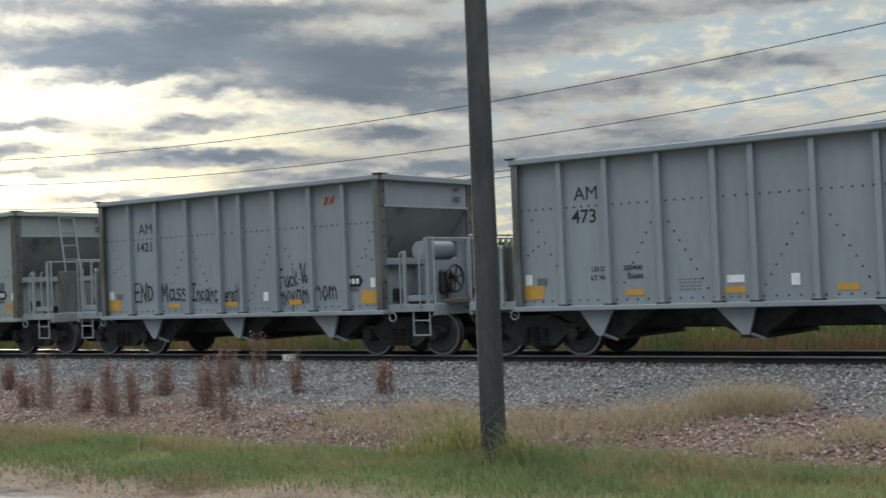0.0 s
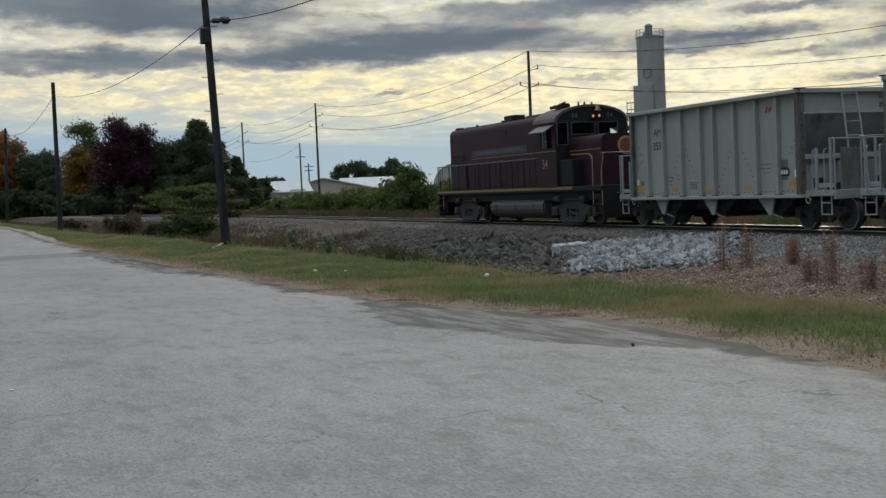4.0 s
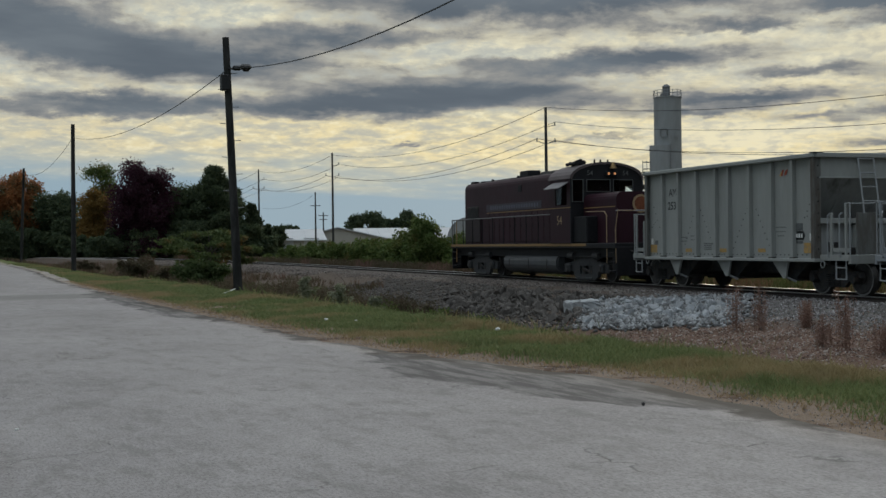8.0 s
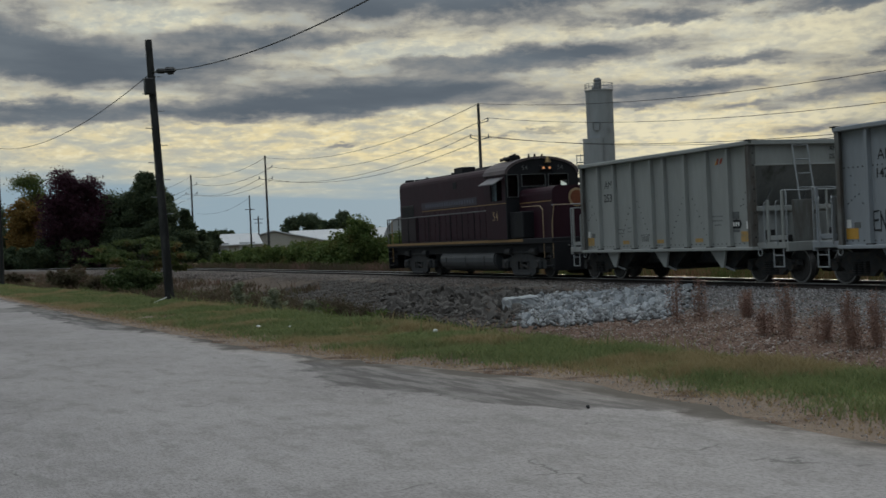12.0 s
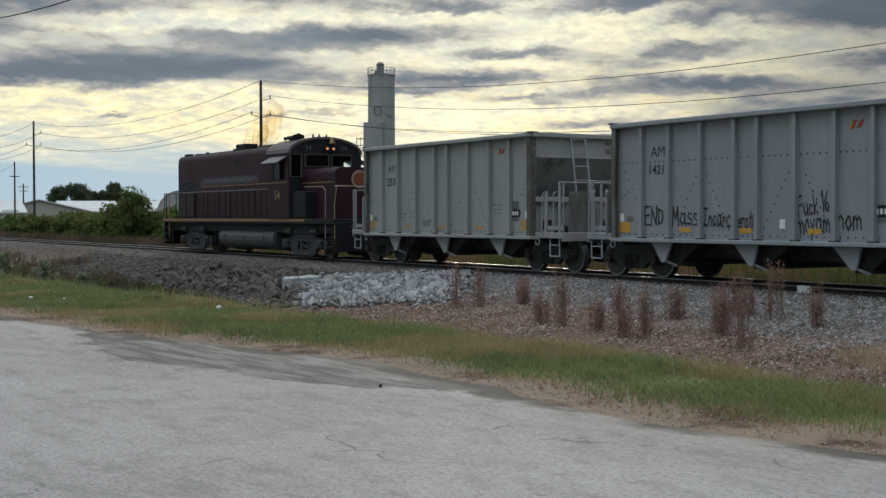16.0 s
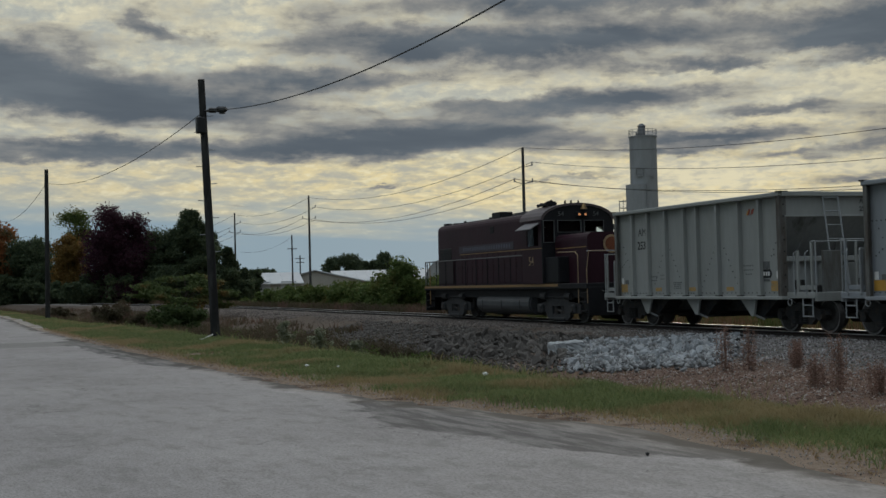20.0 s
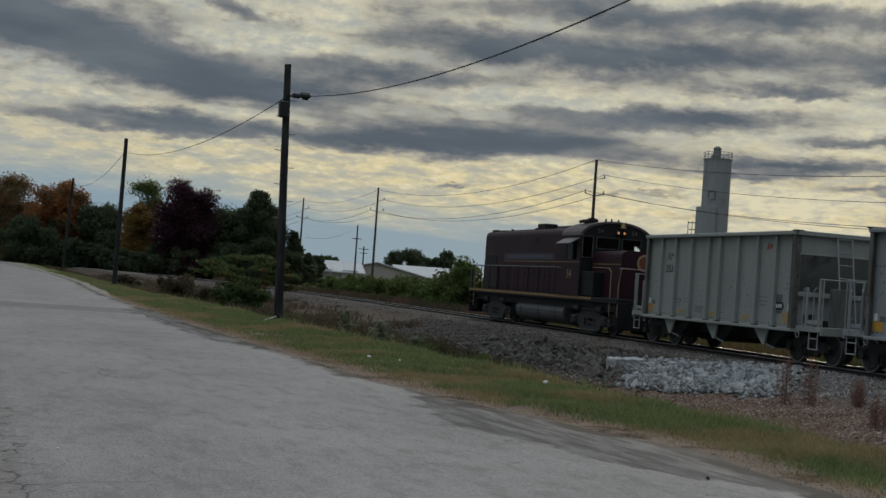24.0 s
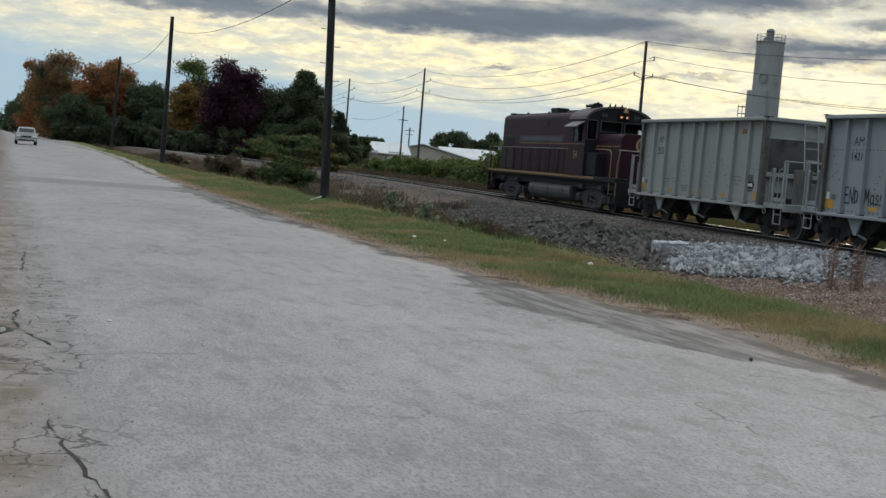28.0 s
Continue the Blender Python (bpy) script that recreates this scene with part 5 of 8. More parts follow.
    fr = part("cab_front", B(front), bk, lo)
    for x0, x1, a, b, nm in ((-1.50, -1.02, 3.05, 3.92, "front_door_window"), (-0.88, 0.14, 3.44, 3.92, "windshield"), (0.26, 1.12, 3.44, 3.92, "windshield")):
        def rim(bm):
            w = 0.022
            for u0, u1, v0, v1 in ((x0, x1, a, a + w), (x0, x1, b - w, b), (x0, x0 + w, a + w, b - w), (x1 - w, x1, a + w, b - w)):
                prism(bm, [(u0, v0), (u1, v0), (u1, v1), (u0, v1)], "y", -5.385, -5.35)
        wn = part(nm, B(rim), M["frame_grey"], lo, "window in a grey rubber frame")
        gl = part("pane", one(box, ((x0 + x1) / 2, -5.31, (a + b) / 2), (x1 - x0, 0.012, b - a)), M["glass"], wn)
        gl.visible_shadow = False
    for sx in (-1, 1):
        def wall(bm):
            X0, X1 = sorted((sx * 1.50, sx * 1.55))
            for a, b, c, d in ((-5.27, -3.48, 1.46, 2.95), (-5.27, -4.98, 2.95, 4.0), (-3.92, -3.48, 2.95, 4.0), (-4.98, -3.92, 3.72, 4.0)):
                prism(bm, [(a, c), (b, c), (b, d), (a, d)], "x", X0, X1)
        part("cab_side", B(wall), mr, lo)
        gl = part("side_pane", one(box, (sx * 1.52, -4.20, 3.33), (0.012, 0.55, 0.76)), M["glass"], lo)
        gl.visible_shadow = False
        part("sunshade", one(prism, [(sx * 1.55, 3.84), (sx * 1.96, 3.60), (sx * 1.96, 3.57), (sx * 1.55, 3.80)], "y", -5.15, -3.7), M["sunshade"], lo, "pale grey metal sunshade over the side window")
    lettering("54", 0.50, M["gold_dull"], lo, on_side(-1.558, -4.30, 2.34), "gold road number", bold=0.002)
    for x in (-0.72, 0.80):
        lettering("54", 0.26, M["frame_grey"], lo, on_end(x, -5.356, 4.16), "grey number on the cab front", bold=0.002)
    hl = part("headlight_housing", one(box, (0.16, -5.40, 4.14), (0.52, 0.12, 0.22), 0.03), bk, lo)
    for x in (0.03, 0.29):
        part("headlight", one(rod, (x, -5.45, 4.14), (x, -5.475, 4.14), 0.048, n=16), M["lamp"], hl, "lit amber headlight")
    def bell(bm):
        c = (0.20, -5.5, 4.36)
        rod(bm, (c[0], c[1], c[2] - 0.02), (c[0], c[1], c[2] + 0.12), 0.15, 0.09, n=16)
        rod(bm, (c[0], c[1], c[2] + 0.12), (c[0], c[1], c[2] + 0.22), 0.09, 0.03, n=16)
    part("bell", B(bell), M["brass"], lo, "brass bell on the cab front")
    def horn(bm):
        for k, z in ((-0.12, 0.0), (0.02, 0.05), (0.16, 0.0)):
            rod(bm, (-0.85 + k, -4.1, 4.57 + z), (-0.85 + k, -4.75, 4.60 + z), 0.04, 0.10, n=10)
            rod(bm, (-0.85 + k, -4.1, 4.57 + z), (-0.85 + k, -3.8, 4.57 + z), 0.04, 0.07, n=10)
        rod(bm, (-1.05, -4.1, 4.57), (-0.6, -4.1, 4.60), 0.06, n=8)
        rod(bm, (-0.85, -4.1, 4.36), (-0.85, -4.1, 4.58), 0.06, n=8)
    part("horn", B(horn), bk, lo)
    for x, y in ((-0.45, -5.2), (-0.22, -5.25), (0.12, -5.2)):
        part("roof_fitting", one(rod, (x, y, 4.50), (x, y, 4.70), 0.05, 0.03, n=8), bk, lo)
    # short hood
    part("short_hood", one(prism, rounded(1.0, 1.46, 3.34, 0.26), "y", -8.08, -5.35), mr, lo)
    em = part("nose_emblem", one(rod, (0.0, -8.08, 2.90), (0.0, -8.10, 2.90), 0.34, n=28), M["gold_dull"], lo, "round orange nose emblem")
    part("emblem_core", one(rod, (0.0, -8.10, 2.90), (0.0, -8.11, 2.90), 0.26, n=24), M["emblem_rust"], em)
    part("battery_box", one(box, (-1.2, -5.95, 1.98), (0.5, 1.15, 1.0), 0.03), bk, lo)
    # walkway rails
    for sx in (-1, 1):
        for k in range(9):
            y = 8.15 - k * 1.27
            part("stanchion", one(rod, (sx * 1.46, y, 1.45), (sx * 1.46, y, 2.62), 0.02, n=6), bk, lo)
        part("handrail", B(lambda bm: pipe(bm, [(sx * 1.46, 8.4, 1.5), (sx * 1.46, 8.4, 2.62), (sx * 1.46, -3.3, 2.62)], 0.022)), M["rail_dull"], lo)
        part("step_handrail", B(lambda bm: pipe(bm, [(sx * 1.46, -6.5, 2.64), (sx * 1.46, -8.0, 2.62), (sx * 1.46, -8.2, 2.48), (sx * 1.46, -8.2, 0.74)], 0.016)), M["gold_dull"], lo)
        part("step_handrail", B(lambda bm: pipe(bm, [(sx * 0.7, -8.98, 2.62), (sx * 1.40, -8.98, 2.62), (sx * 1.46, -8.90, 1.95), (sx * 1.46, -8.92, 0.74)], 0.016)), M["gold_dull"], lo)
        for y in (8.05, -8.55):
            def steps(bm):
                for z in (0.45, 0.78, 1.10):
                    box(bm, (sx * 1.36, y, z), (0.24, 0.5, 0.04), 0.006)
                box(bm, (sx * 1.24, y, 0.85), (0.03, 0.56, 0.95))
            part("steps", B(steps), bk, lo)
        part("step_handrail", B(lambda bm: pipe(bm, [(sx * 1.46, 7.8, 2.62), (sx * 1.46, 7.8, 0.6)], 0.022)), M["gold"], lo)
    for s, y in ((1, 8.45), (-1, 8.92)):
        part("end_handrail", B(lambda bm: pipe(bm, [(-1.46, s * y, 2.62), (1.46, s * y, 2.62)], 0.022)), M["galv"], lo)
        part("pilot", one(box, (0, s * y, 0.80), (2.9, 0.08, 1.05), 0.02), bk, lo)
        coupler(lo, s * y, s * (y + 0.75))
        # sanding lamps and grab hooks on the end sill
        for x in (-0.9, 0.9):
            part("cut_lever", one(rod, (x, s * (y + 0.06), 1.18), (x * 0.2, s * (y + 0.10), 1.00), 0.014, n=6), M["rail_dull"], lo)
    # fuel tank and trucks
    def tank(bm):
        o = [(1.36 * abs(math.cos(a)) ** 0.55 * (1 if math.cos(a) > 0 else -1), 0.67 + 0.49 * abs(math.sin(a)) ** 0.8 * (1 if math.sin(a) > 0 else -1)) for a in (2 * math.pi * (k + 0.5) / 28 for k in range(28))]
        prism(bm, o, "y", -3.55, 2.1)
        bmesh.ops.bevel(bm, geom=[e for e in bm.edges if abs(e.verts[0].co.y - e.verts[1].co.y) < 0.01], offset=0.06, segments=2, affect="EDGES")
    part("fuel_tank", B(tank), M["tank"], lo, "dark grey fuel tank under the frame")
    for y in (-2.6, -0.7, 1.4):
        part("tank_strap", one(box, (-1.362, y, 0.62), (0.012, 0.06, 0.40), 0.003), M["truck"], lo)
    part("air_reservoir", one(rod, (-1.0, -2.2, 1.20), (-1.0, 1.8, 1.20), 0.12, n=14), M["truck"], lo)
    for yc in (5.1, -5.9):
        for sx in (-1, 1):
            # cast frame: a deep middle with a square opening, arms down to the journals
            def sf(bm):
                lo_x, hi_x = sorted((sx * 1.06, sx * 1.20))
                for o in ([(-1.05, 0.60), (-0.92, 0.98), (0.92, 0.98), (1.05, 0.60)],
                          [(-1.05, 0.60), (-0.52, 0.60), (-0.52, 0.30), (-0.80, 0.10), (-1.02, 0.20)],
                          [(1.05, 0.60), (1.02, 0.20), (0.80, 0.10), (0.52, 0.30), (0.52, 0.60)],
                          [(-0.80, 0.10), (-0.52, 0.30), (0.52, 0.30), (0.80, 0.10), (0.60, 0.04), (-0.60, 0.04)],
                          [(-1.05, 0.60), (-1.02, 0.36), (-1.90, 0.34), (-1.92, 0.66), (-1.30, 0.74), (-0.98, 0.80)],
                          [(1.05, 0.60), (0.98, 0.80), (1.30, 0.74), (1.92, 0.66), (1.90, 0.34), (1.02, 0.36)]):
                    prism(bm, [(yc + a, b) for a, b in o], "x", lo_x, hi_x)
            f = part("truck_frame", B(sf), M["truck_grey"], lo, "dusty dark grey cast truck frame")
            part("frame_lip", one(box, (sx * 1.21, yc, 0.95), (0.10, 1.95, 0.07), 0.015), M["truck_grey"], f)
            part("spring_plank", one(box, (sx * 1.21, yc, 0.12), (0.12, 1.25, 0.10), 0.02), M["truck_grey"], f)
            part("spring_pocket", one(box, (sx * 1.02, yc, 0.45), (0.06, 1.1, 0.34)), bk, f)
            part("equaliser", one(box, (sx * 1.12, yc, 0.42), (0.10, 0.86, 0.09), 0.02, pose(0, 0, 0, 14, 0, 0)), M["truck"], f)
            for dy in (-0.30, 0.30):
                part("coil_spring", one(rod, (sx * 1.10, yc + dy, 0.30), (sx * 1.10, yc + dy, 0.60), 0.10, n=12), M["truck"], f)
            for d in (-1, 1):
                part("brake_cylinder", one(rod, (sx * 1.26, yc + d * 0.86, 0.98), (sx * 1.26, yc + d * 1.34, 0.98), 0.13, n=14), M["truck_grey"], f)
                j = part("journal_box", one(box, (sx * 1.20, yc + d * 1.42, 0.50), (0.26, 0.36, 0.36), 0.06), M["truck_grey"], f)
                part("journal_cap", one(rod, (sx * 1.32, yc + d * 1.42, 0.50), (sx * 1.36, yc + d * 1.42, 0.50), 0.12, n=12), M["truck"], j)
                part("sand_pipe", B(lambda bm: pipe(bm, [(sx * 1.15, yc + d * 2.0, 1.20), (sx * 1.10, yc + d * 2.05, 0.55), (sx * 0.82, yc + d * 1.96, 0.14)], 0.022)), M["truck"], f)
        wheelset(lo, yc - 1.42, 0.508)
        wheelset(lo, yc + 1.42, 0.508)
    return lo


loco = locomotive()
train.insert(0, loco)


# ---------------------------------------------------------------- poles and wires
def wire(parent, a, b, sag, r=0.012, n=24, name="cable"):
    a, b = Vector(a), Vector(b)
    pts = [a.lerp(b, i / n) - Vector((0, 0, 4 * sag * (i / n) * (1 - i / n))) for i in range(n + 1)]
    return part(name, B(lambda bm: pipe(bm, pts, r, 4)), M["wire"], parent)


def road_pole(x, y, h, r0, r1, lean=(0, 0), label="dark weathered wooden utility pole on the grass verge", pegs=False, wood="wood_dark"):
    z = float(land(x, y))
    p = empty("utility_pole", pose(x, y, z), label, "utility pole", "poles beside the road")
    part("shaft", one(rod, (0, 0, -0.4), (lean[0], lean[1], h), r0, r1, n=14), M[wood], p)
    if pegs:
        for k in range(9):
            u = 0.34 + k * 0.065
            zz, s = h * u, -1 if k % 2 else 1
            part("step_peg", one(rod, (lean[0] * u, lean[1] * u, zz), (lean[0] * u + s * 0.34, lean[1] * u, zz + 0.02), 0.014, n=5), M["galv"], p)
    return p


p_near = road_pole(10.10, 5.42, 8.9, 0.122, 0.085, lean=(0.0, 0.02), label="grey weathered wooden utility pole with grass at its foot", wood="wood_pole")
p_lamp = road_pole(10.38, 42.4, 8.78, 0.16, 0.115, lean=(-0.34, 0.0), pegs=True, label="leaning dark utility pole with street lamp and transformer box")
part("transformer_box", one(box, (-0.42, -0.16, 7.22), (0.30, 0.28, 0.54), 0.03), M["black"], p_lamp)
part("lamp_arm", one(rod, (-0.30, 0, 7.70), (0.02, -0.05, 7.76), 0.04, n=8), M["galv"], p_lamp)
def lamp_head(bm):
    box(bm, (0.02, -0.05, 7.75), (0.30, 0.20, 0.16), 0.05)
    box(bm, (0.32, -0.05, 7.79), (0.42, 0.26, 0.19), 0.08)
    rod(bm, (0.34, -0.05, 7.72), (0.34, -0.05, 7.65), 0.12, 0.10, n=14)
part("lamp_head", B(lamp_head), M["black"], p_lamp)
p_two = road_pole(9.80, 84.0, 9.45, 0.16, 0.12, lean=(0.05, 0))
p_three = road_pole(10.05, 128.0, 9.1, 0.15, 0.11, lean=(0.35, 0))
road_wires = empty("overhead_cable", pose(0, 0, 0), "thin black cable slung between the roadside poles", "cable")
wire(road_wires, (10.10, 42.4, 7.62), (10.12, 5.35, 7.95), 1.35, 0.016)
wire(road_wires, (9.83, 84.0, 8.60), (10.06, 42.4, 7.55), 0.85, 0.014)
wire(road_wires, (10.35, 128.0, 8.75), (9.83, 84.0, 8.60), 1.0, 0.014)


def line_pole(x, y, h, big=True):
    z = float(land(x, y))
    p = empty("transmission_pole", pose(x, y, z), "tall slim power line pole with short insulator arms", "power pole", "poles of the power line behind the track")
    h = h - z
    part("shaft", one(rod, (0, 0, -0.4), (0, 0, h), 0.17, 0.11, n=12), M["wood_pole"], p)
    if big:
        for zz, sides in ((h - 1.45, (1,)), (h - 2.85, (-1, 1))):
            for s in sides:
                a = part("insulator_arm", one(rod, (0, 0, zz - 0.22), (s * 0.85, 0, zz), 0.035, n=6), M["galv"], p)
                part("insulator", one(rod, (s * 0.85, 0, zz - 0.05), (s * 0.85, 0, zz + 0.28), 0.07, 0.05, n=8), M["galv"], a)
    return p


TX = 49.5
for y, h in ((94.8, 12.85), (153.0, 13.1), (189.5, 13.1), (-6.0, 12.85)):
    line_pole(TX, y, h)
power = empty("power_line", pose(0, 0, 0), "three slack power line wires behind the track", "power line")
SPANS = ((-6.0, 94.8, 3.45), (94.8, 153.0, 1.7), (153.0, 189.5, 1.0), (189.5, 260.0, 1.5))
for y0, y1, sag in SPANS:
    for dx, z, near in ((0.0, 12.85, 12.5), (0.85, 11.65, 10.55), (-0.85, 10.20, 8.9), (0.85, 10.10, 8.8)):
        wire(power, (TX + dx, y0, near if y0 < 0 else z), (TX + dx, y1, z), sag, 0.022)
p = line_pole(62.0, 201.0, 10.2, big=False)
part("crossarm", one(box, (0, 0, 7.6), (1.6, 0.12, 0.12)), M["wood_pole"], p)
p = line_pole(69.0, 219.0, 7.3, big=False)
part("crossarm", one(box, (0, 0, 6.3), (1.8, 0.12, 0.12)), M["wood_pole"], p)
part("crossarm", one(box, (0, 0, 5.6), (1.4, 0.12, 0.12)), M["wood_pole"], p)
wire(power, (62, 201, 9.9), (50.2, 189.5, 7.2), 0.9, 0.02)

# ---------------------------------------------------------------- silo
M["vent_grey"] = make_mat("weathered_vent_steel", (0.13, 0.135, 0.14), 0.6, var=0.2, scale=1, bump=0.05)


def build_silo():
    x, y = 104.6, 161.5
    s = empty("silo", pose(x, y, 0), "tall pale grey concrete silo with roof railing and vent", "silo")
    top = 22.7
    part("tower", one(rod, (0, 0, -0.5), (0, 0, top), 2.02, n=48), M["silo"], s)
    for z in (4, 8, 12, 16, 20):
        part("hoop", one(rod, (0, 0, z), (0, 0, z + 0.12), 2.035, n=48), M["silo"], s)
    part("roof_slab", one(rod, (0, 0, top), (0, 0, top + 0.14), 2.12, n=48), M["silo"], s)
    def vent(bm):
        rod(bm, (-0.15, 0, top), (-0.15, 0, top + 1.7), 0.56, n=20)
        rod(bm, (-0.15, 0, top + 1.7), (-0.15, 0, top + 2.05), 0.66, 0.30, n=20)
        box(bm, (-0.75, 0, top + 0.45), (0.6, 0.5, 0.5), 0.04)
    part("vent_stack", B(vent), M["vent_grey"], s)
    rail = part("roof_railing", B(lambda bm: [pipe(bm, [(2.05 * math.cos(a), 2.05 * math.sin(a), top + z) for a in np.linspace(0, 2 * math.pi, 33)], 0.035, 5) for z in (0.62, 1.12)]), M["galv"], s)
    for k in range(16):
        a = 2 * math.pi * k / 16
        part("post", one(rod, (2.05 * math.cos(a), 2.05 * math.sin(a), top), (2.05 * math.cos(a), 2.05 * math.sin(a), top + 1.12), 0.035, n=5), M["galv"], rail)
    # lower tower and stair landing beside it
    part("side_tower", one(rod, (-0.95, -0.9, -0.5), (-0.95, -0.9, 15.6), 1.75, n=40), M["silo"], s)
    part("service_shaft", one(box, (-2.1, -1.2, 6.0), (0.9, 0.9, 13.6), 0.03), M["silo"], s)
    def cage(bm):
        for z in (10.6, 11.4, 12.2, 13.2):
            pipe(bm, [(-3.7, -1.6, z), (-2.5, -1.6, z), (-2.5, -0.4, z), (-3.7, -0.4, z), (-3.7, -1.6, z)], 0.04, 5)
        for a, b in ((-3.7, -1.6), (-2.5, -1.6), (-2.5, -0.4), (-3.7, -0.4), (-3.1, -1.6)):
            rod(bm, (a, b, -0.5), (a, b, 13.4), 0.045, n=5)
    part("stair_landing", B(cage), M["galv"], s)
    part("downpipe", one(rod, (0.45, -2.1, 0), (0.45, -2.1, 15.7), 0.14, n=10), M["galv"], s)
    # faded sign, as plain shapes
    c = part("faded_sign", one(box, (-0.55, -1.98, 17.4), (1.15, 0.10, 1.25), 0.2, pose(0, 0, 0, 0, 0, -14)), M["galv"], s, "faded dark emblem on the silo")
    for k in range(3):
        part("sign_bar", one(box, (0.55 + k * 0.42, -1.93 + 0.14 * k, 16.7), (0.30, 0.06, 0.55), 0.01, pose(0, 0, 0, 0, 0, 14 + k * 12)), M["galv"], c)
    s.matrix_basis = pose(x, y, 0, 0, 0, -33)


build_silo()


# ---------------------------------------------------------------- far sheds
M["roof_dull"] = make_mat("dull_curved_roof", (0.30, 0.31, 0.315), 0.55, var=0.15, scale=0.4, bump=0.05)
def shed(x, y, w, d, eave, ridge, turn, label, gable_x=True):
    s = empty("metal_shed", pose(x, y, 0.2, 0, 0, turn), label, "shed", "sheds beyond the track")
    def walls(bm):
        prism(bm, [(-d / 2, -0.6), (d / 2, -0.6), (d / 2, eave), (0, ridge - 0.1), (-d / 2, eave)], "x", -w / 2, w / 2)
    part("wall", B(walls), M["wall_tan"], s)
    for sg in (-1, 1):
        def roof(bm):
            prism(bm, [(sg * (d / 2 + 0.4), eave - 0.10), (0, ridge), (0, ridge + 0.14), (sg * (d / 2 + 0.4), eave + 0.06)], "x", -w / 2 - 0.4, w / 2 + 0.4)
        r = part("roof", B(roof), M["roof_white"], s, "pale sheet metal roof")
        for k in range(int(w / 2)):
            part("seam", one(prism, [(sg * (d / 2 + 0.4), eave + 0.06), (0, ridge + 0.14), (0, ridge + 0.19), (sg * (d / 2 + 0.4), eave + 0.11)], "x", -w / 2 + 2 * k, -w / 2 + 2 * k + 0.08), M["roof_white"], r)
    for k in range(3):
        part("door", one(box, (-w / 3 + k * w / 3, -d / 2 - 0.03, 1.2), (2.6, 0.06, 2.6), 0.02), M["roof_white"], s)
    return s


shed(60, 214, 13, 16, 2.1, 3.9, -12, "long low shed with a white metal roof")
shed(74, 226, 14, 18, 2.2, 4.3, 72, "tan gabled shed with a pale roof")
shed(88, 226, 20, 18, 2.2, 4.2, -14, "long low shed with a white metal roof")
rd = empty("round_shed", pose(92.5, 207, 0.2, 0, 0, -25), "pale round-roofed metal shed behind the hedge", "shed", "sheds beyond the track")
arc = [(3.9 * math.cos(a), 1.6 + 4.2 * math.sin(a)) for a in np.linspace(0, math.pi, 19)]
part("roof", one(prism, [(3.9, -0.6)] + arc + [(-3.9, -0.6)], "y", -6.0, 6.0), M["roof_dull"], rd, "dull pale curved metal roof")
for y in (-6.03, 0.0, 6.03):
    part("rib", B(lambda bm: pipe(bm, [(3.93 * math.cos(a), y, 1.6 + 4.23 * math.sin(a)) for a in np.linspace(0, math.pi, 19)], 0.06, 5)), M["galv"], rd)


# ---------------------------------------------------------------- trees
def blob_points(rng, blobs, per):
    """Leaf places in a crown built of many overlapping uneven clumps (centre, radii, share)."""
    out = []
    for (cx, cy, cz), (rx, ry, rz), k in blobs:
        m = int(per * k)
        d = rng.normal(size=(m, 3))
        d /= np.linalg.norm(d, axis=1)[:, None]
        r = rng.uniform(0, 1, (m, 1)) ** 0.42
        # sprays that stick out here and there
        bump = 1 + 0.20 * np.sin(6.1 * d[:, :1] + cx) * np.sin(5.3 * d[:, 2:3] + cz) + 0.16 * rng.normal(size=(m, 1))
        q = d * r * bump * (rx, ry, rz) + (cx, cy, cz)
        q[:, 2] = np.maximum(q[:, 2], 0.03)
        out.append(q)
    return np.concatenate(out)


def leaves(name, pts, size, material, parent, rng, kinds=None):
    """One leaf or leafy twig at each point: a bent pair of triangles, turned at random."""
    n = len(pts)
    a = rng.normal(size=(n, 3))
    a /= np.linalg.norm(a, axis=1)[:, None]
    b = np.cross(a, rng.normal(size=(n, 3)))
    b /= np.linalg.norm(b, axis=1)[:, None] + 1e-9
    s = size * rng.uniform(0.6, 1.35, (n, 1))
    v = np.stack([pts - a * s, pts + b * s * 0.55, pts + a * s * 1.1 + np.cross(a, b) * s * 0.25, pts - b * s * 0.55], 1).reshape(-1, 3)
    f = np.arange(4 * n).reshape(-1, 4)
    return soup(name, v, f, material, parent)


def tree(name, x, y, h, blobs, per, leaf, mat, label, category="tree", trunk=0.22, seed=1, group=""):
    """A trunk with limbs to each clump, and a crown of single leaves."""
    z = float(land(x, y))
    rng = np.random.default_rng(seed)
    t = empty(name, pose(x, y, z), label, category, group)
    def wood(bm):
        rod(bm, (0, 0, -0.3), (0.1, 0, h * 0.45), trunk, trunk * 0.6, n=9)
        rod(bm, (0.1, 0, h * 0.45), (0, 0.1, h * 0.85), trunk * 0.6, trunk * 0.15, n=7)
        for c, r, k in blobs:
            st = Vector((0.05, 0, min(c[2] * 0.6, h * 0.5)))
            rod(bm, st, Vector(c), trunk * 0.3, trunk * 0.06, n=5)
            for q in range(2):
                d = Vector(rng.normal(size=3)) * 0.45
                rod(bm, c, (c[0] + d.x * r[0], c[1] + d.y * r[1], c[2] + abs(d.z) * r[2]), trunk * 0.12, trunk * 0.03, n=4)
    part("trunk", B(wood), M["bark"], t)
    leaves("crown", blob_points(rng, blobs, per), leaf, mat, t, rng)["kind"] = "stuff"
    return t


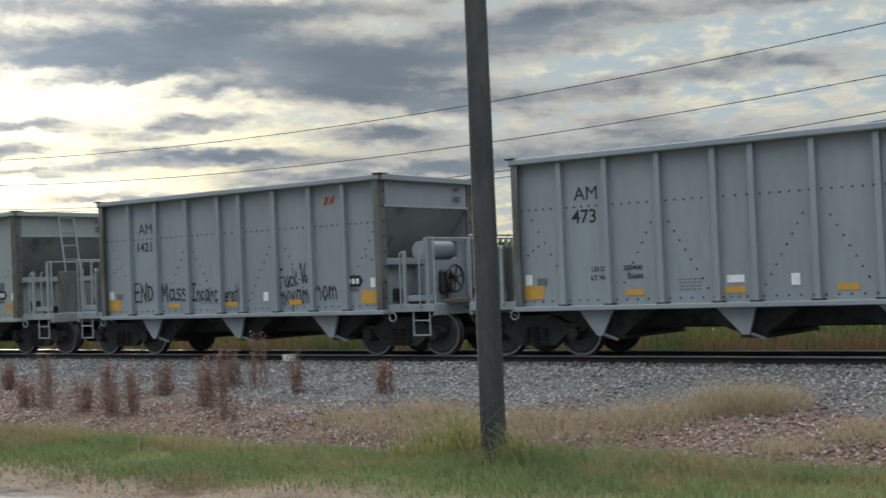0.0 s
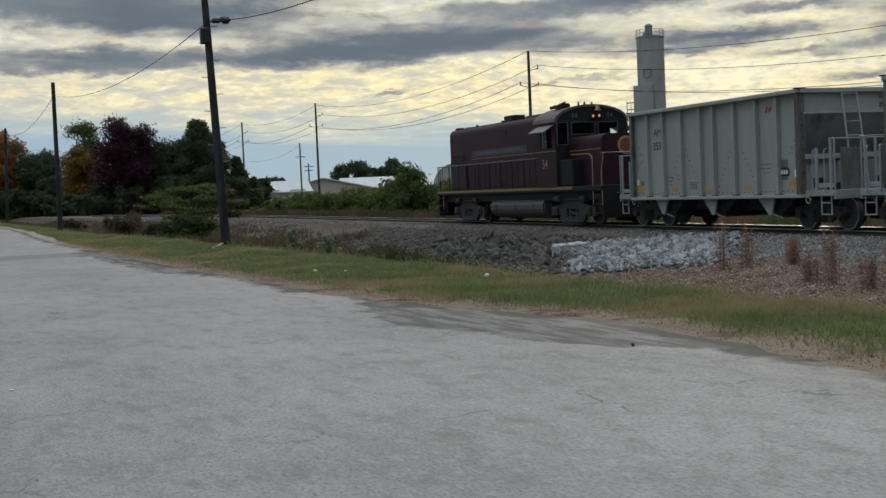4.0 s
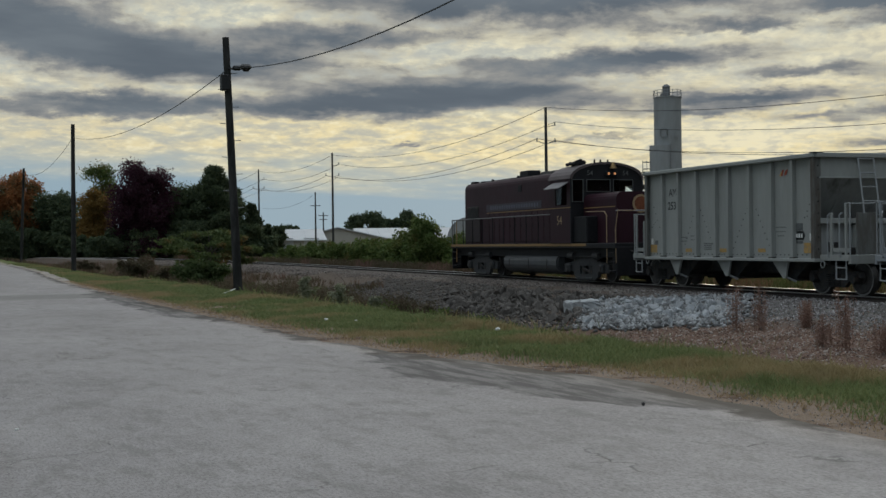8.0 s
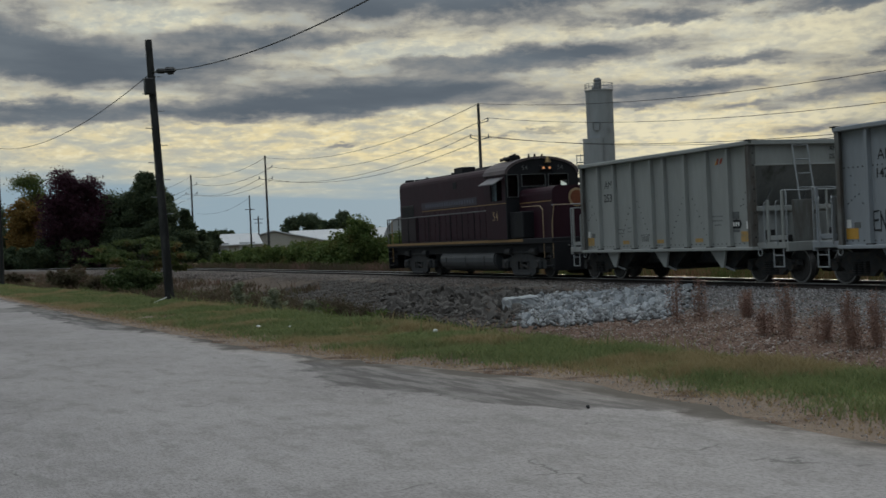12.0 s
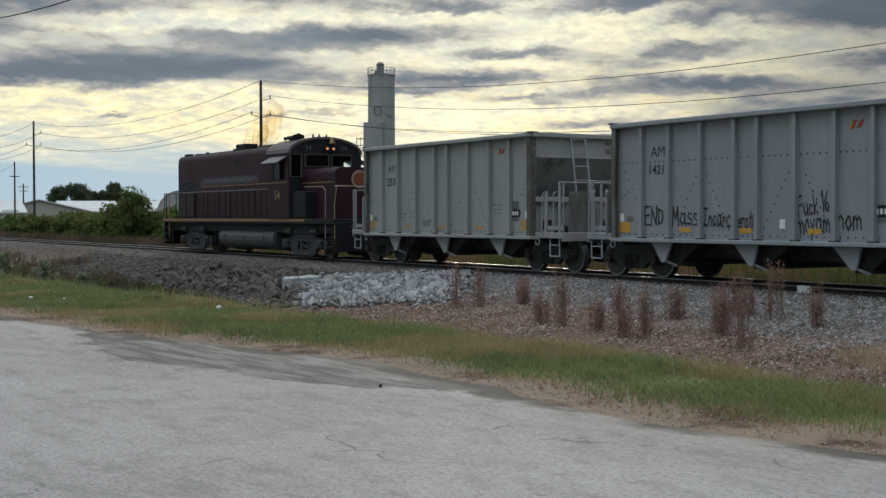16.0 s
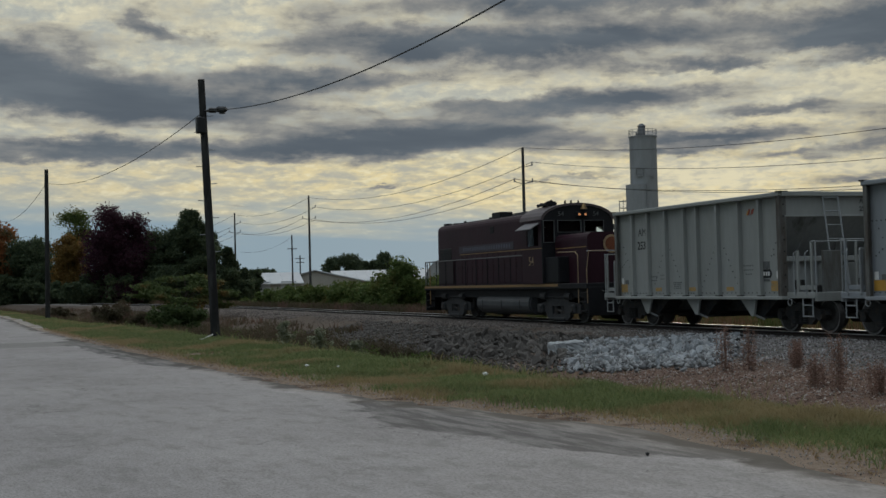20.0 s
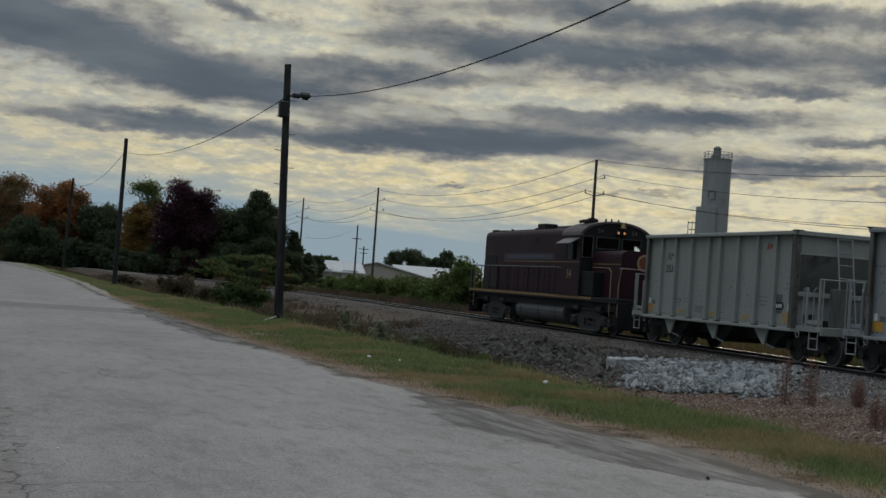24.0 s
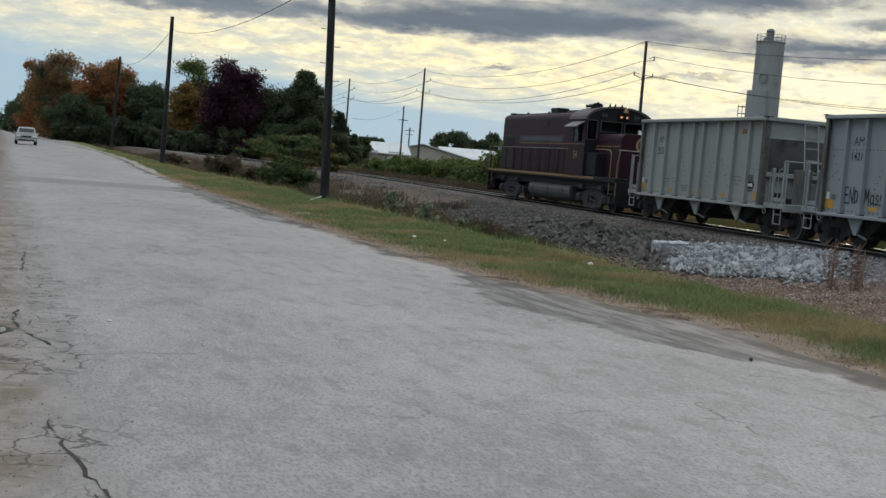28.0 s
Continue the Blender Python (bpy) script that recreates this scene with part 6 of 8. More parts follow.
def crown(rng, w, d, z0, z1, n, round_=0.5, cone=0.0):
    """Clump list for an uneven crown between two heights: a loose heart and many small clumps round it."""
    h = z1 - z0
    top = 0.13 if cone else 0.24
    out = [((0, 0, z0 + h * 0.30), (w * 0.30, d * 0.30, h * 0.34), 3.0), ((0, 0, z0 + h * 0.62), (w * top, d * top, h * 0.28), 2.0)]
    size = math.sqrt(w * h)
    for i in range(int(n * 1.9)):
        u = rng.uniform(0, 1)
        zz = z0 + h * (0.06 + 0.88 * u)
        half = (1.02 - u) ** cone if cone else math.sin(math.pi * (0.16 + 0.76 * u)) ** round_
        a = i * 2.4 + rng.uniform(-0.5, 0.5)
        rr = rng.uniform(0.30, 0.92) * half
        k = size * rng.uniform(0.10, 0.19) * (0.45 + 0.55 * half if cone else 1.0)
        out.append(((math.cos(a) * rr * w * 0.45, math.sin(a) * rr * d * 0.45, zz), (k, k, k * rng.uniform(0.7, 1.1)), 0.55))
    return out


def plant(name, x, y, w, h, mat, label, seed, n=16, per=520, leaf=0.16, base=0.12, depth=None, category="tree", round_=0.5, trunk=0.2, group="", cone=0.0):
    rng = np.random.default_rng(seed)
    return tree(name, x, y, h, crown(rng, w, depth or w * 0.8, h * base, h * 0.93, n, round_, cone), per, leaf, mat, label, category, trunk, seed, group)


G = "trees beyond the crossing"
# at the bend of the track
plant("evergreen_tree", 38.3, 169.1, 10.5, 13.5, M["leaf_dark"], "tall dark evergreen tree beside the track", 11, 30, 1215, 0.155, 0.0, cone=0.5, group=G)
plant("evergreen_tree", 33.17, 171.2, 9.63, 9.97, M["leaf_dark"], "dark evergreen tree beside the track", 12, 20, 1215, 0.155, 0.0, group=G)
plant("evergreen_tree", 43.6, 171.2, 7.2, 7.9, M["leaf_dark"], "low dark conifer beside the track", 13, 16, 1080, 0.155, 0.0, cone=0.8, group=G)
plant("evergreen_tree", 41.2, 173.0, 8.5, 10.6, M["leaf_dark"], "dark pointed evergreen tree beside the track", 10, 22, 1100, 0.155, 0.0, cone=0.5, group=G)
plant("evergreen_tree", 35.6, 172.0, 8.0, 11.0, M["leaf_dark"], "dark evergreen tree beside the track", 9, 20, 1100, 0.155, 0.0, group=G)
plant("evergreen_tree", 45.6, 170.2, 4.6, 5.0, M["leaf_dark"], "small dark conifer beside the track", 8, 14, 700, 0.14, 0.0, cone=0.8, group=G)
plant("purple_tree", 28.5, 169.1, 8.9, 13.9, M["leaf_purple"], "broad purple-leaved tree with a rounded crown", 14, 34, 1282, 0.14, 0.0, round_=0.35, group=G)
plant("yellow_tree", 23.01, 173.3, 5.35, 9.97, M["leaf_yellow"], "slim tree with yellow autumn leaves", 15, 14, 877, 0.155, 0.05, group=G)
plant("bare_topped_tree", 25.3, 184.0, 6.5, 14.3, M["leaf_green"], "thin tall tree with sparse green leaves", 16, 16, 560, 0.155, 0.15, group=G)
plant("evergreen_tree", 18.73, 179.8, 8.56, 9.66, M["leaf_dark"], "dark green tree behind the roadside poles", 17, 18, 1080, 0.155, 0.0, group=G)
plant("evergreen_tree", 14.45, 181.9, 6.42, 8.82, M["leaf_dark"], "dark green tree behind the roadside poles", 18, 16, 1080, 0.155, 0.0, group=G)
plant("autumn_tree", 11.56, 184.0, 7.49, 12.08, M["leaf_orange"], "autumn tree with rust-orange leaves", 19, 18, 1080, 0.155, 0.03, group=G)
plant("autumn_tree", 7.06, 188.3, 8.56, 13.86, M["leaf_rust"], "tall autumn tree with olive and rust leaves", 20, 22, 1080, 0.155, 0.03, group=G)
plant("dark_tree", 9.10, 177.6, 8.56, 5.88, M["leaf_dark"], "low dark thicket tree under the autumn trees", 21, 16, 1080, 0.155, 0.0, group=G)
plant("autumn_tree", 4.92, 209.7, 7.49, 12.60, M["leaf_orange"], "thin-leaved brown autumn tree", 22, 16, 567, 0.155, 0.05, group=G)
plant("dark_tree", 5.99, 219.4, 8.56, 9.97, M["leaf_dark"], "dark green tree along the road", 23, 16, 945, 0.155, 0.0, group=G)
plant("dark_tree", 5.35, 256.8, 9.63, 8.93, M["leaf_dark"], "dark green tree along the far road", 24, 16, 810, 0.2, 0.0, group=G)
plant("dark_tree", 3.75, 321.0, 12.84, 8.40, M["leaf_dark"], "dark green tree along the far road", 25, 16, 675, 0.24, 0.0, group=G)
plant("autumn_tree", 14.2, 182.0, 7.5, 12.4, M["leaf_orange"], "autumn tree with rust-orange leaves", 26, 20, 1215, 0.155, 0.03, group=G)
plant("dark_tree", 12.0, 178.0, 7.5, 5.2, M["leaf_dark"], "low dark thicket tree under the autumn trees", 27, 16, 1080, 0.155, 0.0, group=G)
plant("dark_tree", 19.5, 186.0, 8.0, 9.0, M["leaf_dark"], "dark green tree behind the roadside poles", 28, 18, 1215, 0.155, 0.0, group=G)
plant("dark_tree", 24.5, 184.0, 8.0, 8.0, M["leaf_dark"], "dark green tree behind the purple tree", 29, 18, 1215, 0.155, 0.0, group=G)
M["leaf_bush"] = leaf_mat("foliage_bush_green", (0.039, 0.062, 0.023), (0.072, 0.098, 0.036))
# undergrowth that closes the foot of the wood
ru = random.Random(8)
for k in range(13):
    x = 8.5 + 2.9 * k + ru.uniform(-0.6, 0.6)
    plant("thicket_bush", x, 167.5 + ru.uniform(-1, 2) + (10 if x < 18 else 0), 5.2, ru.uniform(2.6, 4.4), M["leaf_dark"], "dark thicket bush at the foot of the trees", 130 + k, 10, 420, 0.2, 0.0, category="bush", round_=0.3, trunk=0.06, group="thicket under the trees")
for k, (x, y, w, h) in enumerate(((34.2, 166.5, 6.5, 5.6), (38.6, 166.0, 6.5, 6.2), (42.4, 167.0, 6.0, 4.6), (20.0, 176.0, 6.5, 5.4), (25.0, 170.0, 5.5, 4.4))):
    plant("dark_tree", x, y, w, h, M["leaf_dark"], "low dark evergreen at the foot of the trees", 150 + k, 16, 700, 0.15, 0.0, group=G)
# on the left of the road
plant("broad_tree", -9.9, 104, 13.0, 13.2, M["leaf_dark"], "large dark leafy tree beside a driveway", 31, 34, 2000, 0.17, 0.10)
for k, (x, y, w, h) in enumerate(((-19, 196, 11, 5.0), (-30, 205, 14, 6.0), (-12.5, 240, 7, 4.2), (-42, 215, 14, 7.0))):
    plant("dark_tree", x, y, w, h, M["leaf_dark"], "low dark tree beyond the driveway", 170 + k, 16, 520, 0.24, 0.0, group="low trees beyond the driveway")
plant("bare_topped_tree", -12.5, 190, 8, 8.0, M["leaf_yellow"], "thin brown tree beside the far road", 32, 14, 472, 0.155, 0.1)
# beside the bank
rs = np.random.default_rng(41)
tiers = []
for k in range(34):
    a, q = k * 2.4, math.sqrt(rs.uniform(0.02, 1))
    zz = 1.0 + 2.9 * rs.uniform(0, 1) * (1 - 0.55 * q * q)
    tiers.append(((math.cos(a) * q * 3.3, math.sin(a) * q * 2.4, zz), (rs.uniform(0.6, 1.05), rs.uniform(0.6, 0.9), rs.uniform(0.16, 0.28)), 0.42))
tree("sumac_bush", 19.6, 89.0, 4.0, tiers, 620, 0.12, M["leaf_sumac"], "spreading yellow-green sumac bush with flat leafy tiers", "bush", 0.09, 41)
plant("green_bush", 14.2, 66.0, 3.5, 1.9, M["leaf_bush"], "low dense green bush in the ditch", 42, 16, 700, 0.08, 0.0, category="bush", trunk=0.05)
# hedge behind the track
rr = random.Random(3)
for k in range(15):
    u = k / 14
    yy = 118 - 50 * u
    xx = 34.5 + 0.2 * (118 - yy) * 0 + rr.uniform(-1.0, 1.5) + (1.5 if k > 9 else 0)
    hh = 1.55 + 2.0 * u + rr.uniform(-0.3, 0.4)
    plant("hedge_bush", xx, yy, 6.2, hh, M["leaf_green"], "leafy green hedge bush behind the track", 60 + k, 13, 420, 0.12, 0.0, category="bush", round_=0.35, trunk=0.06, group="hedge behind the track")
for k, (xx, yy, ww, hh) in enumerate(((34.2, 84.0, 3.8, 4.5), (34.0, 86.8, 3.2, 3.6))):
    plant("hedge_bush", xx, yy, ww, hh, M["leaf_green"], "tall leafy bush standing out of the hedge", 80 + k, 14, 460, 0.11, 0.0, category="bush", trunk=0.06, group="hedge behind the track")
# far round trees over the sheds, and a thin wood right behind the train
for k, (x, y, w, h) in enumerate(((89.8, 262, 6.2, 7.8), (94.2, 262, 7.6, 8.5), (97.6, 264, 6.0, 6.8), (101.2, 262, 7.6, 8.6), (76, 266, 8, 5.5), (66, 262, 10, 5.0), (56, 205, 5, 4.6), (53.5, 207, 4, 3.6))):
    plant("round_tree", x, y, w, h, M["leaf_dark"], "far dark round-headed tree beyond the sheds", 90 + k, 16, 620, 0.24, 0.02, group="far trees beyond the sheds")
for k, (x, y) in enumerate(((62, 34), (66, 27), (60, 40), (70, 18), (72, 8))):
    plant("roadside_tree", x, y, 8, 3.6 + 0.5 * (k % 3), M["leaf_green"], "green tree beyond the train", 110 + k, 14, 420, 0.2, 0.0, group="trees beyond the train")


# ---------------------------------------------------------------- vehicles on the road
def road_wheel(parent, x, y, r, w):
    wh = part("wheel", one(rod, (x - w / 2, y, r), (x + w / 2, y, r), r, n=20), M["tyre"], parent)
    part("rim", one(rod, (x - w / 2 - 0.006, y, r), (x + w / 2 + 0.006, y, r), r * 0.6, n=16), M["steel"], wh)


def box_trailer(x, y):
    t = empty("box_trailer", pose(x, y, float(rise(y))), "white box trailer parked beside the driveway", "trailer")
    part("box_body", one(box, (0, 6.0, 2.45), (2.55, 12.0, 2.70), 0.03), M["white"], t)
    for sx in (-1, 1):
        d = part("rear_door", one(box, (sx * 0.62, -0.03, 2.45), (1.18, 0.05, 2.5), 0.01), M["white"], t)
        part("lock_rod", one(rod, (sx * 0.22, -0.07, 1.2), (sx * 0.22, -0.07, 3.7), 0.025, n=6), M["galv"], d)
        part("tail_lamp", one(box, (sx * 1.0, -0.02, 0.98), (0.25, 0.06, 0.12), 0.01), M["orange"], t)
        part("mud_flap", one(box, (sx * 0.9, 0.35, 0.5), (0.5, 0.02, 0.6)), M["black"], t)
        for yy in (1.3, 2.6):
            road_wheel(t, sx * 0.95, yy, 0.5, 0.5)
    part("rear_bumper", one(box, (0, 0.05, 0.62), (1.7, 0.1, 0.12), 0.01), M["galv"], t)
    part("bumper_post", one(box, (0, 0.06, 0.85), (0.9, 0.06, 0.4), 0.01), M["galv"], t)
    part("frame", one(box, (0, 6.0, 1.0), (1.2, 11.5, 0.25), 0.02), M["black"], t)


box_trailer(-2.05, 126.0)


def sedan():
    c = empty("road_car", pose(1.2, 176, float(rise(176))), "white and silver car driving along the road", "car")
    paint = M["car_paint"]
    def body(bm):
        o = [(-2.25, 0.32), (2.25, 0.32), (2.28, 0.62), (2.15, 0.86), (1.15, 0.98), (-1.5, 1.0), (-2.2, 0.92), (-2.3, 0.60)]
        prism(bm, o, "x", -0.90, 0.90)
        bmesh.ops.bevel(bm, geom=list(bm.edges), offset=0.06, segments=2, affect="EDGES")
    part("body", B(body), paint, c)
    def cabin(bm):
        vs = prism(bm, [(-1.65, 0.98), (1.15, 0.96), (0.45, 1.50), (-1.0, 1.52)], "x", -0.80, 0.80)
        for v in vs:
            if v.co.z > 1.2:
                v.co.x *= 0.80
        bmesh.ops.bevel(bm, geom=list(bm.edges), offset=0.05, segments=2, affect="EDGES")
    part("cabin", B(cabin), paint, c)
    part("windscreen", one(box, (0, -1.38, 1.25), (1.22, 0.03, 0.46), 0.01, pose(0, 0, 0, -50, 0, 0)), M["black"], c, "dark windscreen")
    for sx in (-1, 1):
        part("side_window", one(box, (sx * 0.735, -0.25, 1.24), (0.03, 1.5, 0.30), 0.01, pose(0, 0, 0, 0, -17 * sx, 0)), M["black"], c)
        part("headlight", one(box, (sx * 0.66, -2.28, 0.74), (0.36, 0.06, 0.16), 0.02), M["white"], c, "pale headlight")
        part("mirror", one(box, (sx * 0.98, -0.95, 1.02), (0.16, 0.10, 0.12), 0.02), paint, c)
        for yy in (-1.4, 1.4):
            road_wheel(c, sx * 0.80, yy, 0.32, 0.2)
    part("air_intake", one(box, (0, -2.33, 0.40), (1.3, 0.06, 0.14), 0.02), M["black"], c)
    part("grille", one(box, (0, -2.30, 0.70), (0.8, 0.06, 0.13), 0.01), M["black"], c)
    part("bumper", one(box, (0, -2.30, 0.44), (1.7, 0.10, 0.16), 0.03), paint, c)
    return c


M["car_paint"] = make_mat("pale_car_paint", (0.34, 0.34, 0.33), 0.3, var=0.05, bump=0.0, spec=0.5)
road_car = sedan()


# ---------------------------------------------------------------- stones, grass and weeds
def stone_mat(name, cols):
    m = bpy.data.materials.new(name)
    m.use_nodes = True
    n = Nodes(m.node_tree)
    out = n.add("ShaderNodeOutputMaterial")
    b = n.add("ShaderNodeBsdfPrincipled", Roughness=0.9)
    b.inputs["Specular IOR Level"].default_value = 0.25
    n.link(b.outputs[0], out.inputs[0])
    r = n.add("ShaderNodeNewGeometry").outputs["Random Per Island"]
    ramp = n.t.nodes.new("ShaderNodeValToRGB")
    ramp.color_ramp.interpolation = "CONSTANT"
    while len(ramp.color_ramp.elements) < len(cols):
        ramp.color_ramp.elements.new(0.5)
    for i, (e, c) in enumerate(zip(ramp.color_ramp.elements, cols)):
        e.position, e.color = i / len(cols), (*c, 1)
    n.link(r, ramp.inputs[0])
    o = n.add("ShaderNodeTexCoord").outputs["Object"]
    c = n.mix(n.math("MULTIPLY", n.noise(o, 40.0, 3.0), 0.5), ramp.outputs[0], (0.12, 0.11, 0.10))
    n.link(c, b.inputs["Base Color"])
    return m


M["ballast"] = stone_mat("ballast_stone", [(0.26, 0.242, 0.240), (0.18, 0.166, 0.164), (0.34, 0.324, 0.322), (0.115, 0.106, 0.104), (0.25, 0.215, 0.204), (0.41, 0.395, 0.39)])
M["ballast_red"] = stone_mat("russet_gravel", [(0.30, 0.19, 0.145), (0.22, 0.125, 0.090), (0.36, 0.285, 0.245), (0.13, 0.080, 0.062), (0.46, 0.40, 0.36), (0.26, 0.160, 0.120)])

M["ballast_brown"] = stone_mat("brownish_ballast", [(0.165, 0.138, 0.124), (0.105, 0.086, 0.076), (0.22, 0.188, 0.17), (0.075, 0.063, 0.056), (0.145, 0.114, 0.10)])
M["rubble_stone"] = stone_mat("brown_rubble_stone", [(0.080, 0.072, 0.066), (0.050, 0.046, 0.042), (0.12, 0.11, 0.10), (0.07, 0.060, 0.053)])
OCT = np.array([(1, 0, 0), (-1, 0, 0), (0, 1, 0), (0, -1, 0), (0, 0, 1), (0, 0, -1)], float)
OCF = np.array([(0, 2, 4), (2, 1, 4), (1, 3, 4), (3, 0, 4), (2, 0, 5), (1, 2, 5), (3, 1, 5), (0, 3, 5)])


def pebbles(name, x, y, z, size, material, seed, label):
    rng = np.random.default_rng(seed)
    n = len(x)
    v = OCT[None] * rng.uniform(0.55, 1.25, (n, 6, 1)) + rng.normal(0, 0.18, (n, 6, 3))
    v = v * (size[:, None] * rng.uniform(0.6, 1.2, (n, 3)))[:, None, :]
    a = rng.uniform(0, 2 * np.pi, n)
    c, s = np.cos(a)[:, None], np.sin(a)[:, None]
    vx, vy = v[..., 0] * c - v[..., 1] * s, v[..., 0] * s + v[..., 1] * c
    tilt = rng.normal(0, 0.5, (n, 1))
    vz = v[..., 2] * 0.75 + vx * tilt * 0.6
    P = np.stack([vx + x[:, None], vy + y[:, None], vz + z[:, None]], -1).reshape(-1, 3)
    F = (OCF[None] + 6 * np.arange(n)[:, None, None]).reshape(-1, 3)
    return tagged(soup(name, P, F, material), label, "gravel", kind="stuff")


def build_gravel():
    rng = np.random.default_rng(77)
    n = 140000
    y = -3 + 82 * rng.uniform(0, 1, n) ** 1.35
    s = rng.uniform(-8.6, -0.9, n)
    x = track_x(y) + s
    keep = x > 12.5
    x, y, s = x[keep], y[keep], s[keep]
    z = land(x, y) + rng.uniform(-0.012, 0.02, len(x)) + np.where(s > -1.4, 0.02, 0)
    size = rng.uniform(0.021, 0.046, len(x)) * np.where(y > 40, 1.4, 1.0)
    lim = np.where(y > 33, -2.2, -4.9) + 0.7 * np.sin(y * 0.35) + rng.normal(0, 0.7, len(x))
    g = s > lim
    far = g & (y > 34 + rng.normal(0, 3, len(y)))
    pebbles("ballast_stones", x[far], y[far], z[far], size[far], M["ballast_brown"], 11, "dull brownish ballast stones along the track")
    near = g & ~far
    pebbles("ballast_stones", x[near], y[near], z[near], size[near], M["ballast"], 1, "loose grey crushed ballast stones along the track")
    g = ~g & (y < 31 + 3 * np.sin(y))
    pebbles("russet_gravel", x[g], y[g], z[g], size[g] * 0.9, M["ballast_red"], 2, "russet and pale gravel spread at the foot of the bank")
    # coarser ballast round the bend
    n = 16000
    y = rng.uniform(76, 128, n)
    x = track_x(y) + rng.uniform(-4.2, 1.6, n)
    pebbles("ballast_stones", x, y, land(x, y) + 0.01, rng.uniform(0.05, 0.10, n), M["ballast_brown"], 12, "dull brownish ballast stones round the bend")
    # between and beyond the rails
    n = 9000
    y = rng.uniform(-3, 70, n)
    s = rng.uniform(-0.6, 2.6, n)
    x = track_x(y) + s
    pebbles("ballast_stones", x, y, land(x, y) + 0.015, rng.uniform(0.03, 0.05, n), M["ballast"], 3, "grey ballast stones between the ties")
    # rubble bank below the straight past the rocks
    n = 9000
    y = rng.uniform(30, 62, n)
    s = rng.uniform(-8.2, -3.0, n)
    x = track_x(y) + s
    pebbles("rubble_stones", x, y, land(x, y) + 0.02, rng.uniform(0.04, 0.10, n), M["rubble_stone"], 4, "dull brown rubble stones on the bank")
    # crumbled stones along the pavement edges
    n = 5000
    y = -3 + 50 * rng.uniform(0, 1, n) ** 1.6
    x = right_edge(y) + rng.normal(0.25, 0.28, n)
    pebbles("edge_gravel", x, y, 0.0 * x - 0.01, rng.uniform(0.005, 0.014, n), M["ballast"], 5, "crumbled stones along the pavement edge")
    n = 2600
    y = 4 + 40 * rng.uniform(0, 1, n) ** 1.6
    x = rng.normal(-0.25, 0.35, n)
    pebbles("edge_gravel", x, y, 0.0 * x + 0.002, rng.uniform(0.004, 0.011, n), M["ballast"], 6, "crumbled grey stones along the pavement edge")


def blades(x, y, z, h, w, bend, rng):
    """Tapered grass blades of two faces each."""
    n = len(x)
    a = rng.uniform(0, 2 * np.pi, n)
    ux, uy = np.cos(a), np.sin(a)
    b = rng.uniform(0, 2 * np.pi, n)
    bx, by = np.cos(b) * bend * h, np.sin(b) * bend * h
    base = np.stack([x, y, z], -1)
    side = np.stack([ux * w, uy * w, 0 * w], -1)
    midp = base + np.stack([bx * 0.3, by * 0.3, h * 0.6], -1)
    tip = base + np.stack([bx, by, h * 0.95], -1)
    V = np.stack([base - side, base + side, midp + side * 0.7, tip, midp - side * 0.7], 1).reshape(-1, 3)
    o = 5 * np.arange(n)[:, None]
    F = np.concatenate([o + (0, 1, 2), o + (0, 2, 4), o + (4, 2, 3)])
    return V, F


def fbm(x, y, k):
    return 0.5 + 0.5 * (np.sin(x * k + 1.3 * np.sin(y * k * 0.7)) * np.sin(y * k * 0.9 + 1.7 * np.sin(x * k * 0.6)))


